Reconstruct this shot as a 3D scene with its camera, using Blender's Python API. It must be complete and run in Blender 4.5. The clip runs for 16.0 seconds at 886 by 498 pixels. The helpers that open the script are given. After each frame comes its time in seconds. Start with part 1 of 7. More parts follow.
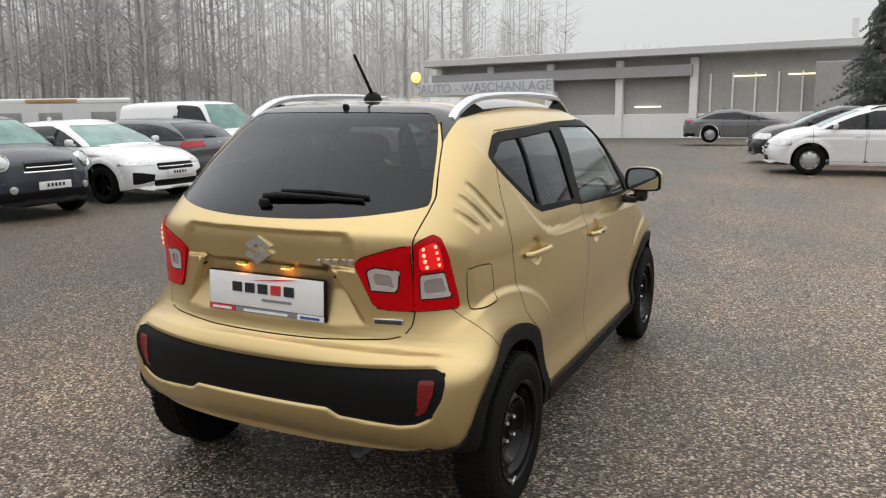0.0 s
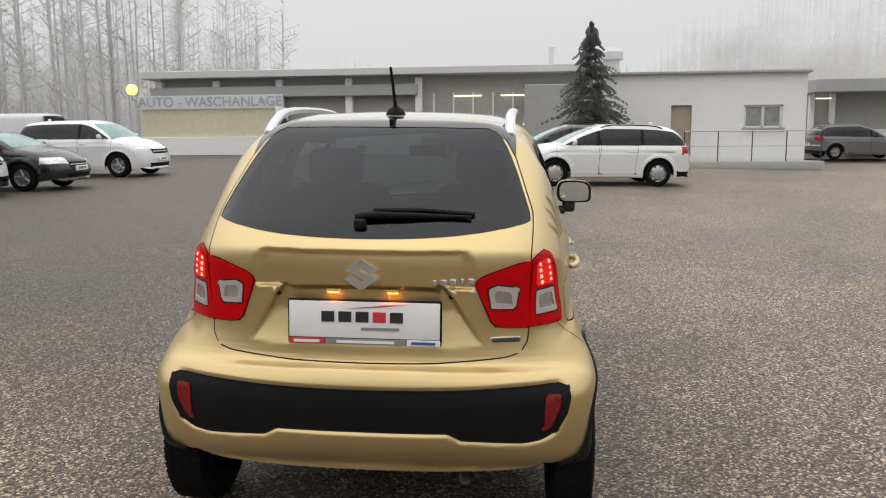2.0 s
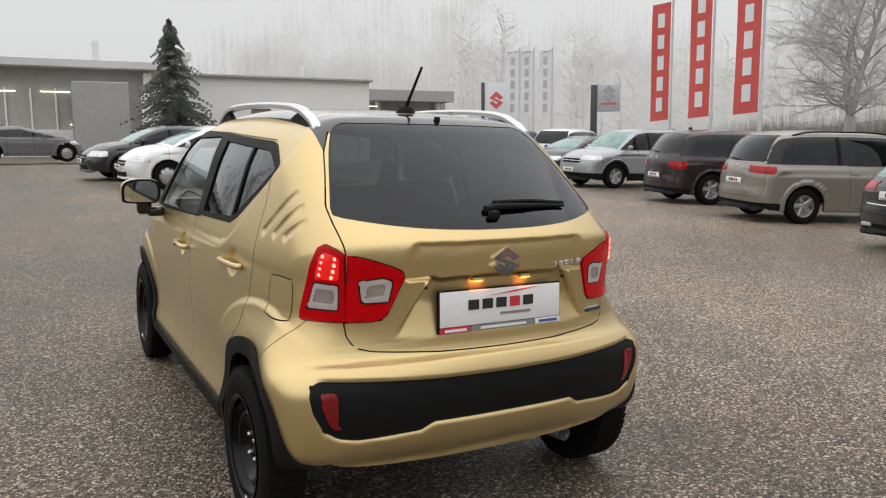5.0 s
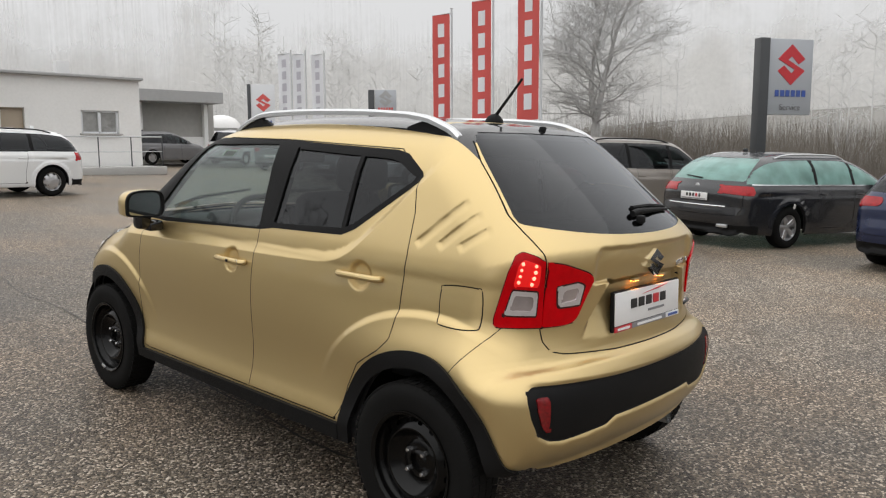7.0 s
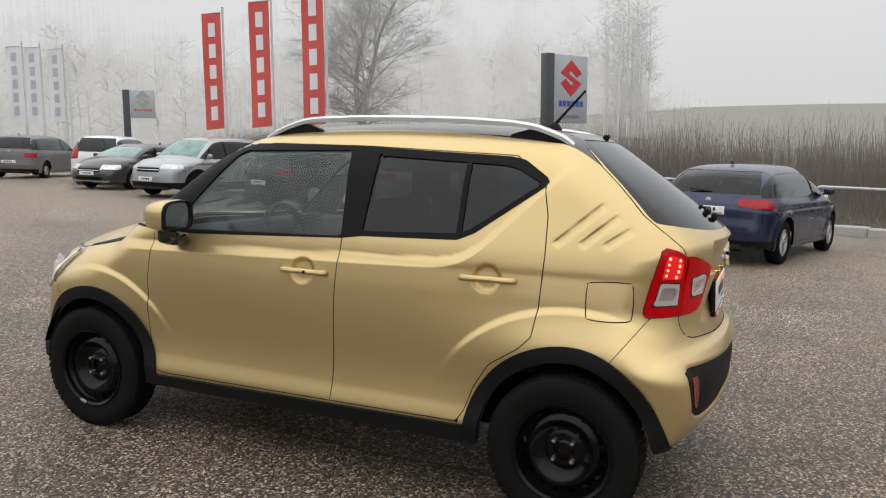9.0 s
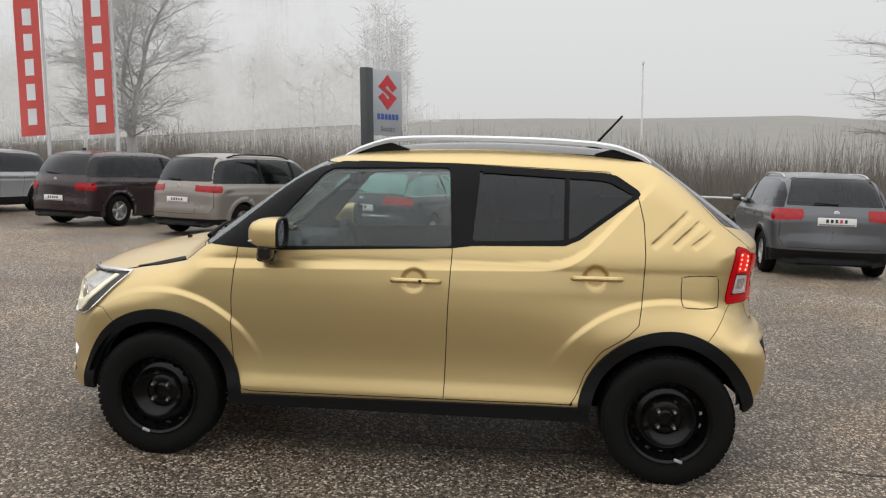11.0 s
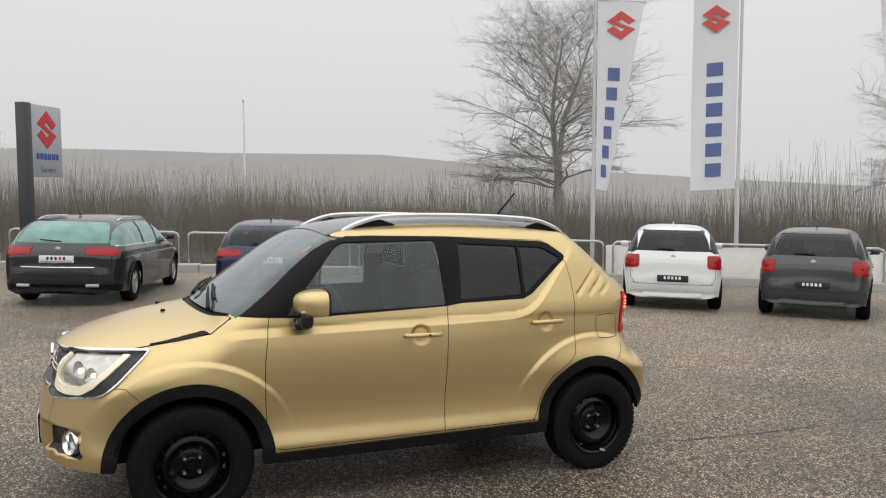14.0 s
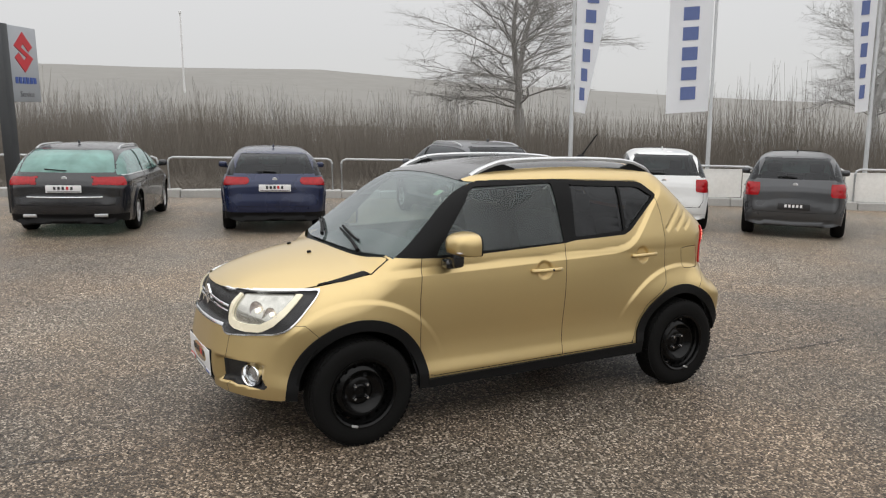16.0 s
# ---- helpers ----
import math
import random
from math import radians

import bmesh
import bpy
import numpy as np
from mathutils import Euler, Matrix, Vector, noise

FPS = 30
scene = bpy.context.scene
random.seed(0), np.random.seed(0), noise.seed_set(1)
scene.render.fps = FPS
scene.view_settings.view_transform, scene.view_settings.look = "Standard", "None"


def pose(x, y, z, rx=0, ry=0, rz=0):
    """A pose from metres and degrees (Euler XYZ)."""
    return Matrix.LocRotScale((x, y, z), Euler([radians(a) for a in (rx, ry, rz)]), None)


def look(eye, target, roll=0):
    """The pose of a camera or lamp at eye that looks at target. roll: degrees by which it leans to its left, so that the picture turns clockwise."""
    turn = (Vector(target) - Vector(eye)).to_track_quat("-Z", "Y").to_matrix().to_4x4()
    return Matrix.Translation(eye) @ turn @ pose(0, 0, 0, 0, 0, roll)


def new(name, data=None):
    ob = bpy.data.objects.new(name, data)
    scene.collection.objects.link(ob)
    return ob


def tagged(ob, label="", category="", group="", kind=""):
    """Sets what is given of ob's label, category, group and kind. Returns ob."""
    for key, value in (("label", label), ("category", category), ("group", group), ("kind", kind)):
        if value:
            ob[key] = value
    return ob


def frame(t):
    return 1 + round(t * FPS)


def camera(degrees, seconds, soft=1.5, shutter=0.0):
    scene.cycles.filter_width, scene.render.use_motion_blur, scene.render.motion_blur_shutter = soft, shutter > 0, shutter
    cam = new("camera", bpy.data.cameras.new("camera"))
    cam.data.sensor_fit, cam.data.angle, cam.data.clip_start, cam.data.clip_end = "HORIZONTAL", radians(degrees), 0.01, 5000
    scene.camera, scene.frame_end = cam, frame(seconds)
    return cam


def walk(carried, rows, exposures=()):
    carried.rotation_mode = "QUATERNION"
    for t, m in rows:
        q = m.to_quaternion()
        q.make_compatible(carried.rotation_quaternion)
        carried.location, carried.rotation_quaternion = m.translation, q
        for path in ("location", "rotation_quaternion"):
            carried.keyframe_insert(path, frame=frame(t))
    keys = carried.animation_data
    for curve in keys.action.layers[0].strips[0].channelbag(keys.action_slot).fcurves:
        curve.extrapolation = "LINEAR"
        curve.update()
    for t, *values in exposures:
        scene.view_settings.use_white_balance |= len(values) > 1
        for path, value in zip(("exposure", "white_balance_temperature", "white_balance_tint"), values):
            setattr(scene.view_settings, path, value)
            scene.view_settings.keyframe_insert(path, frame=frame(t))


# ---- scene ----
cam = camera(59.5, 16.0, soft=1.2)
METRES, EYE, TILT, LEAN, TURN = 11.446, 1.488, 0.0, 0.0, 27.8
ROWS = [
    (0.0, 0.0, 0.0, 0.0, -0.05, -8.53, 0.34),
    (0.5, -0.031, 0.0033, 0.0006, -4.66, -8.32, 0.35),
    (1.0, -0.0602, 0.0078, 0.0001, -9.41, -7.94, 0.39),
    (1.5, -0.0872, 0.0136, -0.0001, -15.25, -7.69, 0.42),
    (2.0, -0.1143, 0.0247, 0.0006, -21.06, -7.51, 0.41),
    (2.5, -0.1436, 0.0304, 0.0001, -26.64, -7.41, 0.43),
    (3.0, -0.17, 0.0415, -0.0011, -32.97, -7.41, 0.45),
    (3.5, -0.1938, 0.0578, -0.0005, -39.16, -7.45, 0.47),
    (4.0, -0.2211, 0.0741, -0.0008, -44.53, -7.47, 0.46),
    (6.5, -0.3075, 0.203, 0.0018, -68.96, -7.46, 0.21),
    (7.0, -0.3243, 0.2325, 0.0024, -73.3, -7.39, 0.24),
    (7.5, -0.3321, 0.2622, 0.0013, -78.26, -7.4, 0.24),
    (8.0, -0.3385, 0.2941, 0.0031, -82.72, -7.4, 0.22),
    (8.5, -0.3479, 0.3264, 0.005, -87.51, -7.35, 0.24),
    (9.0, -0.3499, 0.3608, 0.0038, -92.44, -7.16, 0.21),
    (9.5, -0.3492, 0.3951, 0.0056, -96.6, -6.92, 0.2),
    (10.0, -0.3521, 0.4293, 0.0063, -101.49, -6.84, 0.24),
    (12.5, -0.3376, 0.6044, 0.0144, -124.23, -5.95, 0.17),
    (13.0, -0.3294, 0.6331, 0.0189, -129.64, -5.78, 0.12),
    (13.5, -0.3158, 0.6605, 0.0247, -135.62, -5.12, 0.12),
    (14.0, -0.3037, 0.6873, 0.0291, -140.44, -4.2, 0.1),
    (14.5, -0.2913, 0.7135, 0.0332, -143.18, -4.17, 0.1),
    (15.0, -0.2755, 0.7358, 0.0352, -144.38, -6.81, 0.11),
    (15.5, -0.2624, 0.7596, 0.0397, -144.78, -9.31, 0.12),
    (16.0, -0.2464, 0.7729, 0.0462, -144.97, -10.36, 0.16),
]
walk(cam, [(t, pose(0, 0, EYE, TILT, LEAN, TURN) @ pose(METRES * x, METRES * y, METRES * z, 90 + pitch, roll, yaw)) for t, x, y, z, yaw, pitch, roll in ROWS], [(0.0, 0.40), (16.0, 0.40)])

# ---- light ----
world = bpy.data.worlds.new("foggy_sky")
scene.world = world
world.use_nodes = True
wn, wl = world.node_tree.nodes, world.node_tree.links
wn.clear()
w_out = wn.new("ShaderNodeOutputWorld")
w_bg = wn.new("ShaderNodeBackground")
w_sky = wn.new("ShaderNodeTexSky")
w_sky.sky_type, w_sky.sun_disc = "NISHITA", False
w_sky.sun_elevation, w_sky.sun_rotation = radians(63), radians(-60)
w_hs = wn.new("ShaderNodeHueSaturation")
w_hs.inputs["Saturation"].default_value, w_hs.inputs["Value"].default_value = 0.15, 0.10
w_tc = wn.new("ShaderNodeTexCoord")
w_sep = wn.new("ShaderNodeSeparateXYZ")
w_ramp = wn.new("ShaderNodeValToRGB")
for e, (p, c) in zip((w_ramp.color_ramp.elements[0], w_ramp.color_ramp.elements[1]), ((0.0, (0.52, 0.52, 0.515, 1)), (1.0, (1.32, 1.32, 1.33, 1)))):
    e.position, e.color = p, c
for p, v in ((0.10, 0.56), (0.26, 0.64), (0.5, 0.88)):
    w_ramp.color_ramp.elements.new(p).color = (v, v, v * 1.005, 1)
w_mix = wn.new("ShaderNodeMix")
w_mix.data_type = "RGBA"
w_mix.inputs["Factor"].default_value = 0.12
wl.new(w_tc.outputs["Generated"], w_sep.inputs[0])
wl.new(w_sep.outputs["Z"], w_ramp.inputs["Fac"])
wl.new(w_sky.outputs[0], w_hs.inputs["Color"])
wl.new(w_ramp.outputs["Color"], w_mix.inputs["A"])
wl.new(w_hs.outputs["Color"], w_mix.inputs["B"])
wl.new(w_mix.outputs["Result"], w_bg.inputs["Color"])
w_bg.inputs["Strength"].default_value = 0.95
wl.new(w_bg.outputs[0], w_out.inputs[0])
sun = new("sun", bpy.data.lights.new("sun", "SUN"))
sun.data.energy, sun.data.angle, sun.data.color = 0.75, radians(150), (1.0, 0.97, 0.93)
sun.matrix_world = look((-7, 4, 16), (0, 0, 0))


# ---- materials ----
def mat(name, color, rough=0.5, metal=0.0, scale=8.0, vary=0.06, fine=60.0, bump=0.0, coat=0.0, spec=0.5, emit=None, glow=0.0, rvary=0.08):
    """Plain surface with two scales of variation in colour and gloss."""
    m = bpy.data.materials.new(name)
    m.use_nodes = True
    n, l = m.node_tree.nodes, m.node_tree.links
    b = n["Principled BSDF"]
    tc = n.new("ShaderNodeTexCoord")
    n1, n2 = n.new("ShaderNodeTexNoise"), n.new("ShaderNodeTexNoise")
    n1.inputs["Scale"].default_value, n1.inputs["Detail"].default_value = scale, 4
    n2.inputs["Scale"].default_value, n2.inputs["Detail"].default_value = fine, 3
    l.new(tc.outputs["Object"], n1.inputs["Vector"]), l.new(tc.outputs["Object"], n2.inputs["Vector"])
    add = n.new("ShaderNodeMath")
    add.operation = "ADD"
    l.new(n1.outputs["Fac"], add.inputs[0]), l.new(n2.outputs["Fac"], add.inputs[1])
    mr = n.new("ShaderNodeMapRange")
    mr.inputs["From Min"].default_value, mr.inputs["From Max"].default_value = 0.6, 1.4
    mr.inputs["To Min"].default_value, mr.inputs["To Max"].default_value = 1 - vary, 1 + vary
    l.new(add.outputs[0], mr.inputs["Value"])
    mul = n.new("ShaderNodeVectorMath")
    mul.operation = "SCALE"
    mul.inputs[0].default_value = color
    l.new(mr.outputs[0], mul.inputs["Scale"])
    l.new(mul.outputs[0], b.inputs["Base Color"])
    rr = n.new("ShaderNodeMapRange")
    rr.inputs["To Min"].default_value, rr.inputs["To Max"].default_value = max(rough - rvary, 0.02), min(rough + rvary, 1)
    l.new(n1.outputs["Fac"], rr.inputs["Value"])
    l.new(rr.outputs[0], b.inputs["Roughness"])
    b.inputs["Metallic"].default_value, b.inputs["Coat Weight"].default_value = metal, coat
    b.inputs["Coat Roughness"].default_value, b.inputs["Specular IOR Level"].default_value = 0.06, spec
    if bump:
        bp = n.new("ShaderNodeBump")
        bp.inputs["Strength"].default_value, bp.inputs["Distance"].default_value = bump, 0.004
        l.new(n2.outputs["Fac"], bp.inputs["Height"])
        l.new(bp.outputs[0], b.inputs["Normal"])
    if emit:
        b.inputs["Emission Color"].default_value, b.inputs["Emission Strength"].default_value = (*emit, 1), glow
    return m


def glass(name, tint, clear, dew=0.0, rough=0.02, mist=(0.75, 0.78, 0.78)):
    """Car window: a tinted clear pane with a mirror-like surface; clear is the share of light let through."""
    m = bpy.data.materials.new(name)
    m.use_nodes = True
    n, l = m.node_tree.nodes, m.node_tree.links
    n.clear()
    out, tr, gl, mx, fr = (n.new("ShaderNode" + k) for k in ("OutputMaterial", "BsdfTransparent", "BsdfGlossy", "MixShader", "LayerWeight"))
    tr.inputs["Color"].default_value = (*[c * clear for c in tint], 1)
    gl.inputs["Roughness"].default_value = rough
    gl.inputs["Color"].default_value = (0.95, 0.97, 1.0, 1)
    # mirror share of a thin pane, alike from both sides
    fr.inputs["Blend"].default_value = 0.5
    pw, sh = n.new("ShaderNodeMath"), n.new("ShaderNodeMath")
    pw.operation, pw.inputs[1].default_value = "POWER", 4.5
    sh.operation, sh.inputs[1].default_value, sh.inputs[2].default_value = "MULTIPLY_ADD", 0.92, 0.036
    l.new(fr.outputs["Facing"], pw.inputs[0]), l.new(pw.outputs[0], sh.inputs[0])
    l.new(sh.outputs[0], mx.inputs[0]), l.new(tr.outputs[0], mx.inputs[1]), l.new(gl.outputs[0], mx.inputs[2])
    l.new(mx.outputs[0], out.inputs[0])
    if not dew:
        return m
    # uneven film of dew; its pale colour also stands in for reflected sky
    df, dm, nz, mr, tc = (n.new("ShaderNode" + k) for k in ("BsdfDiffuse", "MixShader", "TexNoise", "MapRange", "TexCoord"))
    df.inputs["Color"].default_value = (*mist, 1)
    nz.inputs["Scale"].default_value, nz.inputs["Detail"].default_value = 3.0, 5
    mr.inputs["From Min"].default_value, mr.inputs["From Max"].default_value = 0.3, 0.7
    mr.inputs["To Min"].default_value, mr.inputs["To Max"].default_value = dew * 0.7, dew * 1.3
    l.new(tc.outputs["Object"], nz.inputs["Vector"]), l.new(nz.outputs["Fac"], mr.inputs["Value"])
    l.new(mr.outputs[0], dm.inputs[0]), l.new(tr.outputs[0], dm.inputs[1]), l.new(df.outputs[0], dm.inputs[2])
    l.new(dm.outputs[0], mx.inputs[1])
    return m


def asphalt_material():
    m = bpy.data.materials.new("wet_asphalt")
    m.use_nodes = True
    n, l = m.node_tree.nodes, m.node_tree.links
    b = n["Principled BSDF"]
    tc = n.new("ShaderNodeTexCoord")

    def noise_tex(scale, detail=4):
        t = n.new("ShaderNodeTexNoise")
        t.inputs["Scale"].default_value, t.inputs["Detail"].default_value = scale, detail
        l.new(tc.outputs["Object"], t.inputs["Vector"])
        return t
    vo = n.new("ShaderNodeTexVoronoi")
    vo.inputs["Scale"].default_value = 92
    vo2 = n.new("ShaderNodeTexVoronoi")
    vo2.inputs["Scale"].default_value = 120
    l.new(tc.outputs["Object"], vo.inputs["Vector"]), l.new(tc.outputs["Object"], vo2.inputs["Vector"])
    big, mid, fine = noise_tex(0.22, 5), noise_tex(1.7, 6), noise_tex(30, 3)
    stone = n.new("ShaderNodeValToRGB")
    cr = stone.color_ramp
    cr.elements[0].position, cr.elements[0].color = 0.0, (0.016, 0.0128, 0.0092, 1)
    cr.elements[1].position, cr.elements[1].color = 1.0, (0.42, 0.372, 0.310, 1)
    cr.elements.new(0.45).color = (0.067, 0.0555, 0.0435, 1)
    cr.elements.new(0.8).color = (0.155, 0.1265, 0.096, 1)
    sepc = n.new("ShaderNodeSeparateColor")
    l.new(vo.outputs["Color"], sepc.inputs[0])
    l.new(sepc.outputs[0], stone.inputs["Fac"])
    stain = n.new("ShaderNodeMapRange")
    stain.inputs["From Min"].default_value, stain.inputs["From Max"].default_value = 0.40, 0.60
    stain.inputs["To Min"].default_value, stain.inputs["To Max"].default_value = 0.60, 1.35
    addm = n.new("ShaderNodeMath")
    addm.operation = "MULTIPLY_ADD"
    addm.inputs[1].default_value, addm.inputs[2].default_value = 0.45, 0.275
    l.new(mid.outputs["Fac"], addm.inputs[0])
    avg = n.new("ShaderNodeMath")
    avg.operation = "ADD"
    half = n.new("ShaderNodeMath")
    half.operation = "MULTIPLY"
    half.inputs[1].default_value = 0.5
    l.new(big.outputs["Fac"], avg.inputs[0]), l.new(addm.outputs[0], avg.inputs[1])
    l.new(avg.outputs[0], half.inputs[0])
    l.new(half.outputs[0], stain.inputs["Value"])
    sc = n.new("ShaderNodeVectorMath")
    sc.operation = "SCALE"
    l.new(stone.outputs["Color"], sc.inputs[0]), l.new(stain.outputs[0], sc.inputs["Scale"])
    # browner, drier patches
    patch, hue, pm = noise_tex(0.6, 5), n.new("ShaderNodeMix"), n.new("ShaderNodeMapRange")
    hue.data_type, hue.blend_type = "RGBA", "MULTIPLY"
    pm.inputs["From Min"].default_value, pm.inputs["From Max"].default_value = 0.42, 0.62
    hue.inputs["B"].default_value = (1.07, 0.985, 0.90, 1)
    l.new(patch.outputs["Fac"], pm.inputs["Value"]), l.new(pm.outputs[0], hue.inputs["Factor"])
    l.new(sc.outputs[0], hue.inputs["A"])
    # tone rises from low x to high x, its course wobbled by noise
    sx, wob, dp, wet = (n.new("ShaderNode" + k) for k in ("SeparateXYZ", "Math", "MapRange", "VectorMath"))
    l.new(tc.outputs["Object"], sx.inputs[0])
    wob.operation, wob.inputs[1].default_value = "MULTIPLY_ADD", 7.0
    l.new(patch.outputs["Fac"], wob.inputs[0]), l.new(sx.outputs["X"], wob.inputs[2])
    for k, v in (("From Min", -2.0), ("From Max", 5.5), ("To Min", 0.77), ("To Max", 1.68)):
        dp.inputs[k].default_value = v
    l.new(wob.outputs[0], dp.inputs["Value"])
    wet.operation = "SCALE"
    l.new(hue.outputs["Result"], wet.inputs[0]), l.new(dp.outputs[0], wet.inputs["Scale"])
    l.new(wet.outputs[0], b.inputs["Base Color"])
    rg = n.new("ShaderNodeMapRange")
    rg.inputs["From Min"].default_value, rg.inputs["From Max"].default_value = 0.36, 0.62
    rg.inputs["To Min"].default_value, rg.inputs["To Max"].default_value = 0.38, 0.62
    l.new(half.outputs[0], rg.inputs["Value"])
    l.new(rg.outputs[0], b.inputs["Roughness"])
    b.inputs["Specular IOR Level"].default_value = 0.28
    bp = n.new("ShaderNodeBump")
    bp.inputs["Strength"].default_value, bp.inputs["Distance"].default_value = 0.8, 0.006
    hsum = n.new("ShaderNodeMath")
    hsum.operation = "MULTIPLY_ADD"
    hsum.inputs[1].default_value = -1.0
    l.new(vo.outputs["Distance"], hsum.inputs[0]), l.new(fine.outputs["Fac"], hsum.inputs[2])
    l.new(hsum.outputs[0], bp.inputs["Height"])
    l.new(bp.outputs[0], b.inputs["Normal"])
    return m


M = {}
M["gold"] = mat("gold_metallic_paint", (0.60, 0.455, 0.215), 0.37, 0.78, 1.5, 0.03, 900, coat=0.5, rvary=0.03)
M["black_gloss"] = mat("gloss_black_paint", (0.012, 0.012, 0.013), 0.12, 0, 3, 0.1, coat=0.5)
M["black_trim"] = mat("textured_black_plastic", (0.009, 0.009, 0.0093), 0.55, 0, 5, 0.12, 400, bump=0.25, spec=0.12)
M["rubber"] = mat("tyre_rubber", (0.0075, 0.0074, 0.0072), 0.75, 0, 12, 0.2, 90, bump=0.15, spec=0.10)
M["steel_black"] = mat("black_steel_wheel", (0.003, 0.003, 0.003), 0.16, 0, 9, 0.2, spec=0.20)
M["alloy"] = mat("alloy_wheel", (0.55, 0.55, 0.56), 0.3, 0.8)
M["chrome"] = mat("chrome", (0.80, 0.81, 0.82), 0.1, 1.0)
M["silver"] = mat("satin_silver", (0.62, 0.63, 0.64), 0.3, 0.8)
M["dark_in"] = mat("dark_interior", (0.022, 0.022, 0.024), 0.8, 0, 6, 0.15, 150, bump=0.1)
M["headliner"] = mat("pale_grey_headliner", (0.26, 0.26, 0.255), 0.9, 0, 4, 0.06, 200)
M["well"] = mat("black_wheel_well", (0.006, 0.006, 0.006), 0.9, 0, 8, 0.2, 50, spec=0.1)
M["seat"] = mat("dark_seat_fabric", (0.02, 0.02, 0.022), 0.9, 0, 6, 0.2, 300, bump=0.3)
M["red_lens"] = mat("red_lamp_lens", (0.34, 0.006, 0.010), 0.12, 0, 14, 0.35, 40, coat=0.2, spec=0.3)
M["red_glow"] = mat("glowing_red_lens", (0.22, 0.001, 0.003), 0.16, 0, 14, 0.35, 40, spec=0.14, emit=(1.0, 0.0, 0.004), glow=0.13)
M["red_lit"] = mat("lit_red_lamp", (0.42, 0.008, 0.008), 0.2, emit=(1.0, 0.012, 0.010), glow=0.35)
M["led"] = mat("lit_red_diode", (0.9, 0.1, 0.08), 0.2, emit=(1.0, 0.22, 0.14), glow=2.2)
M["clear_lens"] = mat("clear_lamp_lens", (0.66, 0.61, 0.61), 0.14, 0.45, 5, 0.10, 30, coat=0.5)
M["lamp_glass"] = mat("parked_headlamp_glass", (0.52, 0.53, 0.54), 0.10, 0.8, 5, 0.25, 20, coat=0.4)
M["lens_core"] = mat("lamp_reflector_behind_glass", (0.52, 0.46, 0.46), 0.16, 0.7, 8, 0.2, 30, coat=0.5)
M["reflector"] = mat("deep_red_reflector", (0.17, 0.003, 0.005), 0.15, 0, 60, 0.4, 120, coat=0.2)
M["lens_rim"] = mat("dark_red_lens_rim", (0.035, 0.003, 0.004), 0.25)
M["head_lens"] = mat("headlamp_lens", (0.42, 0.42, 0.39), 0.12, 0.85, 12, 0.20, 30, bump=0.1, coat=0.4, emit=(1.0, 0.94, 0.76), glow=0.06)
M["head_lit"] = mat("lit_headlamp", (0.66, 0.61, 0.47), 0.25, emit=(1.0, 0.90, 0.66), glow=0.16)
M["beam_lit"] = mat("lit_headlamp_bulb", (0.9, 0.88, 0.78), 0.2, emit=(1.0, 0.95, 0.78), glow=0.7)
M["mesh_black"] = mat("black_honeycomb", (0.015, 0.015, 0.016), 0.4, 0, 40, 0.5, 160, bump=1.0)
M["plate_white"] = mat("white_plate", (0.78, 0.78, 0.78), 0.35, 0, 4, 0.03)
M["ink"] = mat("black_ink", (0.02, 0.02, 0.022), 0.4)
M["red_ink"] = mat("red_ink", (0.55, 0.03, 0.04), 0.4)
M["blue_ink"] = mat("blue_ink", (0.045, 0.09, 0.33), 0.4)
M["grey_ink"] = mat("grey_ink", (0.22, 0.22, 0.23), 0.4)
M["glass_dark"] = glass("privacy_glass", (0.86, 0.92, 0.96), 0.14)
M["glass_clear"] = glass("car_glass", (0.88, 0.96, 0.94), 0.80, 0.055, mist=(0.60, 0.68, 0.67))
M["glass_screen"] = glass("dew_and_sky_screen", (0.78, 0.95, 0.93), 0.70, 0.15, mist=(0.54, 0.65, 0.63))
M["glass_teal"] = glass("green_tinted_glass", (0.60, 0.95, 0.90), 0.75, 0.45, mist=(0.34, 0.60, 0.54))
M["amber_lit"] = mat("lit_plate_lamp", (1, 0.7, 0.3), 0.3, emit=(1.0, 0.30, 0.04), glow=30)
M["asphalt"] = asphalt_material()


# ---- shaping helpers ----
GX, GY, G0 = -0.018, 0.032, -0.0575


def lot_z(x, y):
    """Height of the sloping car park."""
    return G0 + GX * max(x, -5.0) + GY * y


def on_lot(x, y, yaw=0.0):
    """Pose of a thing that stands on the sloping car park and faces yaw (0: along +y, positive to the left)."""
    n = Vector((-GX if x > -5 else 0.0, -GY, 1)).normalized()
    fwd = Vector((-math.sin(radians(yaw)), math.cos(radians(yaw)), 0))
    fwd = (fwd - n * fwd.dot(n)).normalized()
    right = fwd.cross(n)
    m = Matrix((right, fwd, n)).transposed().to_4x4()
    return Matrix.Translation((x, y, lot_z(x, y))) @ m


def mesh_of(name, verts, faces, material, smooth=True, normals=None):
    me = bpy.data.meshes.new(name)
    me.from_pydata([tuple(map(float, v)) for v in verts], [], faces)
    me.materials.append(material)
    if smooth:
        me.polygons.foreach_set("use_smooth", [True] * len(me.polygons))
    if normals is not None:
        me.normals_split_custom_set_from_vertices([tuple(map(float, v)) for v in normals])
    return me


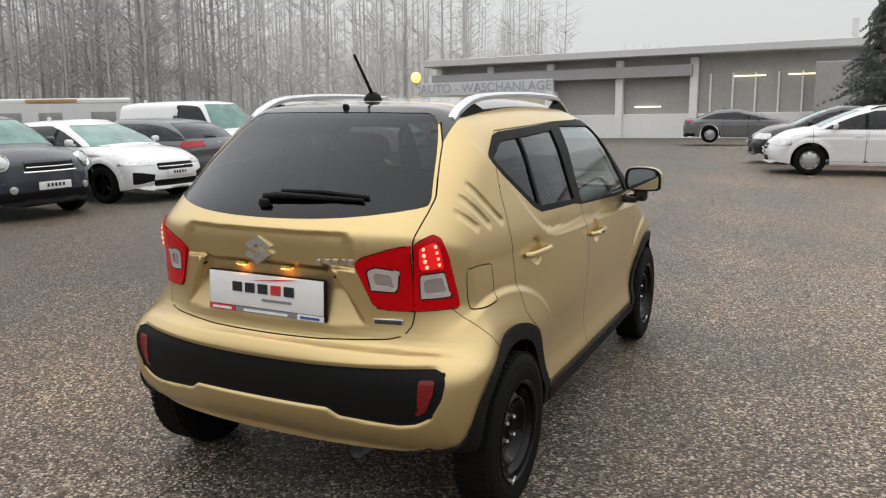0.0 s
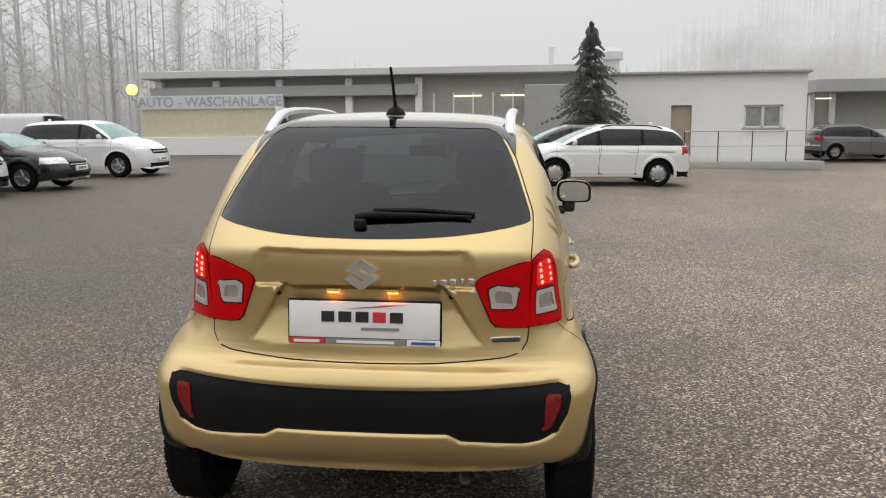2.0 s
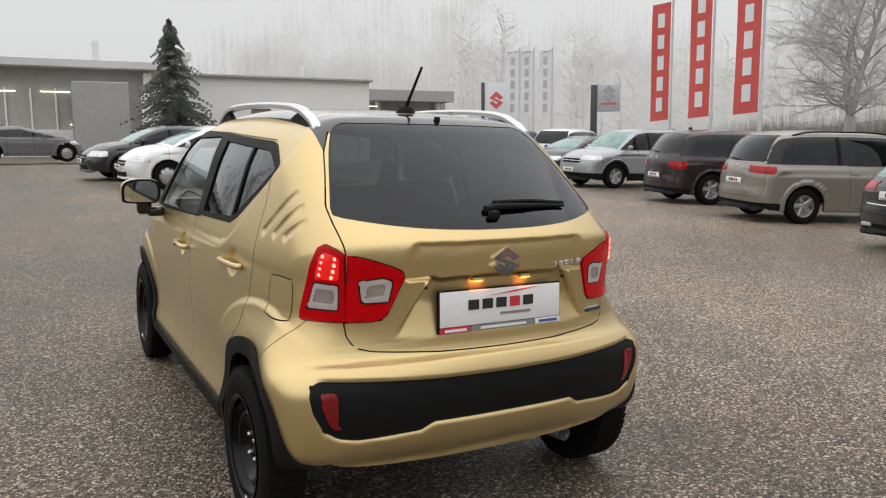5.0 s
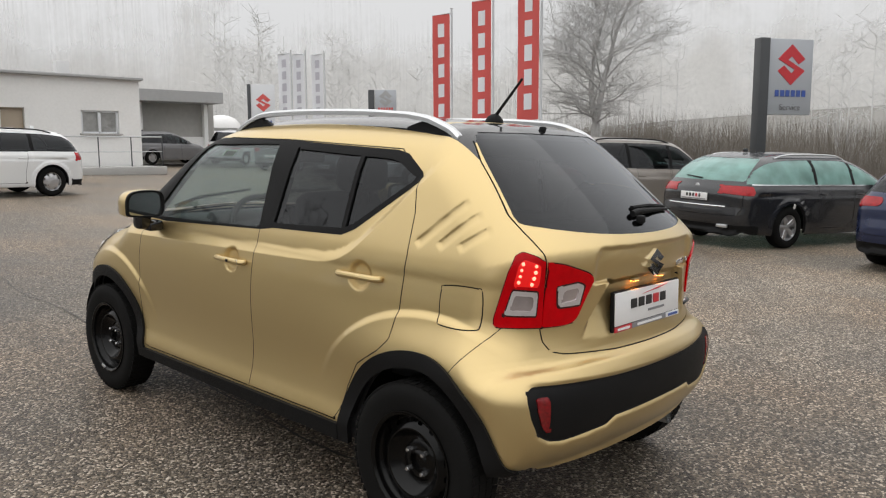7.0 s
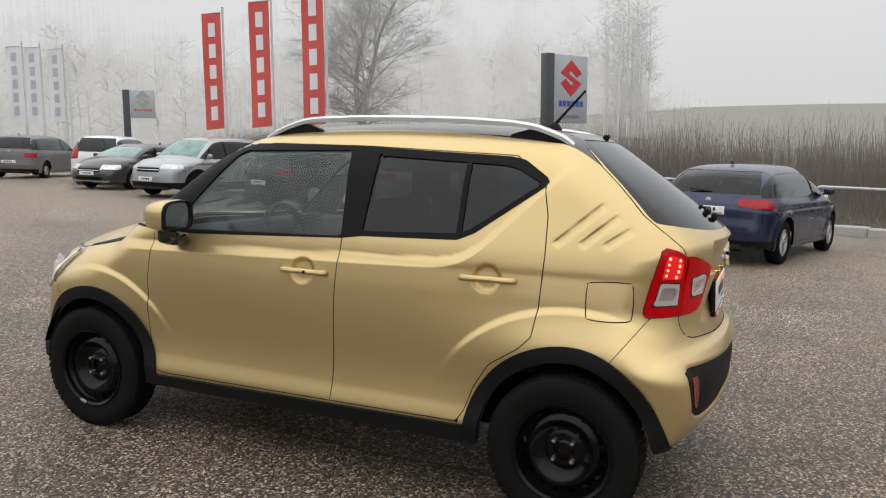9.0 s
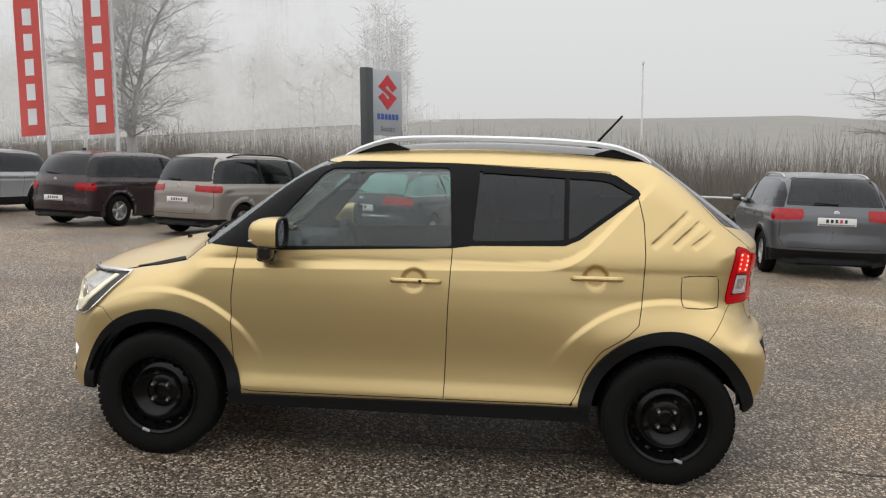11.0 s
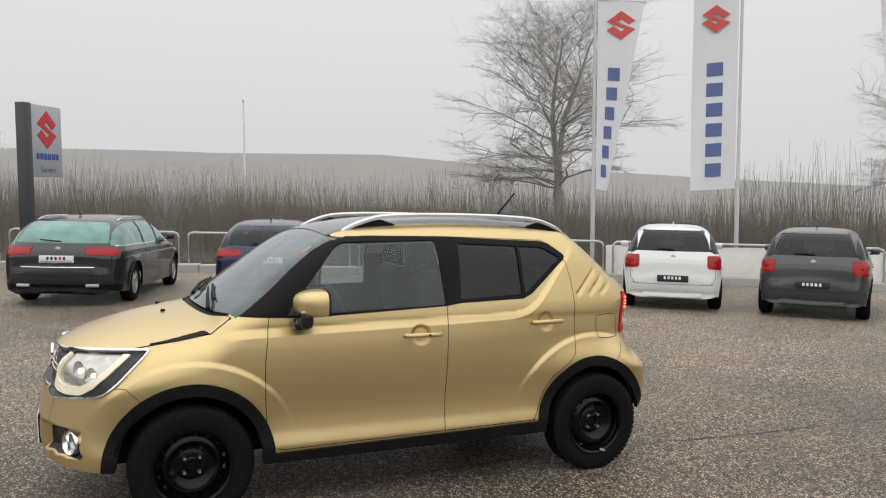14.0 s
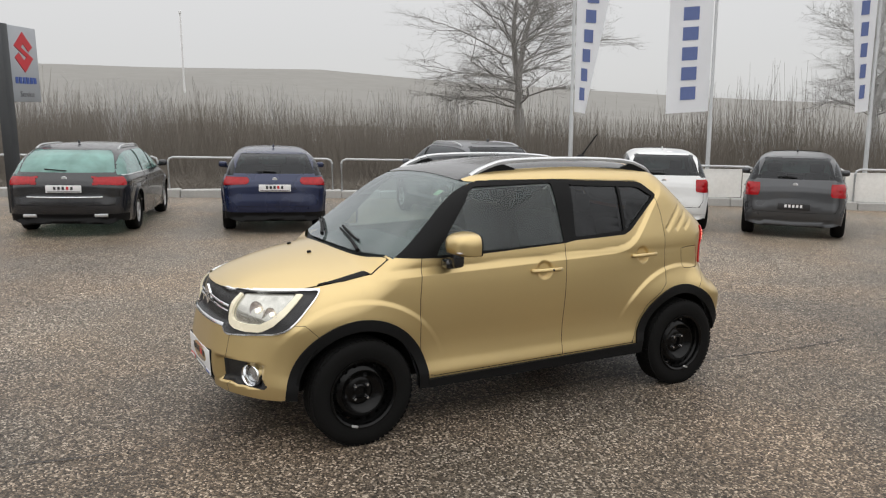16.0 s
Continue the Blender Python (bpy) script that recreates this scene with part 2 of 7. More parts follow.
def part(name, data, material, parent, label="", smooth=True, sharp=35):
    """One mesh object under a thing or under a part; data is a bmesh, a mesh or (verts, faces)."""
    if isinstance(data, bmesh.types.BMesh):
        me = bpy.data.meshes.new(name)
        bmesh.ops.recalc_face_normals(data, faces=data.faces[:])
        data.to_mesh(me)
        data.free()
        me.materials.append(material)
        if smooth:
            me.polygons.foreach_set("use_smooth", [True] * len(me.polygons))
            me.set_sharp_from_angle(angle=radians(sharp))
    elif isinstance(data, tuple):
        me = mesh_of(name, data[0], data[1], material, smooth)
        if smooth:
            me.set_sharp_from_angle(angle=radians(sharp))
    else:
        me = data
    ob = new(name, me)
    ob.parent = parent
    return tagged(ob, label)


def thing(name, label, category, group="", kind="", m=None):
    ob = new(name)
    if m is not None:
        ob.matrix_world = m
    return tagged(ob, label, category, group, kind)


def rbox(cx, cy, cz, sx, sy, sz, r=0.01, seg=2, turn=None):
    """A box with rounded edges."""
    bm = bmesh.new()
    bmesh.ops.create_cube(bm, size=1)
    bmesh.ops.scale(bm, vec=(sx, sy, sz), verts=bm.verts)
    if r > 0:
        bmesh.ops.bevel(bm, geom=bm.edges[:], offset=min(r, 0.49 * min(sx, sy, sz)), segments=seg, profile=0.5, affect="EDGES")
    if turn is not None:
        bmesh.ops.transform(bm, matrix=turn, verts=bm.verts)
    bmesh.ops.translate(bm, vec=(cx, cy, cz), verts=bm.verts)
    return bm


def merge(*bms):
    """Several bmeshes as one."""
    out = bmesh.new()
    for b in bms:
        me = bpy.data.meshes.new("tmp")
        b.to_mesh(me)
        b.free()
        out.from_mesh(me)
        bpy.data.meshes.remove(me)
    return out


def lathe(profile, n=48, axis="x", skip=None):
    """Verts and faces of a turned shape; profile rows are (radius, place along the axis)."""
    V, F = [], []
    for r, h in profile:
        for i in range(n):
            a = 2 * math.pi * i / n
            c, s = r * math.cos(a), r * math.sin(a)
            V.append((h, c, s) if axis == "x" else ((c, s, h) if axis == "z" else (c, h, s)))
    for j in range(len(profile) - 1):
        for i in range(n):
            if skip and skip(j, i):
                continue
            k = (i + 1) % n
            F.append((j * n + i, j * n + k, (j + 1) * n + k, (j + 1) * n + i))
    return V, F


def tube(points, radius, n=8, cap=True):
    """A round bar along points; radius may be a list."""
    P = [Vector(p) for p in points]
    V, F = [], []
    for i, p in enumerate(P):
        d = (P[min(i + 1, len(P) - 1)] - P[max(i - 1, 0)]).normalized()
        q = d.to_track_quat("Z", "Y")
        r = radius[i] if isinstance(radius, (list, tuple)) else radius
        for k in range(n):
            a = 2 * math.pi * k / n
            V.append(tuple(p + q @ Vector((r * math.cos(a), r * math.sin(a), 0))))
    for i in range(len(P) - 1):
        for k in range(n):
            m = (k + 1) % n
            F.append((i * n + k, i * n + m, (i + 1) * n + m, (i + 1) * n + k))
    if cap:
        F.append(tuple(range(n))[::-1])
        F.append(tuple(range((len(P) - 1) * n, len(P) * n)))
    return V, F


def join(*vf):
    V, F = [], []
    for v, f in vf:
        o = len(V)
        V += list(v)
        F += [tuple(i + o for i in q) for q in f]
    return V, F


def prism(poly, depth, m=Matrix()):
    """A flat outline in x and z, thickened along y and posed."""
    n = len(poly)
    V = [m @ Vector((x, 0, z)) for x, z in poly] + [m @ Vector((x, depth, z)) for x, z in poly]
    F = [tuple(range(n)), tuple(range(2 * n - 1, n - 1, -1))] + [(i, i + n, (i + 1) % n + n, (i + 1) % n) for i in range(n)]
    return [tuple(v) for v in V], F


def smax(a, b, k):
    h = np.maximum(k - np.abs(a - b), 0) / k
    return np.maximum(a, b) + h * h * k * 0.25


def ramp(a, b, x):
    t = np.clip((x - a) / (b - a), 0, 1)
    return t * t * (3 - 2 * t)


def rounded(pts, n=4, closed=True):
    """A smooth curve through points."""
    P = np.array(pts, float)
    N = len(P)
    out = []
    for i in range(N if closed else N - 1):
        if closed:
            a, b, c, d = P[i - 1], P[i], P[(i + 1) % N], P[(i + 2) % N]
        else:
            a, b, c, d = P[max(i - 1, 0)], P[i], P[i + 1], P[min(i + 2, N - 1)]
        for k in range(n):
            t = k / n
            out.append(0.5 * (2 * b + (c - a) * t + (2 * a - 5 * b + 4 * c - d) * t * t + (3 * b - a - 3 * c + d) * t ** 3))
    if not closed:
        out.append(P[-1])
    return np.array(out)


def table(rows):
    """A smooth function of one number through rows of (place, value)."""
    C = rounded(rows, 8, False)
    return lambda v: np.interp(v, C[:, 0], C[:, 1])


def outline(poly, u, v):
    """Signed distance from a closed outline, negative inside."""
    P = np.asarray(poly, float)
    Q = np.roll(P, -1, 0)
    d, inside = np.full(u.shape, 1e9), np.zeros(u.shape, bool)
    for (x0, y0), (x1, y1) in zip(P, Q):
        ex, ey, wx, wy = x1 - x0, y1 - y0, u - x0, v - y0
        h = np.clip((wx * ex + wy * ey) / (ex * ex + ey * ey + 1e-12), 0, 1)
        d = np.minimum(d, (wx - ex * h) ** 2 + (wy - ey * h) ** 2)
        if y0 != y1:
            inside ^= ((y0 > v) != (y1 > v)) & (u < ex * (v - y0) / ey + x0)
    return np.where(inside, -1, 1) * np.sqrt(d)


class Shell:
    """A closed skin where field(points) is nought, gridded between an inner and an outer box, cut along outlines into panels."""

    def __init__(self, field, inner, outer, steps):
        nx, ny, nz = steps
        ids, key = {}, []

        def vid(i, j, k):
            if (i, j, k) not in ids:
                ids[i, j, k] = len(key)
                key.append((i / nx, j / ny, k / nz))
            return ids[i, j, k]
        F = []
        for j in range(ny):
            for k in range(nz):
                for i in (0, nx):
                    F.append((vid(i, j, k), vid(i, j + 1, k), vid(i, j + 1, k + 1), vid(i, j, k + 1)))
        for i in range(nx):
            for k in range(nz):
                for j in (0, ny):
                    F.append((vid(i, j, k), vid(i + 1, j, k), vid(i + 1, j, k + 1), vid(i, j, k + 1)))
            for j in range(ny):
                F.append((vid(i, j, nz), vid(i + 1, j, nz), vid(i + 1, j + 1, nz), vid(i, j + 1, nz)))
        K = np.array(key)
        a = np.array(inner[0]) + K * (np.array(inner[1]) - np.array(inner[0]))
        b = np.array(outer[0]) + K * (np.array(outer[1]) - np.array(outer[0]))
        lo, hi = np.zeros(len(K)), np.ones(len(K))
        for _ in range(24):
            mid = (lo + hi) / 2
            out = field(a + (b - a) * mid[:, None]) > 0
            hi, lo = np.where(out, mid, hi), np.where(out, lo, mid)
        self.field, self.V, self.F = field, a + (b - a) * lo[:, None], F

    def cut(self, fn):
        d = fn(self.V)
        d = np.where(np.abs(d) < 3e-4, 3e-4, d)
        up = d > 0
        if up.all() or not up.any():
            return
        pos, cache, out, extra, n0 = up.tolist(), {}, [], [], len(self.V)
        for f in self.F:
            s = [pos[i] for i in f]
            t = sum(s)
            if t == 0 or t == len(s) or sum(s[i] != s[i - 1] for i in range(len(s))) != 2:
                out.append(f)
                continue
            A, B = [], []
            for q in range(len(f)):
                i, j = f[q], f[(q + 1) % len(f)]
                (A if s[q] else B).append(i)
                if pos[i] != pos[j]:
                    e = (i, j) if i < j else (j, i)
                    if e not in cache:
                        k = d[i] / (d[i] - d[j])
                        cache[e] = n0 + len(extra)
                        extra.append(self.V[i] + (self.V[j] - self.V[i]) * k)
                    A.append(cache[e])
                    B.append(cache[e])
            out += [tuple(A), tuple(B)]
        if extra:
            self.V = np.vstack([self.V, np.array(extra)])
        self.F = out

    def seam(self, fn, w=0.0022):
        self.cut(lambda p: fn(p) - w)
        self.cut(lambda p: fn(p) + w)

    def gradient(self):
        e = 0.003
        return np.stack([(self.field(self.V + np.eye(3)[i] * e) - self.field(self.V - np.eye(3)[i] * e)) / (2 * e) for i in range(3)], 1)

    def settle(self):
        """Draws all points back onto the skin."""
        for _ in range(4):
            g = self.gradient()
            step = self.field(self.V)[:, None] * g / (np.sum(g * g, 1, keepdims=True) + 1e-9)
            self.V = self.V - np.clip(step, -0.01, 0.01)

    def finish(self):
        g = self.gradient()
        self.N = g / (np.linalg.norm(g, axis=1, keepdims=True) + 1e-12)
        self.C, self.FN = np.zeros((len(self.F), 3)), np.zeros((len(self.F), 3))
        groups = {}
        for i, f in enumerate(self.F):
            groups.setdefault(len(f), []).append(i)
        for n, idx in groups.items():
            A = np.array([self.F[i] for i in idx])
            Q = self.V[A]
            self.C[idx], self.FN[idx] = Q.mean(1), self.N[A].mean(1)
            a = sum(np.cross(Q[:, k] - Q[:, 0], Q[:, k + 1] - Q[:, 0]) for k in range(1, n - 1))
            for i in np.array(idx)[np.sum(a * self.FN[idx], 1) < 0]:
                self.F[i] = self.F[i][::-1]
        self.tag = np.array(["body"] * len(self.F), object)

    def mark(self, name, where):
        self.tag[where] = name

    def panel(self, name, where, material, parent, lift=0.0, edge=0.0, label="", drop=0.0):
        """The faces chosen as one mesh, lifted off the skin, with a rim of depth edge round it."""
        idx = np.nonzero(where)[0]
        if len(idx) == 0:
            return None
        faces = [self.F[i] for i in idx]
        used = sorted({i for f in faces for i in f})
        new_id = {v: k for k, v in enumerate(used)}
        V = list(self.V[used] + self.N[used] * lift)
        N = list(self.N[used])
        F = [tuple(new_id[i] for i in f) for f in faces]
        if edge:
            count = {}
            for f in F:
                for i in range(len(f)):
                    a, b = f[i], f[(i + 1) % len(f)]
                    if (b, a) in count:
                        del count[b, a]
                    else:
                        count[a, b] = 1
            low, top = {}, {}
            for a, b in count:
                for v in (a, b):
                    if v not in low:
                        top[v] = len(V)
                        V.append(V[v])
                        N.append((0, 0, 0))
                        low[v] = len(V)
                        V.append(V[v] - N[v] * edge)
                        N.append((0, 0, 0))
                F.append((top[b], top[a], low[a], low[b]))
        return part(name, mesh_of(name, V, F, material, True, N), material, parent, label)


# ---- the gold car ----
def gold_car(m):
    car = thing("small_crossover_car", "gold metallic small crossover car with black roof on wet asphalt", "car", m=m)
    side = rounded([(-1.60, 0.30), (-1.70, 0.37), (-1.76, 0.45), (-1.785, 0.55), (-1.782, 0.65), (-1.757, 0.712), (-1.716, 0.757), (-1.722, 0.95),
                    (-1.738, 1.09), (-1.70, 1.15), (-1.55, 1.265), (-1.35, 1.405), (-1.17, 1.52), (-1.05, 1.548), (-0.70, 1.572), (-0.30, 1.578), (0.10, 1.557), (0.38, 1.51),
                    (0.56, 1.435), (0.80, 1.275), (1.03, 1.115), (1.13, 1.055), (1.25, 1.032), (1.45, 0.992), (1.65, 0.935), (1.78, 0.878), (1.865, 0.82), (1.89, 0.72), (1.915, 0.60),
                    (1.935, 0.48), (1.925, 0.36), (1.88, 0.27), (1.70, 0.235), (0.90, 0.225), (-0.90, 0.235)], 6)
    wide = table([(0.10, 0.76), (0.22, 0.775), (0.30, 0.785), (0.35, 0.791), (0.385, 0.784), (0.43, 0.774), (0.50, 0.769), (0.57, 0.772), (0.66, 0.781), (0.76, 0.787), (0.86, 0.785), (0.93, 0.778), (0.970, 0.773),
                  (0.995, 0.773), (1.03, 0.768), (1.08, 0.756), (1.20, 0.719), (1.33, 0.677), (1.42, 0.635), (1.49, 0.595), (1.55, 0.545), (1.65, 0.47)])
    plan = table([(-1.9, 0.19), (-1.62, 0.125), (-1.45, 0.09), (-1.20, 0.06), (-0.95, 0.035), (-0.5, 0.005), (0.0, 0.0), (0.7, 0.0), (1.05, 0.006), (1.30, 0.02), (1.47, 0.045), (1.65, 0.10), (1.95, 0.22)])
    crown = table([(-1.9, 0.05), (-0.2, 0.09), (0.5, 0.11), (1.0, 0.17), (1.25, 0.24), (1.9, 0.2)])
    HUB = ((1.217, 0.30), (-1.217, 0.30))
    cuts_g = [((-1.118, 1.094), (-1.300, 1.262)), ((-1.216, 1.094), (-1.360, 1.222)), ((-1.306, 1.096), (-1.412, 1.174))]

    insert_line = [(-0.5, 0.655), (0.25, 0.657), (0.55, 0.662), (0.665, 0.664), (0.695, 0.652), (0.705, 0.62), (0.695, 0.565), (0.66, 0.500), (0.61, 0.470), (0.55, 0.460), (0.335, 0.478), (0.29, 0.505), (-0.5, 0.510)]
    belt_z = table([(-1.3, 1.52), (-1.07, 1.300), (-0.87, 1.090), (-0.77, 1.010), (-0.66, 0.974), (-0.45, 0.964), (0.0, 0.952), (0.6, 0.935), (1.2, 0.918)])

    def field(P):
        x, y, z = np.abs(P[:, 0]), P[:, 1], P[:, 2]
        X = wide(z) - plan(y) * np.where(y < 0, 1 - 0.68 * ramp(0.86, 0.62, z), 1 - 0.15 * ramp(0.86, 0.5, z))
        for (yw, zw), R in zip(HUB, (0.535, 0.565)):
            r = np.hypot((y - yw) * (0.97 if yw > 0 else 0.93), np.maximum(z - zw, 0) * (1.03 if yw > 0 else 1.02))
            X = X + (0.013 * ramp(R + 0.008, R - 0.026, r) * ramp(0.42, 0.72, z) + 0.014 * ramp(R + 0.0, R - 0.17, r)) * (0.35 + 0.65 * ramp(0.34, 0.66, z))
        for yh, zh in ((-0.02, 0.905), (-0.865, 0.945)):
            rh = np.hypot((y - yh) * 0.95, z - zh)
            X = X - 0.016 * ramp(0.064, 0.036, rh)
        for (ya, za), (yb, zb) in cuts_g:
            L = math.hypot(yb - ya, zb - za)
            ty, tz = (yb - ya) / L, (zb - za) / L
            al = (y - ya) * ty + (z - za) * tz
            ac = (y - ya) * tz - (z - za) * ty
            X = X - 0.0065 * ramp(-0.005, 0.02, al) * ramp(L + 0.005, L - 0.02, al) * ramp(-0.034, -0.004, ac) * ramp(0.012, 0.004, ac)
        # shoulder crease along the doors, rising behind the rear window
        X = X - 0.42 * np.clip(z - belt_z(y), 0, 0.04) * ramp(1.15, 0.95, y) * ramp(-1.20, -1.02, y)
        # full corners of the rear bumper
        X = X + 0.034 * ramp(-1.25, -1.52, y) * ramp(0.22, 0.38, z) * ramp(0.88, 0.70, z)
        bow = (0.30 * x * x + 0.35 * x ** 4) * ramp(-0.8, -1.55, y) * (1 - 0.48 * ramp(0.86, 0.6, z)) - (0.12 * x * x + 0.75 * np.maximum(x - 0.18, 0) ** 2) * ramp(1.0, 1.75, y)
        dome = crown(y) * x * x
        # number plate hollow and lip of the tailgate, hollow under the badge
        back = ramp(-1.2, -1.5, y)
        edge = 0.275 + 0.64 * (0.985 - z) - x
        hol = ramp(-0.014, 0.014, edge) * np.clip((z - 0.785) / 0.12, 0, 1) * ramp(0.9885, 0.9845, z)
        swt = ramp(0.385, 0.335, x + 0.5 * np.maximum(z - 1.07, 0)) * ramp(0.9845, 0.9885, z) * ramp(1.122, 1.098, z)
        dent = back * (0.040 * hol + 0.018 * swt + 0.014 * ramp(0.016, -0.008, outline(insert_line, x, z)) * ramp(0.71, 0.63, x))
        # front grille and lower intake
        fr = ramp(1.4, 1.6, y)
        dent_f = fr * (0.03 * ramp(0.36, 0.30, np.maximum(x - 0.32, 0) + 0.30) * ramp(0.655, 0.675, z) * ramp(0.838, 0.82, z))
        low = fr * 0.06 * ramp(0.295, 0.32, x) * ramp(0.64, 0.56, x) * ramp(0.34, 0.365, z) * ramp(0.485, 0.465, z)
        f2 = outline(side, y - bow - dent + dent_f + low, z + dome)
        return smax(x - X, f2, 0.13 - 0.05 * ramp(0.80, 0.6, z))

    def crease_lines(S):
        """Extra edges along the sharp lines of the skin."""
        for (ya, za), (yb, zb) in cuts_g:
            L = math.hypot(yb - ya, zb - za)
            ty, tz = (yb - ya) / L, (zb - za) / L
            al = lambda p: (p[:, 1] - ya) * ty + (p[:, 2] - za) * tz
            ac = lambda p: (p[:, 1] - ya) * tz - (p[:, 2] - za) * ty
            inside = lambda p: np.maximum(np.maximum(-0.02 - al(p), al(p) - L - 0.02), 0.4 - np.abs(p[:, 0]))
            for o in (-0.034, -0.019, -0.004, 0.004, 0.012):
                S.cut(lambda p: np.where((inside(p) < 0) & (np.abs(ac(p)) < 0.06), ac(p) - o, 1.0))
            for o in (-0.005, 0.02, L - 0.02, L + 0.005):
                S.cut(lambda p: np.where((np.abs(ac(p) + 0.01) < 0.04) & (np.abs(p[:, 0]) > 0.4), al(p) - o, 1.0))
        for o in (-0.004, 0.0, 0.004):
            S.cut(lambda p: np.where((np.abs(p[:, 0]) > 0.5) & (p[:, 1] < 1.0) & (p[:, 1] > -1.25), p[:, 2] - belt_z(p[:, 1]) - o, 1.0))
        at_back = lambda p: (p[:, 1] < -1.5) & (np.abs(p[:, 0]) < 0.43)
        for h in (0.984, 0.989, 1.097, 1.11, 1.123):
            S.cut(lambda p: np.where(at_back(p) & (np.abs(p[:, 2] - h) < 0.05), p[:, 2] - h, 1.0))
        for o in (-0.015, 0.0, 0.015):
            S.cut(lambda p: np.where(at_back(p) & (p[:, 2] < 1.0) & (p[:, 2] > 0.77), 0.275 + 0.64 * (0.985 - p[:, 2]) - np.abs(p[:, 0]) - o, 1.0))
        for h in (0.690, 0.703, 0.716, 0.729, 0.742, 0.755, 0.768):
            S.cut(lambda p: np.where((p[:, 1] < -1.25) & (np.abs(p[:, 2] - h) < 0.05), p[:, 2] - h, 1.0))
        for o in (0.017, 0.004, -0.009):
            S.cut(lambda p: np.where((p[:, 1] < -1.2) & (np.abs(p[:, 2] - 0.56) < 0.2), outline(insert_line, np.abs(p[:, 0]), p[:, 2]) - o, 1.0))
        for (yw, zw), R in zip(HUB, (0.535, 0.565)):
            for o in (0.009, -0.001, -0.009, -0.018, -0.027):
                S.cut(lambda p: np.where(np.abs(p[:, 0]) > 0.5, np.hypot((p[:, 1] - yw) * (0.97 if yw > 0 else 0.93), np.maximum(p[:, 2] - zw, 0) * (1.03 if yw > 0 else 1.02)) - R - o, 1.0))
        for yh, zh in ((-0.02, 0.905), (-0.865, 0.945)):
            for r in (0.036, 0.050, 0.064):
                S.cut(lambda p: np.where(np.abs(p[:, 0]) > 0.5, np.hypot((p[:, 1] - yh) * 0.95, p[:, 2] - zh) - r, 1.0))
        S.settle()

    S = Shell(field, ((-0.35, -1.25, 0.45), (0.35, 1.35, 0.82)), ((1.1 * -1, -2.25, 0.02), (1.1, 2.35, 1.95)), (56, 236, 78))
    crease_lines(S)
    ax = lambda p: np.abs(p[:, 0])
    lat = lambda poly: (lambda p: np.maximum(outline(poly, p[:, 1], p[:, 2]), 0.42 - ax(p)))
    rear = lambda poly: (lambda p: np.maximum(outline(poly, ax(p), p[:, 2]), p[:, 1] + 0.95))
    rear_u = lambda poly: (lambda p: np.maximum(outline(poly, ax(p) + p[:, 1] + 1.6, p[:, 2]), p[:, 1] + 1.2))
    front_u = lambda poly: (lambda p: np.maximum(outline(poly, ax(p) + 1.85 - p[:, 1], p[:, 2]), 1.3 - p[:, 1]))

    def arch(R):
        def fn(p):
            d = np.full(len(p), 9.0)
            for yw, zw in HUB:
                up = np.maximum(p[:, 2] - zw, 0)
                along = (p[:, 1] - yw) * np.where((yw < 0) & (p[:, 1] < yw), 1.05, 1.0)
                d = np.minimum(d, np.hypot(along, up) - R)
            return np.maximum(d, 0.45 - ax(p))
        return fn
    door_f = lat([(0.835, 1.035), (0.857, 0.80), (0.855, 0.62), (0.848, 0.50), (0.832, 0.41), (0.80, 0.345), (0.75, 0.335), (-0.176, 0.345), (-0.178, 0.40), (-0.185, 0.80), (-0.196, 1.06), (-0.232, 1.455), (0.28, 1.455), (0.36, 1.43)])
    door_r = lat([(-0.176, 0.345), (-0.178, 0.40), (-0.185, 0.80), (-0.196, 1.06), (-0.232, 1.455), (-0.92, 1.435), (-1.055, 1.33), (-1.085, 1.20), (-1.092, 1.05), (-1.082, 0.84), (-1.068, 0.735), (-1.02, 0.685), (-0.90, 0.605), (-0.835, 0.50), (-0.80, 0.40), (-0.77, 0.350)])
    frame_o = lat([(1.02, 1.036), (0.80, 1.19), (0.42, 1.440), (0.36, 1.452), (-0.23, 1.452), (-0.90, 1.430), (-0.96, 1.418), (-1.060, 1.352), (-1.072, 1.336), (-1.062, 1.318), (-0.79, 1.115), (-0.72, 1.085), (-0.29, 1.072), (-0.2, 1.058), (0.62, 1.020), (0.83, 1.026)])
    glass_f = lat([(0.735, 1.036), (0.715, 1.075), (0.450, 1.392), (0.405, 1.418), (-0.155, 1.434), (-0.165, 1.426), (-0.190, 1.080), (-0.18, 1.066)])
    glass_r = lat([(-0.31, 1.416), (-0.88, 1.394), (-0.93, 1.384), (-1.04, 1.326), (-0.77, 1.130), (-0.72, 1.112), (-0.30, 1.094), (-0.288, 1.10)])
    bar = lambda p: np.abs(p[:, 1] + 0.725) - 0.011
    glass_b = rear(rounded([(0.0, 1.512), (0.30, 1.510), (0.425, 1.497), (0.49, 1.40), (0.548, 1.24), (0.556, 1.205), (0.53, 1.185), (0.30, 1.158), (0.0, 1.150), (-0.3, 1.158), (-0.3, 1.510)], 3))
    gate = rear([(-1, 1.60), (0.40, 1.60), (0.44, 1.51), (0.505, 1.40), (0.566, 1.22), (0.566, 1.17), (0.558, 1.08), (0.558, 0.84), (0.552, 0.79), (0.53, 0.757), (0.48, 0.745), (0.25, 0.735), (-1, 0.732)])
    lamp_o = rear_u([(0.563, 0.842), (0.559, 1.072), (0.60, 1.088), (0.665, 1.100), (0.70, 1.088), (0.735, 1.03), (0.795, 0.87), (0.795, 0.848), (0.78, 0.840)])
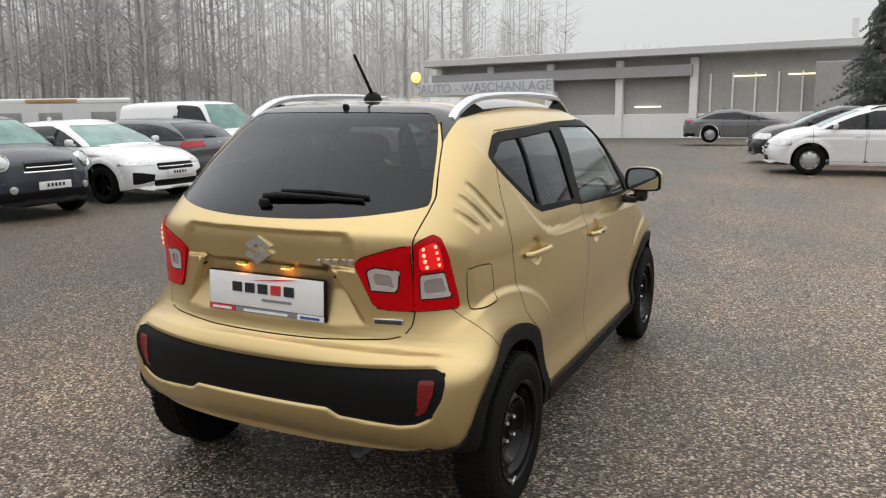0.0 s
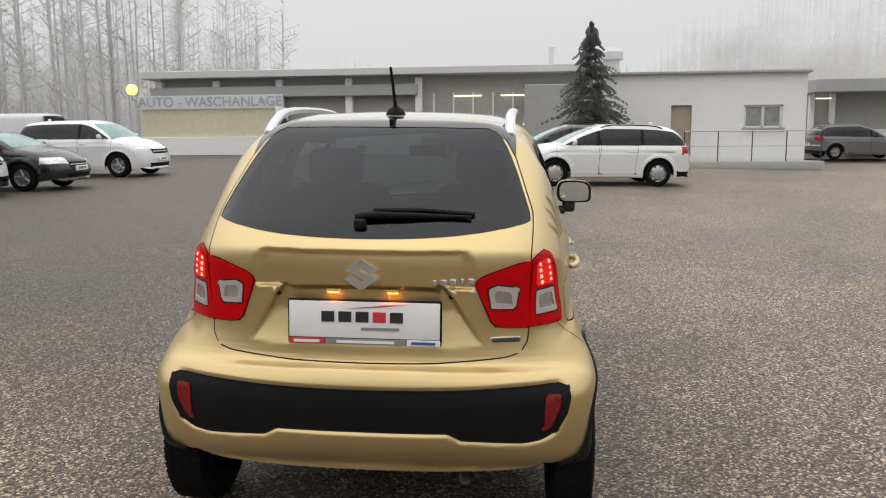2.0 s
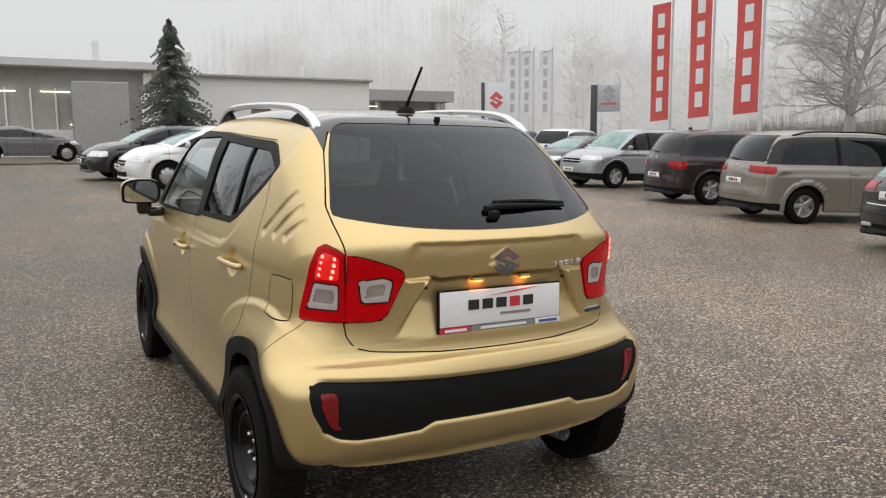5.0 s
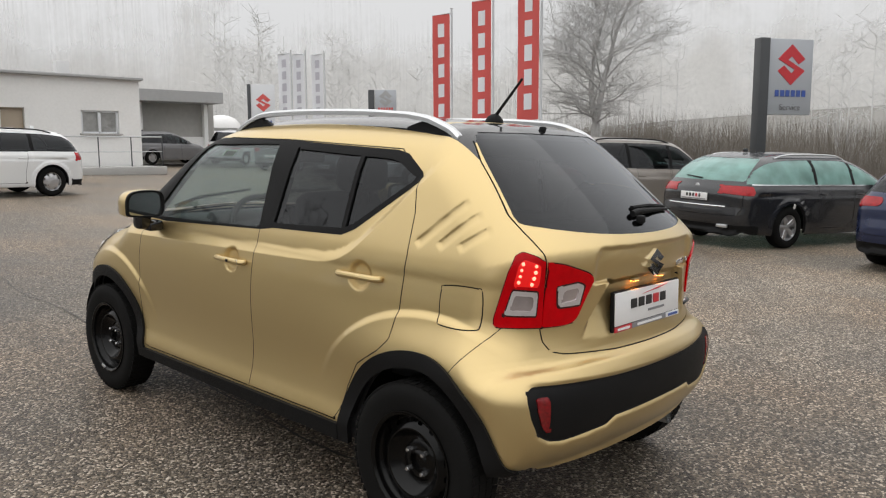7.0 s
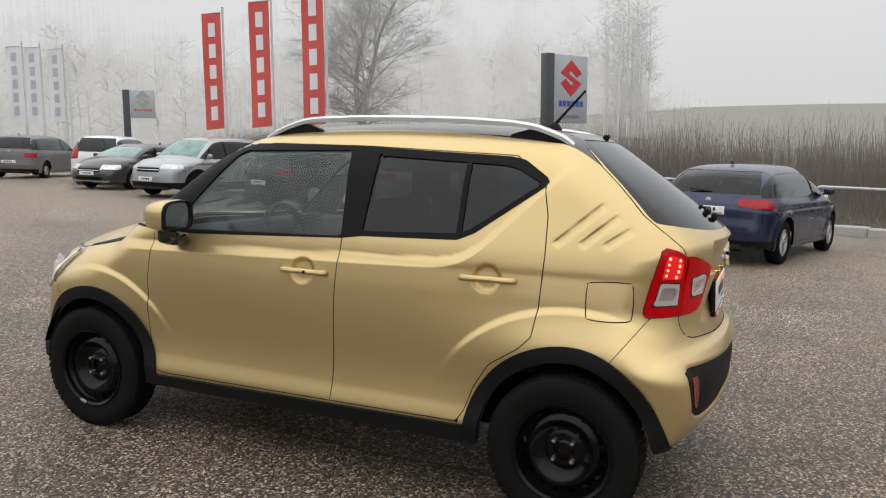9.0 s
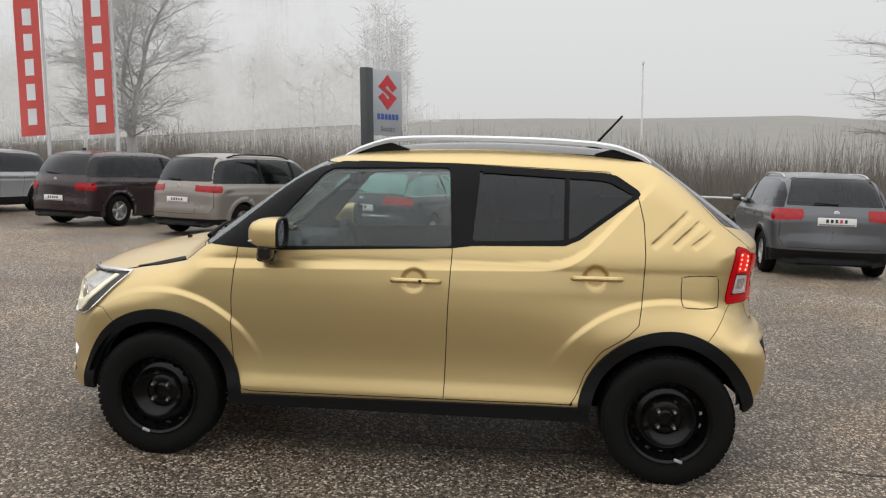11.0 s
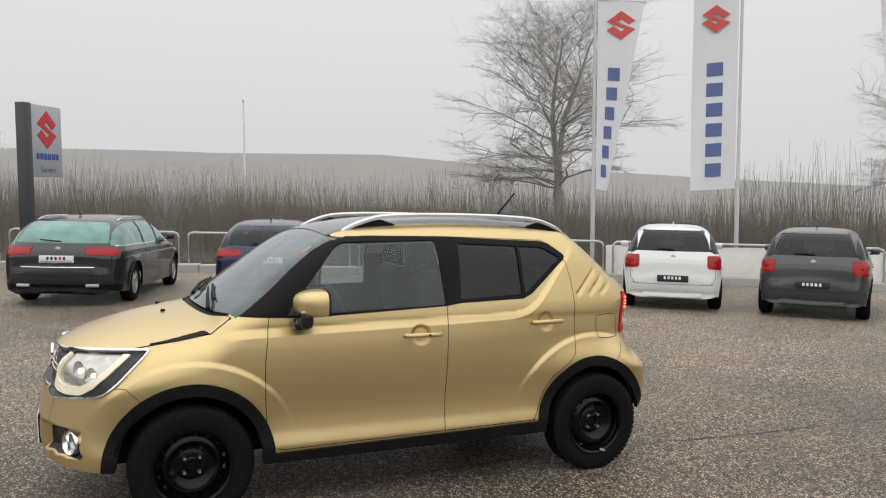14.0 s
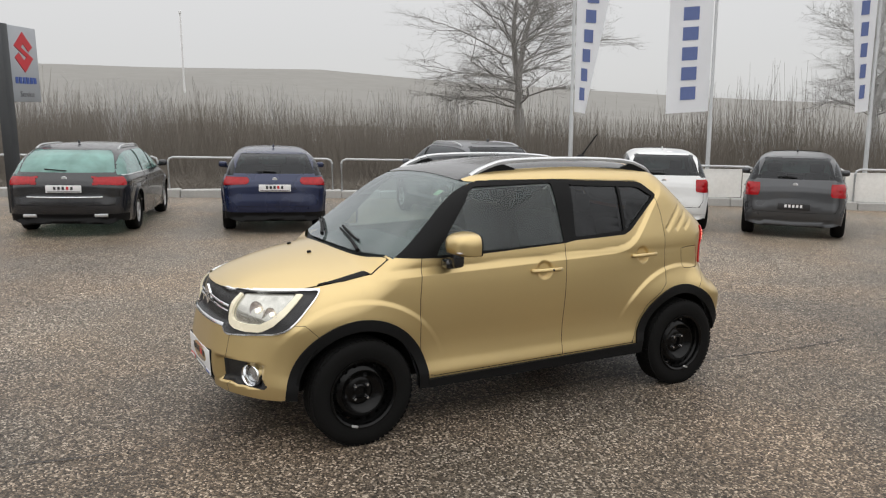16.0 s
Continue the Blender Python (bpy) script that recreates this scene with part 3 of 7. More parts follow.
    lamp_i = rear([(0.553, 0.842), (0.550, 1.070), (0.50, 1.062), (0.405, 1.030), (0.382, 1.016), (0.376, 0.998), (0.428, 0.868), (0.45, 0.852), (0.48, 0.846)])
    clear_o = rear_u([(0.595, 0.885), (0.590, 0.968), (0.71, 0.972), (0.745, 0.885)])
    lit_o = rear_u([(0.585, 0.985), (0.580, 1.062), (0.66, 1.078), (0.685, 1.06), (0.71, 0.988)])
    clear_i = rear([(0.425, 0.918), (0.505, 0.912), (0.515, 0.985), (0.44, 0.998), (0.415, 0.985)])
    insert = rear(insert_line)
    reflector = rear([(0.615, 0.628), (0.668, 0.630), (0.666, 0.585), (0.640, 0.520), (0.612, 0.500)])
    flap = lat(rounded([(-1.285, 0.962), (-1.41, 0.967), (-1.434, 0.945), (-1.436, 0.845), (-1.415, 0.822), (-1.29, 0.821), (-1.266, 0.843), (-1.263, 0.94)], 4))
    bump_r = lambda p: np.maximum(np.maximum((p[:, 1] + 1.5) * 0.80 - (p[:, 2] - 0.84) * -0.60, 0.4 - ax(p)), p[:, 2] - 0.842)
    hood_line = [(0.98, 1.10), (1.022, 1.024), (1.118, 0.946), (1.409, 0.888), (1.487, 0.872), (1.62, 0.862), (1.80, 0.846), (1.84, 0.84), (2.2, 0.84), (2.2, 1.3), (0.98, 1.3)]
    hood = lambda p: np.maximum(outline(hood_line, p[:, 1], p[:, 2]), (1.175 - 0.33 * ax(p) ** 2) - p[:, 1])
    screen = lambda p: np.maximum(np.maximum(p[:, 1] - (1.135 - 0.27 * ax(p) ** 2), 0.30 - p[:, 1]), np.maximum(ax(p) - (0.705 - 0.135 * ramp(1.0, 0.42, p[:, 1])), p[:, 2] + 0.11 * ax(p) ** 2 - 1.482))
    cowl = lambda p: np.maximum(np.maximum(p[:, 1] - (1.175 - 0.33 * ax(p) ** 2), (1.135 - 0.27 * ax(p) ** 2) - p[:, 1]), np.maximum(ax(p) - 0.655, 0.95 - p[:, 2]))
    vent = lat([(1.41, 0.893), (1.30, 0.919), (1.145, 0.957), (1.122, 0.949), (1.16, 0.936), (1.28, 0.910)])
    roof = lambda p: np.maximum(np.maximum(ax(p) - 0.505 - 0.0 * p[:, 1], 1.40 - p[:, 2]), np.maximum(-1.32 - p[:, 1], p[:, 1] - 0.62))
    head = front_u(rounded([(0.34, 0.838), (0.60, 0.848), (1.00, 0.862), (1.085, 0.858), (1.04, 0.78), (0.96, 0.70), (0.86, 0.66), (0.70, 0.645), (0.50, 0.628), (0.37, 0.622), (0.325, 0.66), (0.32, 0.75)], 3))
    ring = [(0.44, 0.834), (0.385, 0.78), (0.362, 0.72), (0.385, 0.675), (0.44, 0.652), (0.56, 0.645), (0.70, 0.652), (0.81, 0.69), (0.89, 0.745), (0.95, 0.81), (0.975, 0.85)]
    drl = front_u(ring)
    ring_up = [(u, z + (0.05 if z > 0.82 else 0)) for u, z in ring]
    lens_in = front_u(ring_up)
    lens = lambda p: lens_in(p) + 0.042
    grille = lambda p: np.maximum(outline([(-1, 0.838), (0.34, 0.842), (0.355, 0.75), (0.34, 0.66), (-1, 0.655)], ax(p), p[:, 2]), 1.4 - p[:, 1])
    fogbox = front_u([(0.30, 0.475), (0.62, 0.475), (0.66, 0.465), (0.78, 0.36), (0.76, 0.345), (0.31, 0.348)])
    mouth = lambda p: np.maximum(outline([(-1, 0.35), (0.27, 0.35), (0.25, 0.29), (-1, 0.285)], ax(p), p[:, 2]), 1.4 - p[:, 1])
    band = lambda p: np.minimum(np.where(p[:, 1] > 1.3, grille(p), 9), head(p)) - 0.009
    bump_f = lambda p: np.maximum(np.maximum((1.50 - p[:, 1]) * 0.70 + (p[:, 2] - 0.675) * 0.72, 0.40 - ax(p)), p[:, 2] - 0.70)
    sill = lambda p: np.maximum(np.maximum(p[:, 2] - (0.332 - 0.012 * p[:, 1]), np.abs(p[:, 1]) - 0.86), 0.42 - ax(p))

    under = lambda p: np.where((np.abs(p[:, 1]) < 0.95), p[:, 2] - 0.272, 1.0)
    hem = lambda p: np.where(p[:, 1] < -1.3, p[:, 2] - 0.338 - 0.02 * ramp(0.5, 0.7, ax(p)), np.where(p[:, 1] > 1.4, p[:, 2] - 0.288, 1.0))
    foot = lambda p: np.where((np.abs(p[:, 1]) > 1.3) & (arch(0.43)(p) < 0), p[:, 2] - np.where(p[:, 1] > 0, 0.292, 0.36), 1.0)
    seal_o, seal_i = (lambda p: lamp_o(p) - 0.004), (lambda p: lamp_i(p) - 0.004)
    level = lambda p: p[:, 2] - 1.30
    for fn in (level, seal_o, seal_i, hem, under, foot, arch(0.355), arch(0.415), sill, frame_o, glass_f, glass_r, bar, glass_b, lamp_o, lamp_i, clear_o, lit_o, clear_i, drl, lens, band, insert, reflector, screen, cowl, vent, roof, head, grille, fogbox, mouth):
        S.cut(fn)
    for fn in (clear_o, clear_i):
        S.cut(lambda p: fn(p) - 0.006)
        S.cut(lambda p: fn(p) + 0.017)
    for fn in (door_f, door_r, gate, flap, hood):
        S.seam(fn)
    S.seam(bump_r, 0.0016)
    S.seam(bump_f, 0.0016)
    S.finish()
    C = S.C
    gap = 0.0023
    S.mark("roof", roof(C) < 0)
    S.mark("hood", hood(C) < -gap)
    S.mark("front_bumper", bump_f(C) < 0)
    S.mark("front_bumper", (C[:, 1] > 1.5) & (C[:, 2] < 0.70) & (S.tag == "body"))
    S.mark("rear_bumper", (bump_r(C) < 0) | ((C[:, 1] < -1.5) & (C[:, 2] < 0.845)))
    S.mark("tailgate", gate(C) < -gap)
    S.mark("gap", (np.abs(gate(C)) < gap) & (C[:, 1] < -1.0) & (C[:, 2] < 1.49))
    S.mark("front_door", door_f(C) < -gap)
    S.mark("rear_door", door_r(C) < -gap)
    S.mark("gap", (np.abs(door_f(C)) < gap) | (np.abs(door_r(C)) < gap) | ((np.abs(hood(C)) < gap) & (C[:, 2] > 0.8)))
    S.mark("gap", (np.abs(flap(C)) < gap) | ((np.abs(bump_r(C)) < 0.0017) & (C[:, 1] < -1.3) & (C[:, 1] > -1.52)) | ((np.abs(bump_f(C)) < 0.0017) & (C[:, 1] > 1.3)))
    S.mark("fuel_flap", flap(C) < -gap)
    S.mark("pillar_trim", frame_o(C) < 0)
    S.mark("pillar_trim", (S.tag == "body") & (C[:, 1] > 0.44) & (C[:, 1] < 0.98) & (C[:, 2] > 1.07) & (ax(C) > 0.45) & (hood(C) > 0))
    S.mark("roof", (gate(C) < gap) & (C[:, 2] > 1.47) & (C[:, 1] < -1.0))
    S.mark("vent", vent(C) < 0)
    S.mark("cowl", cowl(C) < 0)
    S.mark("front_glass", glass_f(C) < 0)
    S.mark("rear_side_glass", (glass_r(C) < 0) & (bar(C) > 0))
    S.mark("rear_window", glass_b(C) < 0)
    S.mark("windscreen", screen(C) < 0)
    S.mark("seal", ((seal_o(C) < 0) | (seal_i(C) < 0)) & (C[:, 1] < -1.2))
    S.mark("tail_light_outer", lamp_o(C) < 0)
    S.mark("tail_light_inner", lamp_i(C) < -0.001)
    S.mark("bumper_insert", insert(C) < 0)
    S.mark("reflector", reflector(C) < 0)
    S.mark("lit_o", lit_o(C) < 0)
    S.mark("lens_rim", ((clear_o(C) < 0.006) | (clear_i(C) < 0.006)) & (C[:, 1] < -1.2))
    S.mark("clear_o", clear_o(C) < 0)
    S.mark("clear_i", clear_i(C) < 0)
    S.mark("core_o", clear_o(C) < -0.017)
    S.mark("core_i", clear_i(C) < -0.017)
    S.mark("chrome_band", (band(C) < 0) & (C[:, 1] > 1.3) & (hood(C) > 0))
    S.mark("headlight", (head(C) < 0) & (hood(C) > 0))
    S.mark("drl", drl(C) < 0)
    S.mark("head_lens", lens(C) < 0)
    S.mark("grille", (grille(C) < 0) & (head(C) > 0))
    S.mark("fog_panel", fogbox(C) < 0)
    S.mark("mouth", mouth(C) < 0)
    S.mark("sill", sill(C) < 0)
    S.mark("arch_trim", arch(0.415)(C) < 0)
    S.mark("open", (arch(0.355)(C) < 0) | (hem(C) < 0) | (under(C) < 0) | (foot(C) < 0))
    L, R = C[:, 0] < 0, C[:, 0] >= 0
    T = S.tag
    S.panel("body_shell", T == "body", M["gold"], car)
    S.panel("hood", T == "hood", M["gold"], car)
    S.panel("tailgate", T == "tailgate", M["gold"], car)
    S.panel("front_bumper", T == "front_bumper", M["gold"], car)
    S.panel("rear_bumper", T == "rear_bumper", M["gold"], car)
    S.panel("roof", T == "roof", M["black_gloss"], car, label="gloss black roof")
    S.panel("windscreen", T == "windscreen", M["glass_screen"], car, lift=-0.003)
    S.panel("rear_window", T == "rear_window", M["glass_dark"], car, lift=-0.002, label="dark privacy glass")
    S.panel("cowl", T == "cowl", M["black_trim"], car, lift=-0.02)
    S.panel("bumper_insert", T == "bumper_insert", M["black_trim"], car, label="textured black plastic insert")
    S.panel("grille", T == "grille", M["mesh_black"], car, lift=-0.008)
    S.panel("grille_frame", T == "chrome_band", M["chrome"], car, lift=0.010, edge=0.02, label="chrome frame round grille and headlights")
    S.panel("lower_intake", T == "mouth", M["black_trim"], car, lift=-0.01)
    for sd in (L, R):
        for nm, key in (("front_door", "front_door"), ("rear_door", "rear_door"), ("fuel_flap", "fuel_flap")):
            S.panel(nm, (T == key) & sd, M["gold"], car)
        S.panel("window_surround", (T == "pillar_trim") & sd, M["black_trim"], car, lift=0.002, edge=0.01, label="black pillars and window frames")
        S.panel("front_door_window", (T == "front_glass") & sd, M["glass_clear"], car, lift=-0.006)
        S.panel("rear_door_window", (T == "rear_side_glass") & sd & (C[:, 1] > -0.725), M["glass_dark"], car, lift=-0.006)
        S.panel("quarter_window", (T == "rear_side_glass") & sd & (C[:, 1] < -0.725), M["glass_dark"], car, lift=-0.006)
        S.panel("fender_vent", (T == "vent") & sd, M["black_trim"], car, lift=0.003, edge=0.01)
        S.panel("tail_light_outer", (T == "tail_light_outer") & sd, M["red_glow"], car, lift=0.008, edge=0.02, label="red tail light lens")
        S.panel("tail_light_inner", (T == "tail_light_inner") & sd, M["red_glow"], car, lift=0.008, edge=0.02, label="red tail light lens on the tailgate")
        S.panel("lamp_seal", (T == "seal") & sd, M["lens_rim"], car, lift=0.002, label="dark seal round the tail light")
        S.panel("rear_reflector", (T == "reflector") & sd, M["reflector"], car, lift=0.004, edge=0.01)
        S.panel("reversing_lens", (T == "clear_o") & sd, M["clear_lens"], car, lift=0.010, edge=0.02, label="clear lamp lens")
        S.panel("reversing_lens", (T == "clear_i") & sd, M["clear_lens"], car, lift=0.010, edge=0.02, label="clear lamp lens")
        for core in ("core_o", "core_i"):
            S.panel("lamp_reflector", (T == core) & sd, M["lens_core"], car, lift=0.006, label="dim reflector behind clear lens")
        S.panel("lens_rim", (T == "lens_rim") & sd, M["lens_rim"], car, lift=0.009, edge=0.02, label="dark rim of the clear lens")
        S.panel("brake_lens", (T == "lit_o") & sd, M["red_lit"], car, lift=0.009, edge=0.02, label="lit red lamp lens")
        S.panel("headlight", (T == "headlight") & sd, M["mesh_black"], car, lift=-0.004, label="black honeycomb lamp surround")
        S.panel("light_guide", (T == "drl") & sd, M["head_lit"], car, lift=0.004, edge=0.02, label="lit cream light guide")
        S.panel("headlight_lens", (T == "head_lens") & sd, M["head_lens"], car, lift=-0.012, edge=0.02, label="bright headlamp lens")
        S.panel("fog_lamp_panel", (T == "fog_panel") & sd, M["mesh_black"], car, lift=-0.006)
        S.panel("sill_trim", (T == "sill") & sd, M["black_trim"], car, lift=0.016, edge=0.03, label="black plastic sill cladding")
        for fb in (C[:, 1] > 0, C[:, 1] < 0):
            S.panel("wheel_arch_trim", (T == "arch_trim") & sd & fb, M["black_trim"], car, lift=0.013, edge=0.022, label="black plastic wheel arch cladding")
    for yw, _ in HUB:
        for sx in (-1, 1):
            V, F = [], []
            for i in range(25):
                a = math.radians(13 + 154 * i / 24)
                for xx, rr in ((0.40, 0.37), (0.77, 0.375)):
                    V.append((sx * xx, yw + rr * math.cos(a), 0.30 + rr * math.sin(a)))
            F = [(2 * i, 2 * i + 2, 2 * i + 3, 2 * i + 1) for i in range(24)] + [tuple(range(0, 50, 2))]
            part("wheel_well", (V, F), M["well"], car)
    part("underbody", rbox(0, 0.1, 0.345, 1.20, 3.1, 0.12, 0.03), M["well"], car)
    see = np.isin(T, ["windscreen", "rear_window", "front_glass", "rear_side_glass", "open"])
    top = C[:, 2] > 1.30
    S.panel("interior_lining", ~see & ~top, M["dark_in"], car, lift=-0.035)
    S.panel("headliner", ~see & top, M["headliner"], car, lift=-0.030, label="pale grey headliner")
    return car, S


# ---- wheels ----
def steel_wheel(parent, x, y, z, side):
    """Black steel wheel with a ring of holes, four bolts and a winter tyre; side is -1 for the left of the car."""
    prof_t = [(0.192, -0.069), (0.215, -0.075), (0.255, -0.080), (0.283, -0.075), (0.296, -0.064), (0.301, -0.042), (0.3015, 0.0), (0.301, 0.042), (0.296, 0.064), (0.283, 0.076), (0.255, 0.081), (0.248, 0.0795), (0.245, 0.082), (0.238, 0.0815), (0.215, 0.077), (0.192, 0.072)]
    holes = lambda j, i: j == 8 and i % 6 in (1, 2)
    prof_r = [(0.199, 0.070), (0.199, 0.078), (0.194, 0.078), (0.190, 0.074), (0.183, 0.070), (0.181, 0.052), (0.177, 0.046), (0.168, 0.030), (0.166, 0.030), (0.149, 0.042), (0.138, 0.049), (0.130, 0.054), (0.124, 0.053), (0.117, 0.042), (0.100, 0.026), (0.088, 0.016), (0.078, 0.014), (0.070, 0.018), (0.062, 0.021), (0.042, 0.021), (0.036, 0.028), (0.031, 0.030), (0.027, 0.016), (0.001, 0.016)]
    V, F = lathe(prof_r, 96, "x", holes)
    V = [(side * v[0], v[1], v[2]) for v in V]
    w = part("wheel", (V, F), M["steel_black"], parent, "black steel wheel")
    w.location = (x, y, z)
    Vt, Ft = lathe(prof_t, 72, "x")
    part("tyre", (Vt, Ft), M["rubber"], w)
    blocks = []
    for i in range(60):
        a = 2 * math.pi * i / 60
        for xo, sk in ((-0.052, 0.25), (-0.018, 0.1), (0.018, -0.1), (0.052, -0.25)):
            b = rbox(xo, 0, 0.3005, 0.028, 0.025, 0.007, 0, turn=pose(0, 0, 0, 0, 0, math.degrees(sk)))
            bmesh.ops.rotate(b, cent=(0, 0, 0), matrix=Matrix.Rotation(a, 3, "X"), verts=b.verts)
            me = bpy.data.meshes.new("t")
            b.to_mesh(me)
            b.free()
            blocks.append(([tuple(v.co) for v in me.vertices], [tuple(p.vertices) for p in me.polygons]))
            bpy.data.meshes.remove(me)
    part("tread", join(*blocks), M["rubber"], w, smooth=False)
    part("brake_drum", lathe([(0.165, -0.03), (0.16, 0.0), (0.001, 0.0)], 32, "x") if side > 0 else ([(-v[0], v[1], v[2]) for v in lathe([(0.165, -0.03), (0.16, 0.0), (0.001, 0.0)], 32, "x")[0]], lathe([(0.165, -0.03), (0.16, 0.0), (0.001, 0.0)], 32, "x")[1]), M["dark_in"], w)
    for i in range(4):
        a = math.pi / 4 + i * math.pi / 2
        bv, bf = lathe([(0.0105, 0.0), (0.0105, 0.022), (0.007, 0.028), (0.001, 0.028)], 6, "x")
        part("wheel_bolt", ([(side * (v[0] + 0.018), v[1] + 0.052 * math.cos(a), v[2] + 0.052 * math.sin(a)) for v in bv], bf), M["bolt"], w, "bright wheel bolt")
    return w


# ---- other cars ----
def wheel_mesh(style):
    V, F = lathe([(0.200, 0.085), (0.190, 0.082), (0.182, 0.03), (0.17, -0.02), (0.001, -0.02)], 40, "x")
    parts = [(V, F)]
    if style == "cap":
        parts.append(lathe([(0.185, 0.055), (0.15, 0.075), (0.06, 0.085), (0.001, 0.088)], 40, "x", lambda j, i: j == 0 and i % 5 in (0, 1)))
    else:
        n = 10 if style == "ten" else 5
        w = 0.016 if style == "ten" else 0.034
        for i in range(n):
            a = 2 * math.pi * i / n
            b = rbox(0.055, 0, 0.105, 0.03, 2 * w, 0.19, 0.008, 1)
            bmesh.ops.rotate(b, cent=(0, 0, 0), matrix=Matrix.Rotation(a, 3, "X"), verts=b.verts)
            me = bpy.data.meshes.new("t")
            b.to_mesh(me)
            b.free()
            parts.append(([tuple(v.co) for v in me.vertices], [tuple(p.vertices) for p in me.polygons]))
            bpy.data.meshes.remove(me)
        parts.append(lathe([(0.045, 0.06), (0.04, 0.075), (0.001, 0.078)], 20, "x"))
    V, F = join(*parts)
    me = mesh_of("wheel", V, F, M["alloy" if style != "dark" else "steel_black"])
    me.set_sharp_from_angle(angle=radians(35))
    return me


WHEELS = {k: wheel_mesh(k) for k in ("five", "ten", "cap", "dark")}
tv, tf = lathe([(0.195, -0.09), (0.225, -0.10), (0.275, -0.104), (0.305, -0.09), (0.317, -0.05), (0.318, 0.05), (0.305, 0.09), (0.275, 0.104), (0.225, 0.10), (0.195, 0.09)], 40, "x")
TYRE = mesh_of("tyre", tv, tf, M["rubber"])


def parked_car(name, label, paint, m, L=4.4, W=1.8, H=1.5, wb=2.65, belt=0.95, tail=0.75, slant=0.5, boot=0.0, screen_top=1.75, cowl=1.0, cowl_z=1.02, nose=0.72, rear_oh=0.85,
               rails=None, glass="glass_dark", style="five", lamp_z=(0.78, 0.95), lamp_x=0.30, head_z=(0.62, 0.76), plate="dealer", clad=False, pillars=(0.15,), low=0.2, steps=(22, 70, 28),
               wheel_r=0.32, bar=None, red=True, chrome=False, gate_z=0.46, valance=True, solid=None, intake=0.0, round_lamps=False):
    """A parked car: skin cut into body, glass, lamps; wheels, mirrors, plates. Origin on the ground midway between the axles."""
    car = thing(name, label, "car", m=m)
    yr, yf = -wb / 2 - rear_oh, -wb / 2 - rear_oh + L
    pts = [(yr + 0.20, low), (yr + 0.05, low + 0.12), (yr, 0.5), (yr + 0.02, 0.68), (yr + 0.05, belt - 0.06)]
    if boot:
        pts += [(yr + 0.10, belt + 0.02), (yr + boot, belt + 0.06)]
    pts += [(yr + slant * 0.45 + boot, belt + (H - belt) * 0.50), (yr + slant * 0.82 + boot, H - 0.10), (yr + slant + 0.12 + boot, H - 0.045), (yr + slant + 0.6 + boot, H - 0.008), ((yr + yf) / 2, H), (yf - screen_top - 0.25, H - 0.03), (yf - screen_top, H - 0.095),
            (yf - (screen_top + cowl) / 2, (H - 0.09 + cowl_z) / 2 + 0.015), (yf - cowl, cowl_z), (yf - cowl + 0.14, cowl_z - 0.02), (yf - cowl * 0.45, (cowl_z + nose) / 2 + 0.045), (yf - 0.14, nose + 0.02), (yf - 0.04, nose - 0.10),
            (yf, 0.48), (yf - 0.04, 0.32), (yf - 0.2, low), (0, low)]
    prof = rounded(pts, 3)
    w2 = W / 2
    wide = table([(0.1, w2 - 0.06), (low + 0.05, w2 - 0.03), (0.5, w2 - 0.012), (belt - 0.22, w2), (belt - 0.08, w2 - 0.01), (belt, w2 - 0.045), ((belt + H) / 2, w2 - 0.145), (H - 0.1, w2 - 0.235), (H, w2 - 0.30), (H + 0.1, w2 - 0.36)])
    plan = table([(yr - 0.3, 0.22), (yr, 0.13), (yr + 0.3, 0.06), (yr + 0.8, 0.012), (0, 0), (yf - 1.0, 0.008), (yf - 0.4, 0.06), (yf, 0.16), (yf + 0.3, 0.3)])
    axles = (wb / 2, -wb / 2)

    def field(P):
        x, y, z = np.abs(P[:, 0]), P[:, 1], P[:, 2]
        X = wide(z) - plan(y)
        for yw in axles:
            X = X + 0.02 * ramp(0.47, 0.42, np.hypot(y - yw, z - wheel_r))
        X = X - 0.012 * ramp(0.05, 0.0, np.abs(z - (belt - 0.14)) ) * ramp(belt - 0.13, belt - 0.15, z)
        bow = 0.22 * x * x * ramp(-0.6, yr + 0.2, y) - 0.32 * x * x * ramp(0.8, yf - 0.3, y)
        return smax(x - X, outline(prof, y - bow, z + 0.09 * x * x), 0.16)
    S = Shell(field, ((-0.4, yr + 0.75, 0.45), (0.4, yf - 0.75, belt - 0.22)), ((-W * 0.7, yr - 0.5, 0.0), (W * 0.7, yf + 0.5, H + 0.4)), steps)
    ax = lambda p: np.abs(p[:, 0])
    sil = lambda p: outline(prof, p[:, 1], p[:, 2] + 0.09 * 0.3)
    side_g = lambda p: np.maximum(np.maximum(sil(p) + 0.085, belt + 0.015 - p[:, 2]), 0.4 - ax(p))
    Xof = lambda p: wide(p[:, 2]) - plan(p[:, 1])
    end_g = lambda p: np.maximum(np.maximum(ax(p) - Xof(p) + 0.10, p[:, 2] - (H - 0.105)), np.where(p[:, 1] > 0, cowl_z + 0.015 - 0.06 * ax(p) ** 2, belt + 0.05) - p[:, 2])
    arch = lambda r: (lambda p: np.maximum(np.minimum(np.hypot(p[:, 1] - axles[0], np.maximum(p[:, 2] - wheel_r, 0)), np.hypot(p[:, 1] - axles[1], np.maximum(p[:, 2] - wheel_r, 0))) - r, 0.5 - ax(p)))
    tail_l = lambda p: np.maximum(np.maximum(np.maximum(lamp_z[0] + 0.06 * (w2 - ax(p)) - p[:, 2], p[:, 2] - lamp_z[1]), (w2 - 0.1 - lamp_x) - ax(p)), p[:, 1] - (yr + 0.34))
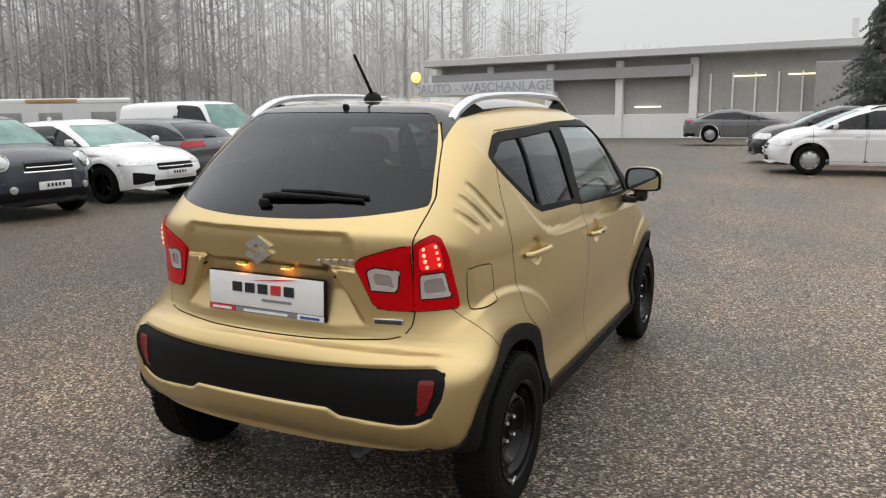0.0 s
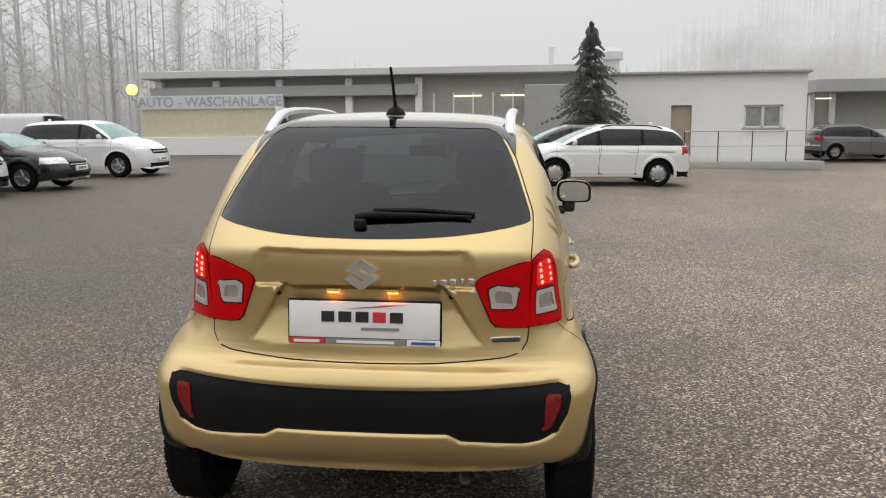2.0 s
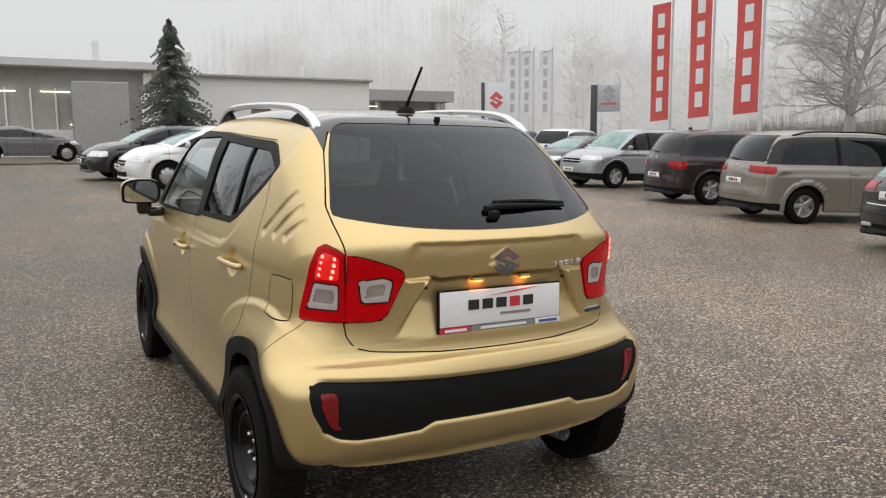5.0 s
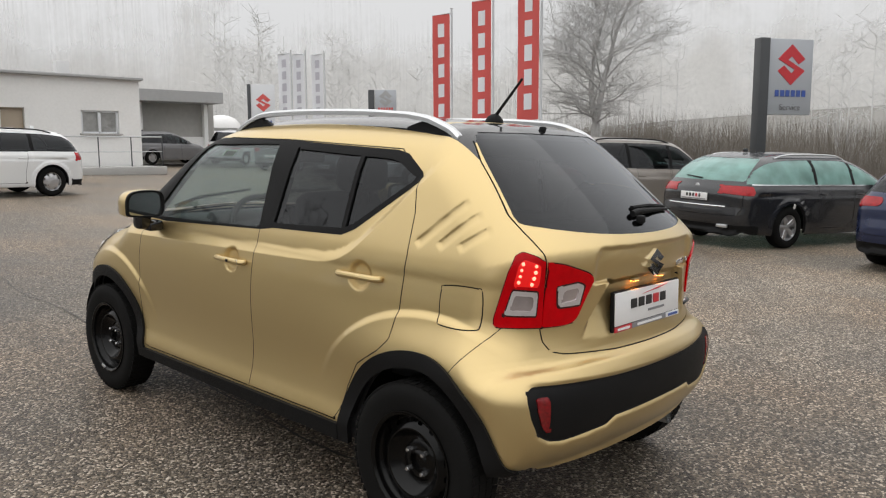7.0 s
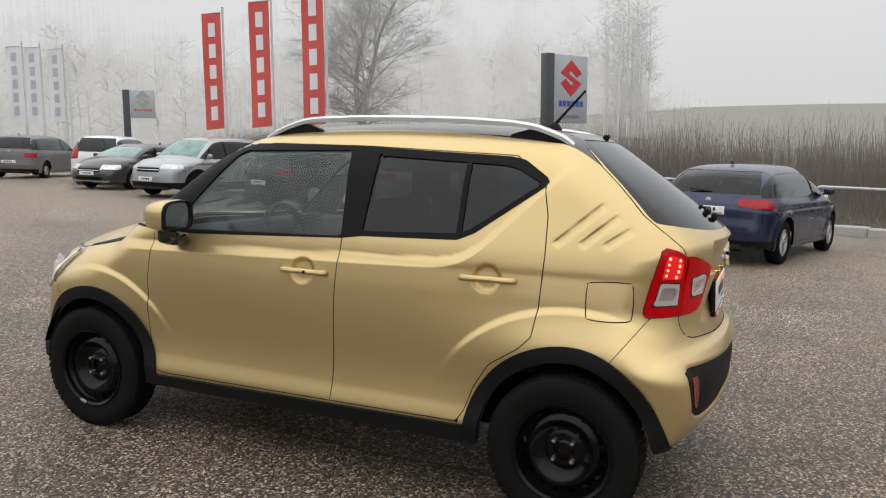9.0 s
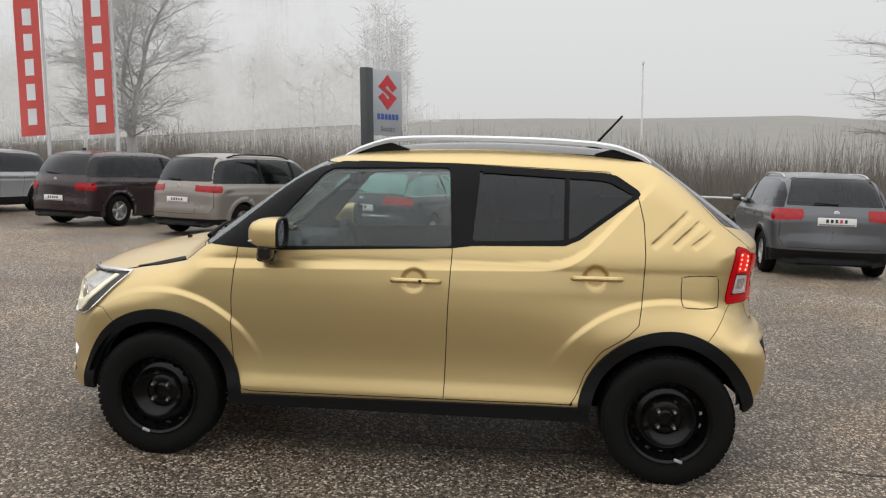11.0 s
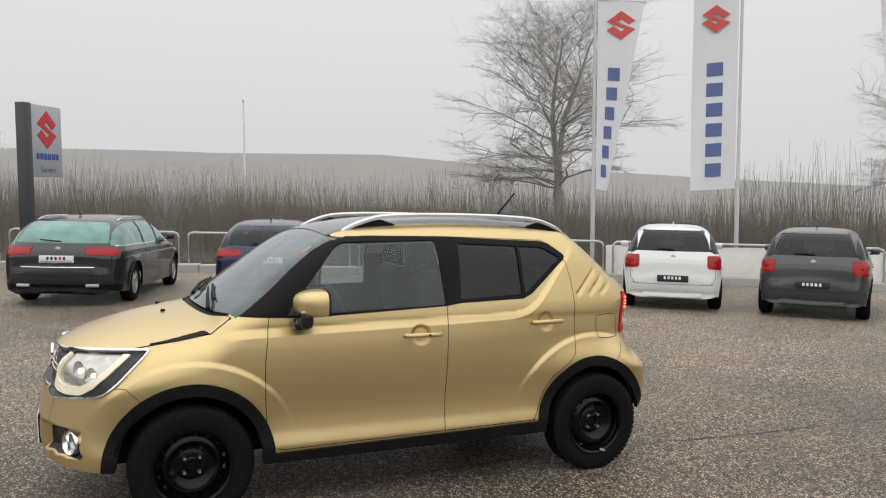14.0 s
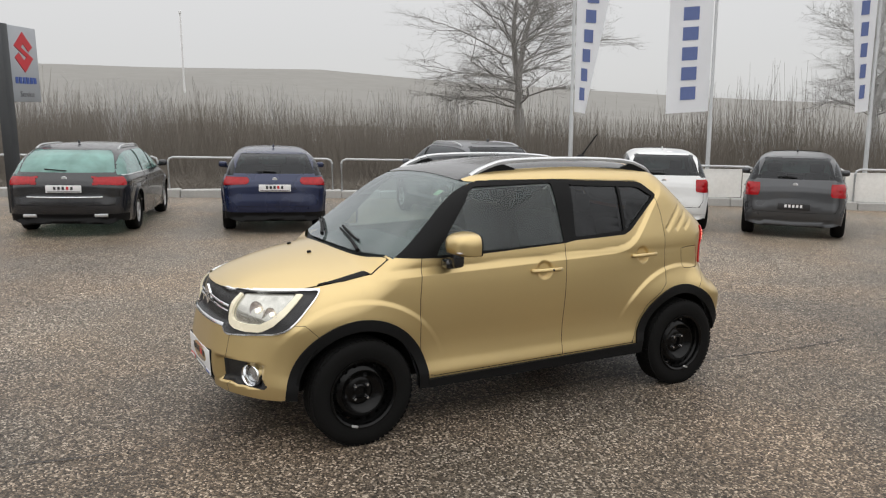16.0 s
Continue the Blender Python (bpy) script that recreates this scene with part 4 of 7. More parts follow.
    head_l = lambda p: np.maximum(np.maximum(np.maximum(head_z[0] - p[:, 2] + 0.18 * np.maximum(w2 - 0.15 - ax(p), 0) * 0, p[:, 2] - head_z[1]), (w2 - 0.5) - ax(p)), (yf - 0.52) - p[:, 1])
    grille = lambda p: np.maximum(np.maximum(np.abs(p[:, 2] - (nose - 0.13)) - 0.06, ax(p) - (w2 - 0.50)), (yf - 0.4) - p[:, 1])
    under = lambda p: p[:, 2] - (0.33 if not clad else 0.42)
    pil = lambda p: np.min([np.abs(p[:, 1] - q) - 0.035 for q in pillars], axis=0)
    gate = lambda p: np.maximum(outline([(-2, H + 0.3), (w2 - 0.30, H + 0.3), (w2 - 0.22, H - 0.15), (w2 - 0.16, belt), (w2 - 0.15, gate_z + 0.12), (w2 - 0.22, gate_z), (-2, gate_z - 0.01)], ax(p), p[:, 2]), p[:, 1] - (yr + slant + boot + 0.05))
    p0 = pillars[0]
    doors = [lambda p, a=a, b=b: np.maximum(np.maximum(a - p[:, 1] - 0.05 * ramp(0.5, 0.9, p[:, 2]), p[:, 1] - b + 0.03 * ramp(0.5, 0.3, p[:, 2])), np.maximum(np.maximum(low + 0.10 - p[:, 2], p[:, 2] - belt - 0.01), 0.4 - ax(p))) for a, b in ((p0, p0 + 1.0), (p0 - 0.88, p0 - 0.005))]
    sash = lambda p: side_g(p) - 0.013
    val = lambda p: np.maximum(p[:, 2] - 0.36, p[:, 1] - (yr + 0.45))
    S.seam(gate, 0.0035)
    for d in doors:
        S.seam(d, 0.0035)
    mouth = lambda p: np.maximum(np.maximum(np.abs(p[:, 2] - 0.335) - 0.055, ax(p) - (w2 - 0.42)), (yf - 0.4) - p[:, 1])
    corner = lambda p: np.maximum(np.maximum(np.abs(p[:, 2] - 0.43) - intake * (0.6 + 0.5 * ramp(w2 - 0.45, w2 - 0.15, ax(p))), np.abs(ax(p) - (w2 - 0.27)) - 0.15), (yf - 0.5) - p[:, 1])
    for fn in (mouth, corner, sash, val, side_g, end_g, arch(wheel_r + 0.055), tail_l, head_l, grille, under, pil):
        S.cut(fn)
    if clad:
        S.cut(arch(wheel_r + 0.11))
    S.finish()
    C, n = S.C, S.FN
    S.mark("lower", under(C) < 0)
    if clad:
        S.mark("lower", arch(wheel_r + 0.11)(C) < 0)
    if valance:
        S.mark("valance", val(C) < 0)
    for d in doors:
        S.mark("gap", np.abs(d(C)) < 0.0036)
    S.mark("gap", (np.abs(gate(C)) < 0.0036) & (C[:, 1] < yr + 0.6) & (C[:, 2] < H - 0.12))
    if chrome:
        S.mark("sash", (sash(C) < 0) & (np.abs(n[:, 0]) > 0.72))
    sg = (side_g(C) < 0) & (np.abs(n[:, 0]) > 0.5) & (C[:, 1] > (solid if solid is not None else -9))
    S.mark("pillar", sg)
    S.mark("side_glass", sg & (pil(C) > 0))
    eg = (end_g(C) < 0) & (np.abs(n[:, 1]) > 0.25) & (sg == 0)
    S.mark("windscreen", eg & (C[:, 1] > 0))
    S.mark("rear_window", eg & (C[:, 1] < 0))
    if red:
        S.mark("tail", tail_l(C) < 0)
    if not round_lamps:
        S.mark("head", head_l(C) < 0)
    S.mark("grille", grille(C) < 0)
    S.mark("intake", (mouth(C) < 0) & (C[:, 1] > 0))
    if intake:
        S.mark("intake", (corner(C) < 0) & (C[:, 1] > 0))
    S.mark("open", arch(wheel_r + 0.055)(C) < 0)
    T = S.tag
    S.panel("body", T == "body", paint, car)
    S.panel("lower_body", T == "lower", M["black_trim"] if clad else paint, car, lift=0.003)
    for ia in (C[:, 0] < -(w2 - 0.42), np.abs(C[:, 0]) < w2 - 0.42, C[:, 0] > w2 - 0.42):
        S.panel("air_intake", (T == "intake") & ia, M["black_trim"], car, lift=-0.004)
    if round_lamps:
        for sd in (-1, 1):
            xl, zl = w2 - 0.23, (head_z[0] + head_z[1]) / 2
            lm = pose(sd * xl, field_y(field, 1, yf, xl, zl) - 0.02, zl, 22, 0, -sd * 28)
            lamp = part("headlight", lathe([(0.128, -0.05), (0.132, 0.030), (0.124, 0.040), (0.114, 0.030)], 28, "y"), M["chrome"], car, "chrome ring of a round headlight")
            lamp.matrix_local = lm
            part("lens", lathe([(0.116, 0.028), (0.09, 0.045), (0.045, 0.055), (0.001, 0.057)], 28, "y"), M["lamp_glass"], lamp, "bright round lens")
            fog = part("fog_lamp", lathe([(0.05, -0.04), (0.055, 0.02), (0.045, 0.025), (0.001, 0.02)], 18, "y"), M["silver"], car)
            fog.matrix_local = pose(sd * (w2 - 0.32), field_y(field, 1, yf, w2 - 0.32, 0.46), 0.46, 0, 0, -sd * 20)
        part("upper_grille", tube([(xx, field_y(field, 1, yf, abs(xx), nose - 0.20) + 0.006, nose - 0.20) for xx in np.linspace(-0.42, 0.42, 9)], 0.016, 6), M["chrome"], car, "chrome grille edge")
    zg = nose - 0.13
    part("grille_bar", tube([(xx, field_y(field, 1, yf, abs(xx), zg) + 0.004, zg) for xx in np.linspace(-(w2 - 0.52), w2 - 0.52, 9)], 0.010, 6), M["chrome"], car, "chrome grille bar")
    S.panel("rear_valance", T == "valance", M["black_trim"], car, lift=0.004)
    zb = field_y(field, -1, yr, 0.0, belt - 0.04)
    part("badge", lathe([(0.045, 0.006), (0.040, 0.0), (0.001, -0.002)], 16, "y"), M["silver"], car, "silver badge").location = (0, zb - 0.006, belt - 0.05)
    part("roof_antenna", rbox(0, yr + slant + boot + 0.35, H + 0.015, 0.03, 0.10, 0.06, 0.014), paint, car)
    if chrome:
        zc = gate_z + 0.13
        part("trim_strip", tube([(xx, field_y(field, -1, yr, abs(xx), zc) - 0.006, zc) for xx in np.linspace(-0.55, 0.55, 9)], 0.010, 6), M["chrome"], car, "chrome tailgate strip")
        for sd in (-1, 1):
            part("exhaust_trim", rbox(sd * 0.52, field_y(field, -1, yr, 0.52, 0.34) - 0.012, 0.34, 0.20, 0.04, 0.05, 0.012), M["silver"], car, "silver exhaust trim")
    S.panel("windscreen", T == "windscreen", M["glass_teal"], car, lift=-0.004)
    S.panel("rear_window", T == "rear_window", M[glass], car, lift=-0.004)
    S.panel("grille", T == "grille", M["black_trim"], car, lift=0.004)
    for sd in (C[:, 0] < 0, C[:, 0] >= 0):
        S.panel("window_trim", (T == "sash") & sd, M["chrome"], car, lift=0.003, label="chrome window surround")
        for q in pillars:
            S.panel("pillar_trim", (T == "pillar") & sd & (np.abs(C[:, 1] - q) < 0.05), M["black_trim"], car, lift=0.002)
        lim = sorted([9, -9, *pillars])
        for q0, q1 in zip(lim, lim[1:]):
            S.panel("side_window", (T == "side_glass") & sd & (C[:, 1] > q0) & (C[:, 1] < q1), M[glass], car, lift=-0.004)
        S.panel("tail_light", (T == "tail") & sd, M["red_lens"], car, lift=0.008, edge=0.02)
        S.panel("headlight", (T == "head") & sd, M["lamp_glass"], car, lift=0.006, edge=0.02)
    see = np.isin(T, ["windscreen", "rear_window", "side_glass", "open"])
    S.panel("interior_lining", ~see, M["dark_in"], car, lift=-0.04)
    for sx in (-0.38, 0.38):
        part("seat", merge(rbox(sx, 0.05, 0.78, 0.46, 0.14, 0.62, 0.06), rbox(sx, 0.02, min(1.17, H - 0.3), 0.26, 0.10, 0.18, 0.04)), M["seat"], car)
    for sd in (-1, 1):
        for yw in axles:
            w = part("wheel", WHEELS[style], None, car)
            w.location = (sd * (w2 - 0.125), yw, wheel_r)
            w.rotation_euler = (0.3, 0, 0 if sd > 0 else math.pi)
            s = wheel_r / 0.318
            w.scale = (s, s, s)
            part("tyre", TYRE, None, w)
        ym = yf - cowl - 0.38
        part("mirror", merge(rbox(sd * (w2 + 0.055), ym, belt + 0.085, 0.16, 0.09, 0.12, 0.045, 3), rbox(sd * (w2 - 0.01), ym + 0.02, belt + 0.04, 0.08, 0.05, 0.04, 0.012)), paint, car)
        for yh in (pillars[0] + 0.14, pillars[0] - 0.82):
            part("door_handle", rbox(sd * (w2 - 0.005), yh, belt - 0.13, 0.03, 0.18, 0.028, 0.01), paint, car)
        if rails:
            xr = w2 - 0.30
            part("roof_rail", tube([(sd * xr, ry, field_z(field, H, xr, ry) + rh) for ry, rh in zip(np.linspace(yr + slant + 0.22 + boot, yf - screen_top - 0.25, 11), (0.0, 0.03, 0.042, 0.045, 0.045, 0.045, 0.045, 0.045, 0.042, 0.03, 0.0))], 0.015, 8), M[rails], car)
    if plate:
        yb = field_y(field, -1, yr, 0.0, bar or 0.62)
        zc = bar or 0.62
        pl = part("number_plate", rbox(0, yb - 0.012, zc, 0.52, 0.014, 0.115, 0.004), M["plate_white" if plate != "black" else "ink"], car)
        ink = M["ink" if plate != "black" else "plate_white"]
        for i in range(5):
            part("letter_bar", rbox(-0.13 + 0.062 * i, yb - 0.021, zc + 0.012, 0.036, 0.003, 0.05, 0), ink if i != 3 or plate == "black" else M["red_ink"], pl, smooth=False)
        if plate == "dealer":
            part("letter_bar", rbox(0, yb - 0.021, zc - 0.042, 0.48, 0.003, 0.016, 0), M["grey_ink"], pl, smooth=False)
        yb = field_y(field, 1, yf, 0.0, 0.5)
        pl = part("number_plate", rbox(0, yb + 0.012, 0.5, 0.52, 0.014, 0.115, 0.004), M["plate_white"], car)
        for i in range(5):
            part("letter_bar", rbox(-0.13 + 0.062 * i, yb + 0.021, 0.505, 0.036, 0.003, 0.05, 0), M["ink"], pl, smooth=False)
    yw = field_y(field, -1, yr, 0.0, belt + 0.09)
    part("rear_wiper", tube([(0.02, yw - 0.02, belt + 0.075), (-0.30, yw - 0.012, belt + 0.10)], 0.011, 6), M["black_trim"], car)
    return car


def field_y(field, sgn, y0, x, z):
    """Where the skin lies along y at x and z, from outside."""
    ys = np.linspace(y0 + sgn * 0.6, y0 - sgn * 1.4, 600)
    f = field(np.stack([np.full(600, x), ys, np.full(600, z)], 1))
    k = np.nonzero(f < 0)[0]
    return float(ys[k[0]]) if len(k) else y0


def field_z(field, top, x, y):
    """Height of the skin at x and y, from above."""
    zs = np.linspace(top + 0.15, top - 0.6, 300)
    k = np.nonzero(field(np.stack([np.full(300, x), np.full(300, y), zs], 1)) < 0)[0]
    return float(zs[k[0]]) if len(k) else top


def at_axle(x, y, yaw, wb, front=False):
    """Pose of a car whose rear (or front) axle stands over x, y."""
    d = -wb / 2 if front else wb / 2
    return on_lot(x - math.sin(radians(yaw)) * d, y + math.cos(radians(yaw)) * d, yaw)


# ---- setting ----
def terrain(x, y):
    """Height of the ground sheet: the sloping car park, flatter far off, and the rising field beyond the fence."""
    xe = -5.0 if x < -5 else (14 + (x - 14) * 0.2 if x > 14 else x)
    ye = 28 + (y - 28) * 0.35 if y > 28 else (-14 + (y + 14) * 0.2 if y < -14 else y)
    z = G0 + GX * xe + GY * ye
    d = (x - 18) * 0.93 - (y - 6) * 0.36
    t = min(max((d - 8) / 150.0, 0), 1)
    az = math.degrees(math.atan2(y - 2, x + 5))
    z += 11.0 * np.interp(az, [-60, -50, -26, -17, 0, 12], [0.30, 0.38, 0.75, 0.96, 0.98, 0.95]) * t * t * (3 - 2 * t) - 0.5 * min(max(d / 6, 0), 1) * (1 - t)
    return z


def along(points, step):
    out, rest = [], 0.0
    for (x0, y0), (x1, y1) in zip(points, points[1:]):
        L = math.hypot(x1 - x0, y1 - y0)
        d = rest
        while d < L:
            out.append((x0 + (x1 - x0) * d / L, y0 + (y1 - y0) * d / L))
            d += step
        rest = d - L
    return out


def ground_sheet():
    ticks = sorted({*[-1500, -900, -500, -300, -200, -140, -100], *range(-70, 96, 5), *range(100, 221, 12), 260, 320, 500, 900, 1500})
    V = [(x, y, terrain(x, y) - 0.05 + 0.12 * noise.noise((x * 0.07, y * 0.07, 0)) * (1 if max(abs(x), abs(y)) > 30 else 0)) for y in ticks for x in ticks]
    n = len(ticks)
    F = [(j * n + i, j * n + i + 1, (j + 1) * n + i + 1, (j + 1) * n + i) for j in range(n - 1) for i in range(n - 1)]
    g = part("ground", (V, F), mat("brown_winter_grass", (0.092, 0.081, 0.068), 0.95, 0, 0.5, 0.25, 6, bump=0.4), None, "rough brown winter grass and bare earth")
    tagged(g, kind="structure", category="ground")
    V, F = [], []
    ys = [-30, -22, -14, -8, -4, 0, 4, 8, 12, 16, 20, 24, 28, 34, 40, 46, 56]
    for y in ys:
        edge = np.interp(y, [-30, -16, -12, -8.7, -4.7, -1, 2.5, 6, 12, 25, 56], [-6, 1.6, 5.2, 7.9, 10.5, 12.3, 13.6, 14.6, 15.8, 22, 40])
        for k in range(13):
            x = -45 + (edge + 45) * (k / 12) ** 0.6
            V.append((x, y, terrain(x, y)))
    for j in range(len(ys) - 1):
        for k in range(12):
            F.append((j * 13 + k, j * 13 + k + 1, (j + 1) * 13 + k + 1, (j + 1) * 13 + k))
    lot = part("pavement", (V, F), M["asphalt"], None, "damp coarse grey-brown asphalt of a car park")
    tagged(lot, kind="structure", category="pavement")
    tar = mat("dark_tar_seam", (0.022, 0.020, 0.018), 0.5, 0, 6, 0.3, 60, bump=0.3)
    for line in ([(-2.4, -3.0), (-2.42, 1.0), (-2.30, 6.0), (-2.28, 6.9), (-2.2, 10.2), (-1.95, 12.4), (-1.39, 19.7), (-1.2, 24.0)],):
        pts = along(line, 0.07)
        V, F = [], []
        for i, (x, y) in enumerate(pts):
            off = 0.10 * noise.noise((y * 0.9, x, 1)) + 0.02 * noise.noise((y * 7, x, 4))
            wd = 0.003 + 0.008 * abs(noise.noise((y * 1.7, x, 9)))
            for sgn in (-1, 1):
                V.append((x + off + sgn * wd, y, lot_z(x + off, y) + 0.004))
        F = [(2 * i, 2 * i + 1, 2 * i + 3, 2 * i + 2) for i in range(len(pts) - 1)]
        part("tar_seam", (V, F), tar, lot, "thin dark crack in the asphalt")


ground_sheet()

# long service hall behind the car park
# far building colours: fascia, roof and glazing are lightened to stand for fog
M["far_white"] = mat("pale_render_wall", (0.84, 0.835, 0.82), 0.85, 0, 0.6, 0.06, 9, bump=0.1)
M["far_grey"] = mat("hazed_fascia", (0.36, 0.36, 0.36), 0.7, 0, 0.5, 0.08, 6)
M["far_roof"] = mat("hazed_sheet_roof", (0.62, 0.62, 0.62), 0.7, 0, 0.5, 0.05, 6)
M["far_glass"] = mat("hazed_hall_glazing", (0.40, 0.39, 0.365), 0.6, 0, 0.3, 0.12, 4)
M["white_wall"] = mat("white_plaster", (0.77, 0.765, 0.75), 0.85, 0, 0.7, 0.05, 12, bump=0.15)
M["tube_lit"] = mat("lit_tube_lamp", (1, 0.95, 0.8), 0.4, emit=(1.0, 0.92, 0.70), glow=1.1)
M["warm_lit"] = mat("lit_warm_lamp", (1, 0.8, 0.4), 0.4, emit=(1.0, 0.52, 0.07), glow=2.6)
M["wood_door"] = mat("brown_door", (0.36, 0.30, 0.23), 0.7)
M["concrete"] = mat("pale_concrete", (0.40, 0.395, 0.38), 0.85, 0, 1.2, 0.12, 30, bump=0.3)
M["galv"] = mat("galvanised_steel", (0.50, 0.51, 0.52), 0.45, 0.4, 6, 0.1)
M["dark_post"] = mat("dark_grey_metal", (0.055, 0.058, 0.062), 0.45, 0.2, 3, 0.1)
M["sign_white"] = mat("white_sign_face", (0.66, 0.67, 0.69), 0.4, 0, 2, 0.04)
M["sign_silver"] = mat("silver_sign_face", (0.42, 0.44, 0.47), 0.4, 0.2, 2, 0.04)
M["flag_red"] = mat("red_flag_cloth", (0.60, 0.10, 0.09), 0.8, 0, 1.5, 0.08, 200)
M["flag_white"] = mat("white_flag_cloth", (0.74, 0.75, 0.78), 0.8, 0, 1.5, 0.05, 200)
# print of the far flags, greyed and lightened as if through fog
M["flag_mist"] = mat("hazed_flag_print", (0.48, 0.47, 0.52), 0.8)
M["flag_blue"] = mat("blue_flag_print", (0.12, 0.16, 0.34), 0.8)


M["far_pane"] = mat("dim_window_pane", (0.30, 0.30, 0.29), 0.3, 0, 1.0, 0.25, 6)
M["warm_bay"] = mat("warm_lit_glazing", (0.42, 0.40, 0.33), 0.4, 0, 0.5, 0.15, 4, emit=(1.0, 0.86, 0.55), glow=0.10)
M["far_yellow"] = mat("pale_yellow_panel", (0.55, 0.50, 0.24), 0.6)


def service_hall():
    h = thing("service_hall", "long pale grey service hall with glazed bays, half lost in fog", "building")
    y0, z0, zt = 45.0, 0.9, 5.65
    part("wall", rbox(-11, y0 + 6, (z0 + zt) / 2, 26, 11.2, zt - z0, 0), M["far_glass"], h, "dim glazed hall front", smooth=False)
    part("roof", rbox(-11, y0 + 5.6, zt + 0.18, 27.5, 12.6, 0.42, 0.03, 1), M["far_roof"], h, smooth=False)
    part("fascia", rbox(-16.2, y0 - 0.1, 4.8, 16.2, 0.5, 0.62, 0.02, 1), M["far_grey"], h, smooth=False)
    part("base_wall", rbox(-11, y0 + 0.28, 1.72, 26.2, 0.22, 1.5, 0.02, 1), M["far_white"], h, smooth=False)
    for x in (-23.9, -20.3, -16.4, -12.2, -8.05, 1.9):
        part("column", rbox(x, y0 + 0.15, 3.2, 0.42, 0.4, 4.6, 0.02, 1), M["far_white"], h, smooth=False)
    for i in range(8):
        x = -7.2 + i * 1.15
        part("mullion", rbox(x, y0 + 0.32, 3.5, 0.09, 0.12, 2.2, 0), M["far_white"], h, smooth=False)
    for x, z, w in ((-5.2, 4.42, 1.6), (-2.5, 4.42, 1.6), (-0.4, 4.3, 0.9), (-10.6, 2.88, 1.5), (-1.3, 2.75, 1.4)):
        part("tube_lamp", rbox(x, y0 + 0.3, z, w, 0.08, 0.07, 0.02), M["tube_lit"], h, "lit tube lamp")
    part("porch", rbox(-0.6, y0 - 1.2, 3.1, 2.6, 2.4, 3.4, 0.03, 1), M["far_grey"], h, smooth=False)
    part("chimney", rbox(-0.35, y0 + 4, 6.6, 0.35, 0.35, 1.9, 0.03), M["far_roof"], h, smooth=False)
    b = thing("car_wash_sign", "white sign board with grey lettering over the wash bay", "sign")
    part("board", rbox(-20.5, y0 - 0.55, 4.22, 9.0, 0.18, 0.80, 0.02), M["sign_white"], b, smooth=False)
    part("bracket", rbox(-20.5, y0 - 0.40, 4.22, 8.0, 0.16, 0.2, 0.0), M["far_grey"], b, smooth=False)
    k = thing("wash_bay", "projecting wash bay with warm lit glazing and white base", "building")
    part("base_wall", rbox(-20.6, y0 - 0.25, 1.55, 8.6, 0.9, 1.25, 0.02), M["far_white"], k, smooth=False)
    part("glazing", rbox(-20.6, y0 - 0.2, 2.98, 8.5, 0.5, 1.7, 0), M["warm_bay"], k, "warm lit glazing", smooth=False)
    part("corner_post", rbox(-16.2, y0 - 0.3, 2.4, 0.5, 0.9, 2.9, 0.02), M["far_white"], k, smooth=False)
    part("cabinet", rbox(-24.3, y0 - 0.75, 1.5, 0.5, 0.25, 1.1, 0.02), M["far_yellow"], k, "yellow wash terminal", smooth=False)
    cu = bpy.data.curves.new("lettering", "FONT")
    cu.body, cu.size, cu.extrude, cu.align_x, cu.align_y = "AUTO - WASCHANLAGE", 0.80, 0.01, "CENTER", "CENTER"
    t = new("lettering", cu)
    t.data.materials.append(mat("grey_lettering", (0.40, 0.41, 0.46), 0.6))
    t.matrix_world = pose(-20.5, y0 - 0.66, 4.22, 90, 0, 0)
    t.parent = b
    lamp = thing("yard_lamp", "lit warm yard lamp on the hall's corner", "lamp")
    me = bmesh.new()
    bmesh.ops.create_uvsphere(me, u_segments=16, v_segments=10, radius=0.33)
    bmesh.ops.translate(me, vec=(-25.7, 45.1, 5.08), verts=me.verts)
    part("bulb", me, M["warm_lit"], lamp, "glowing warm globe")
    part("arm", tube([(-25.7, 45.1, 4.8), (-25.7, 45.1, 4.5), (-25.3, 45.3, 4.3), (-23.95, 45.3, 4.3)], 0.05), M["far_grey"], lamp)


service_hall()


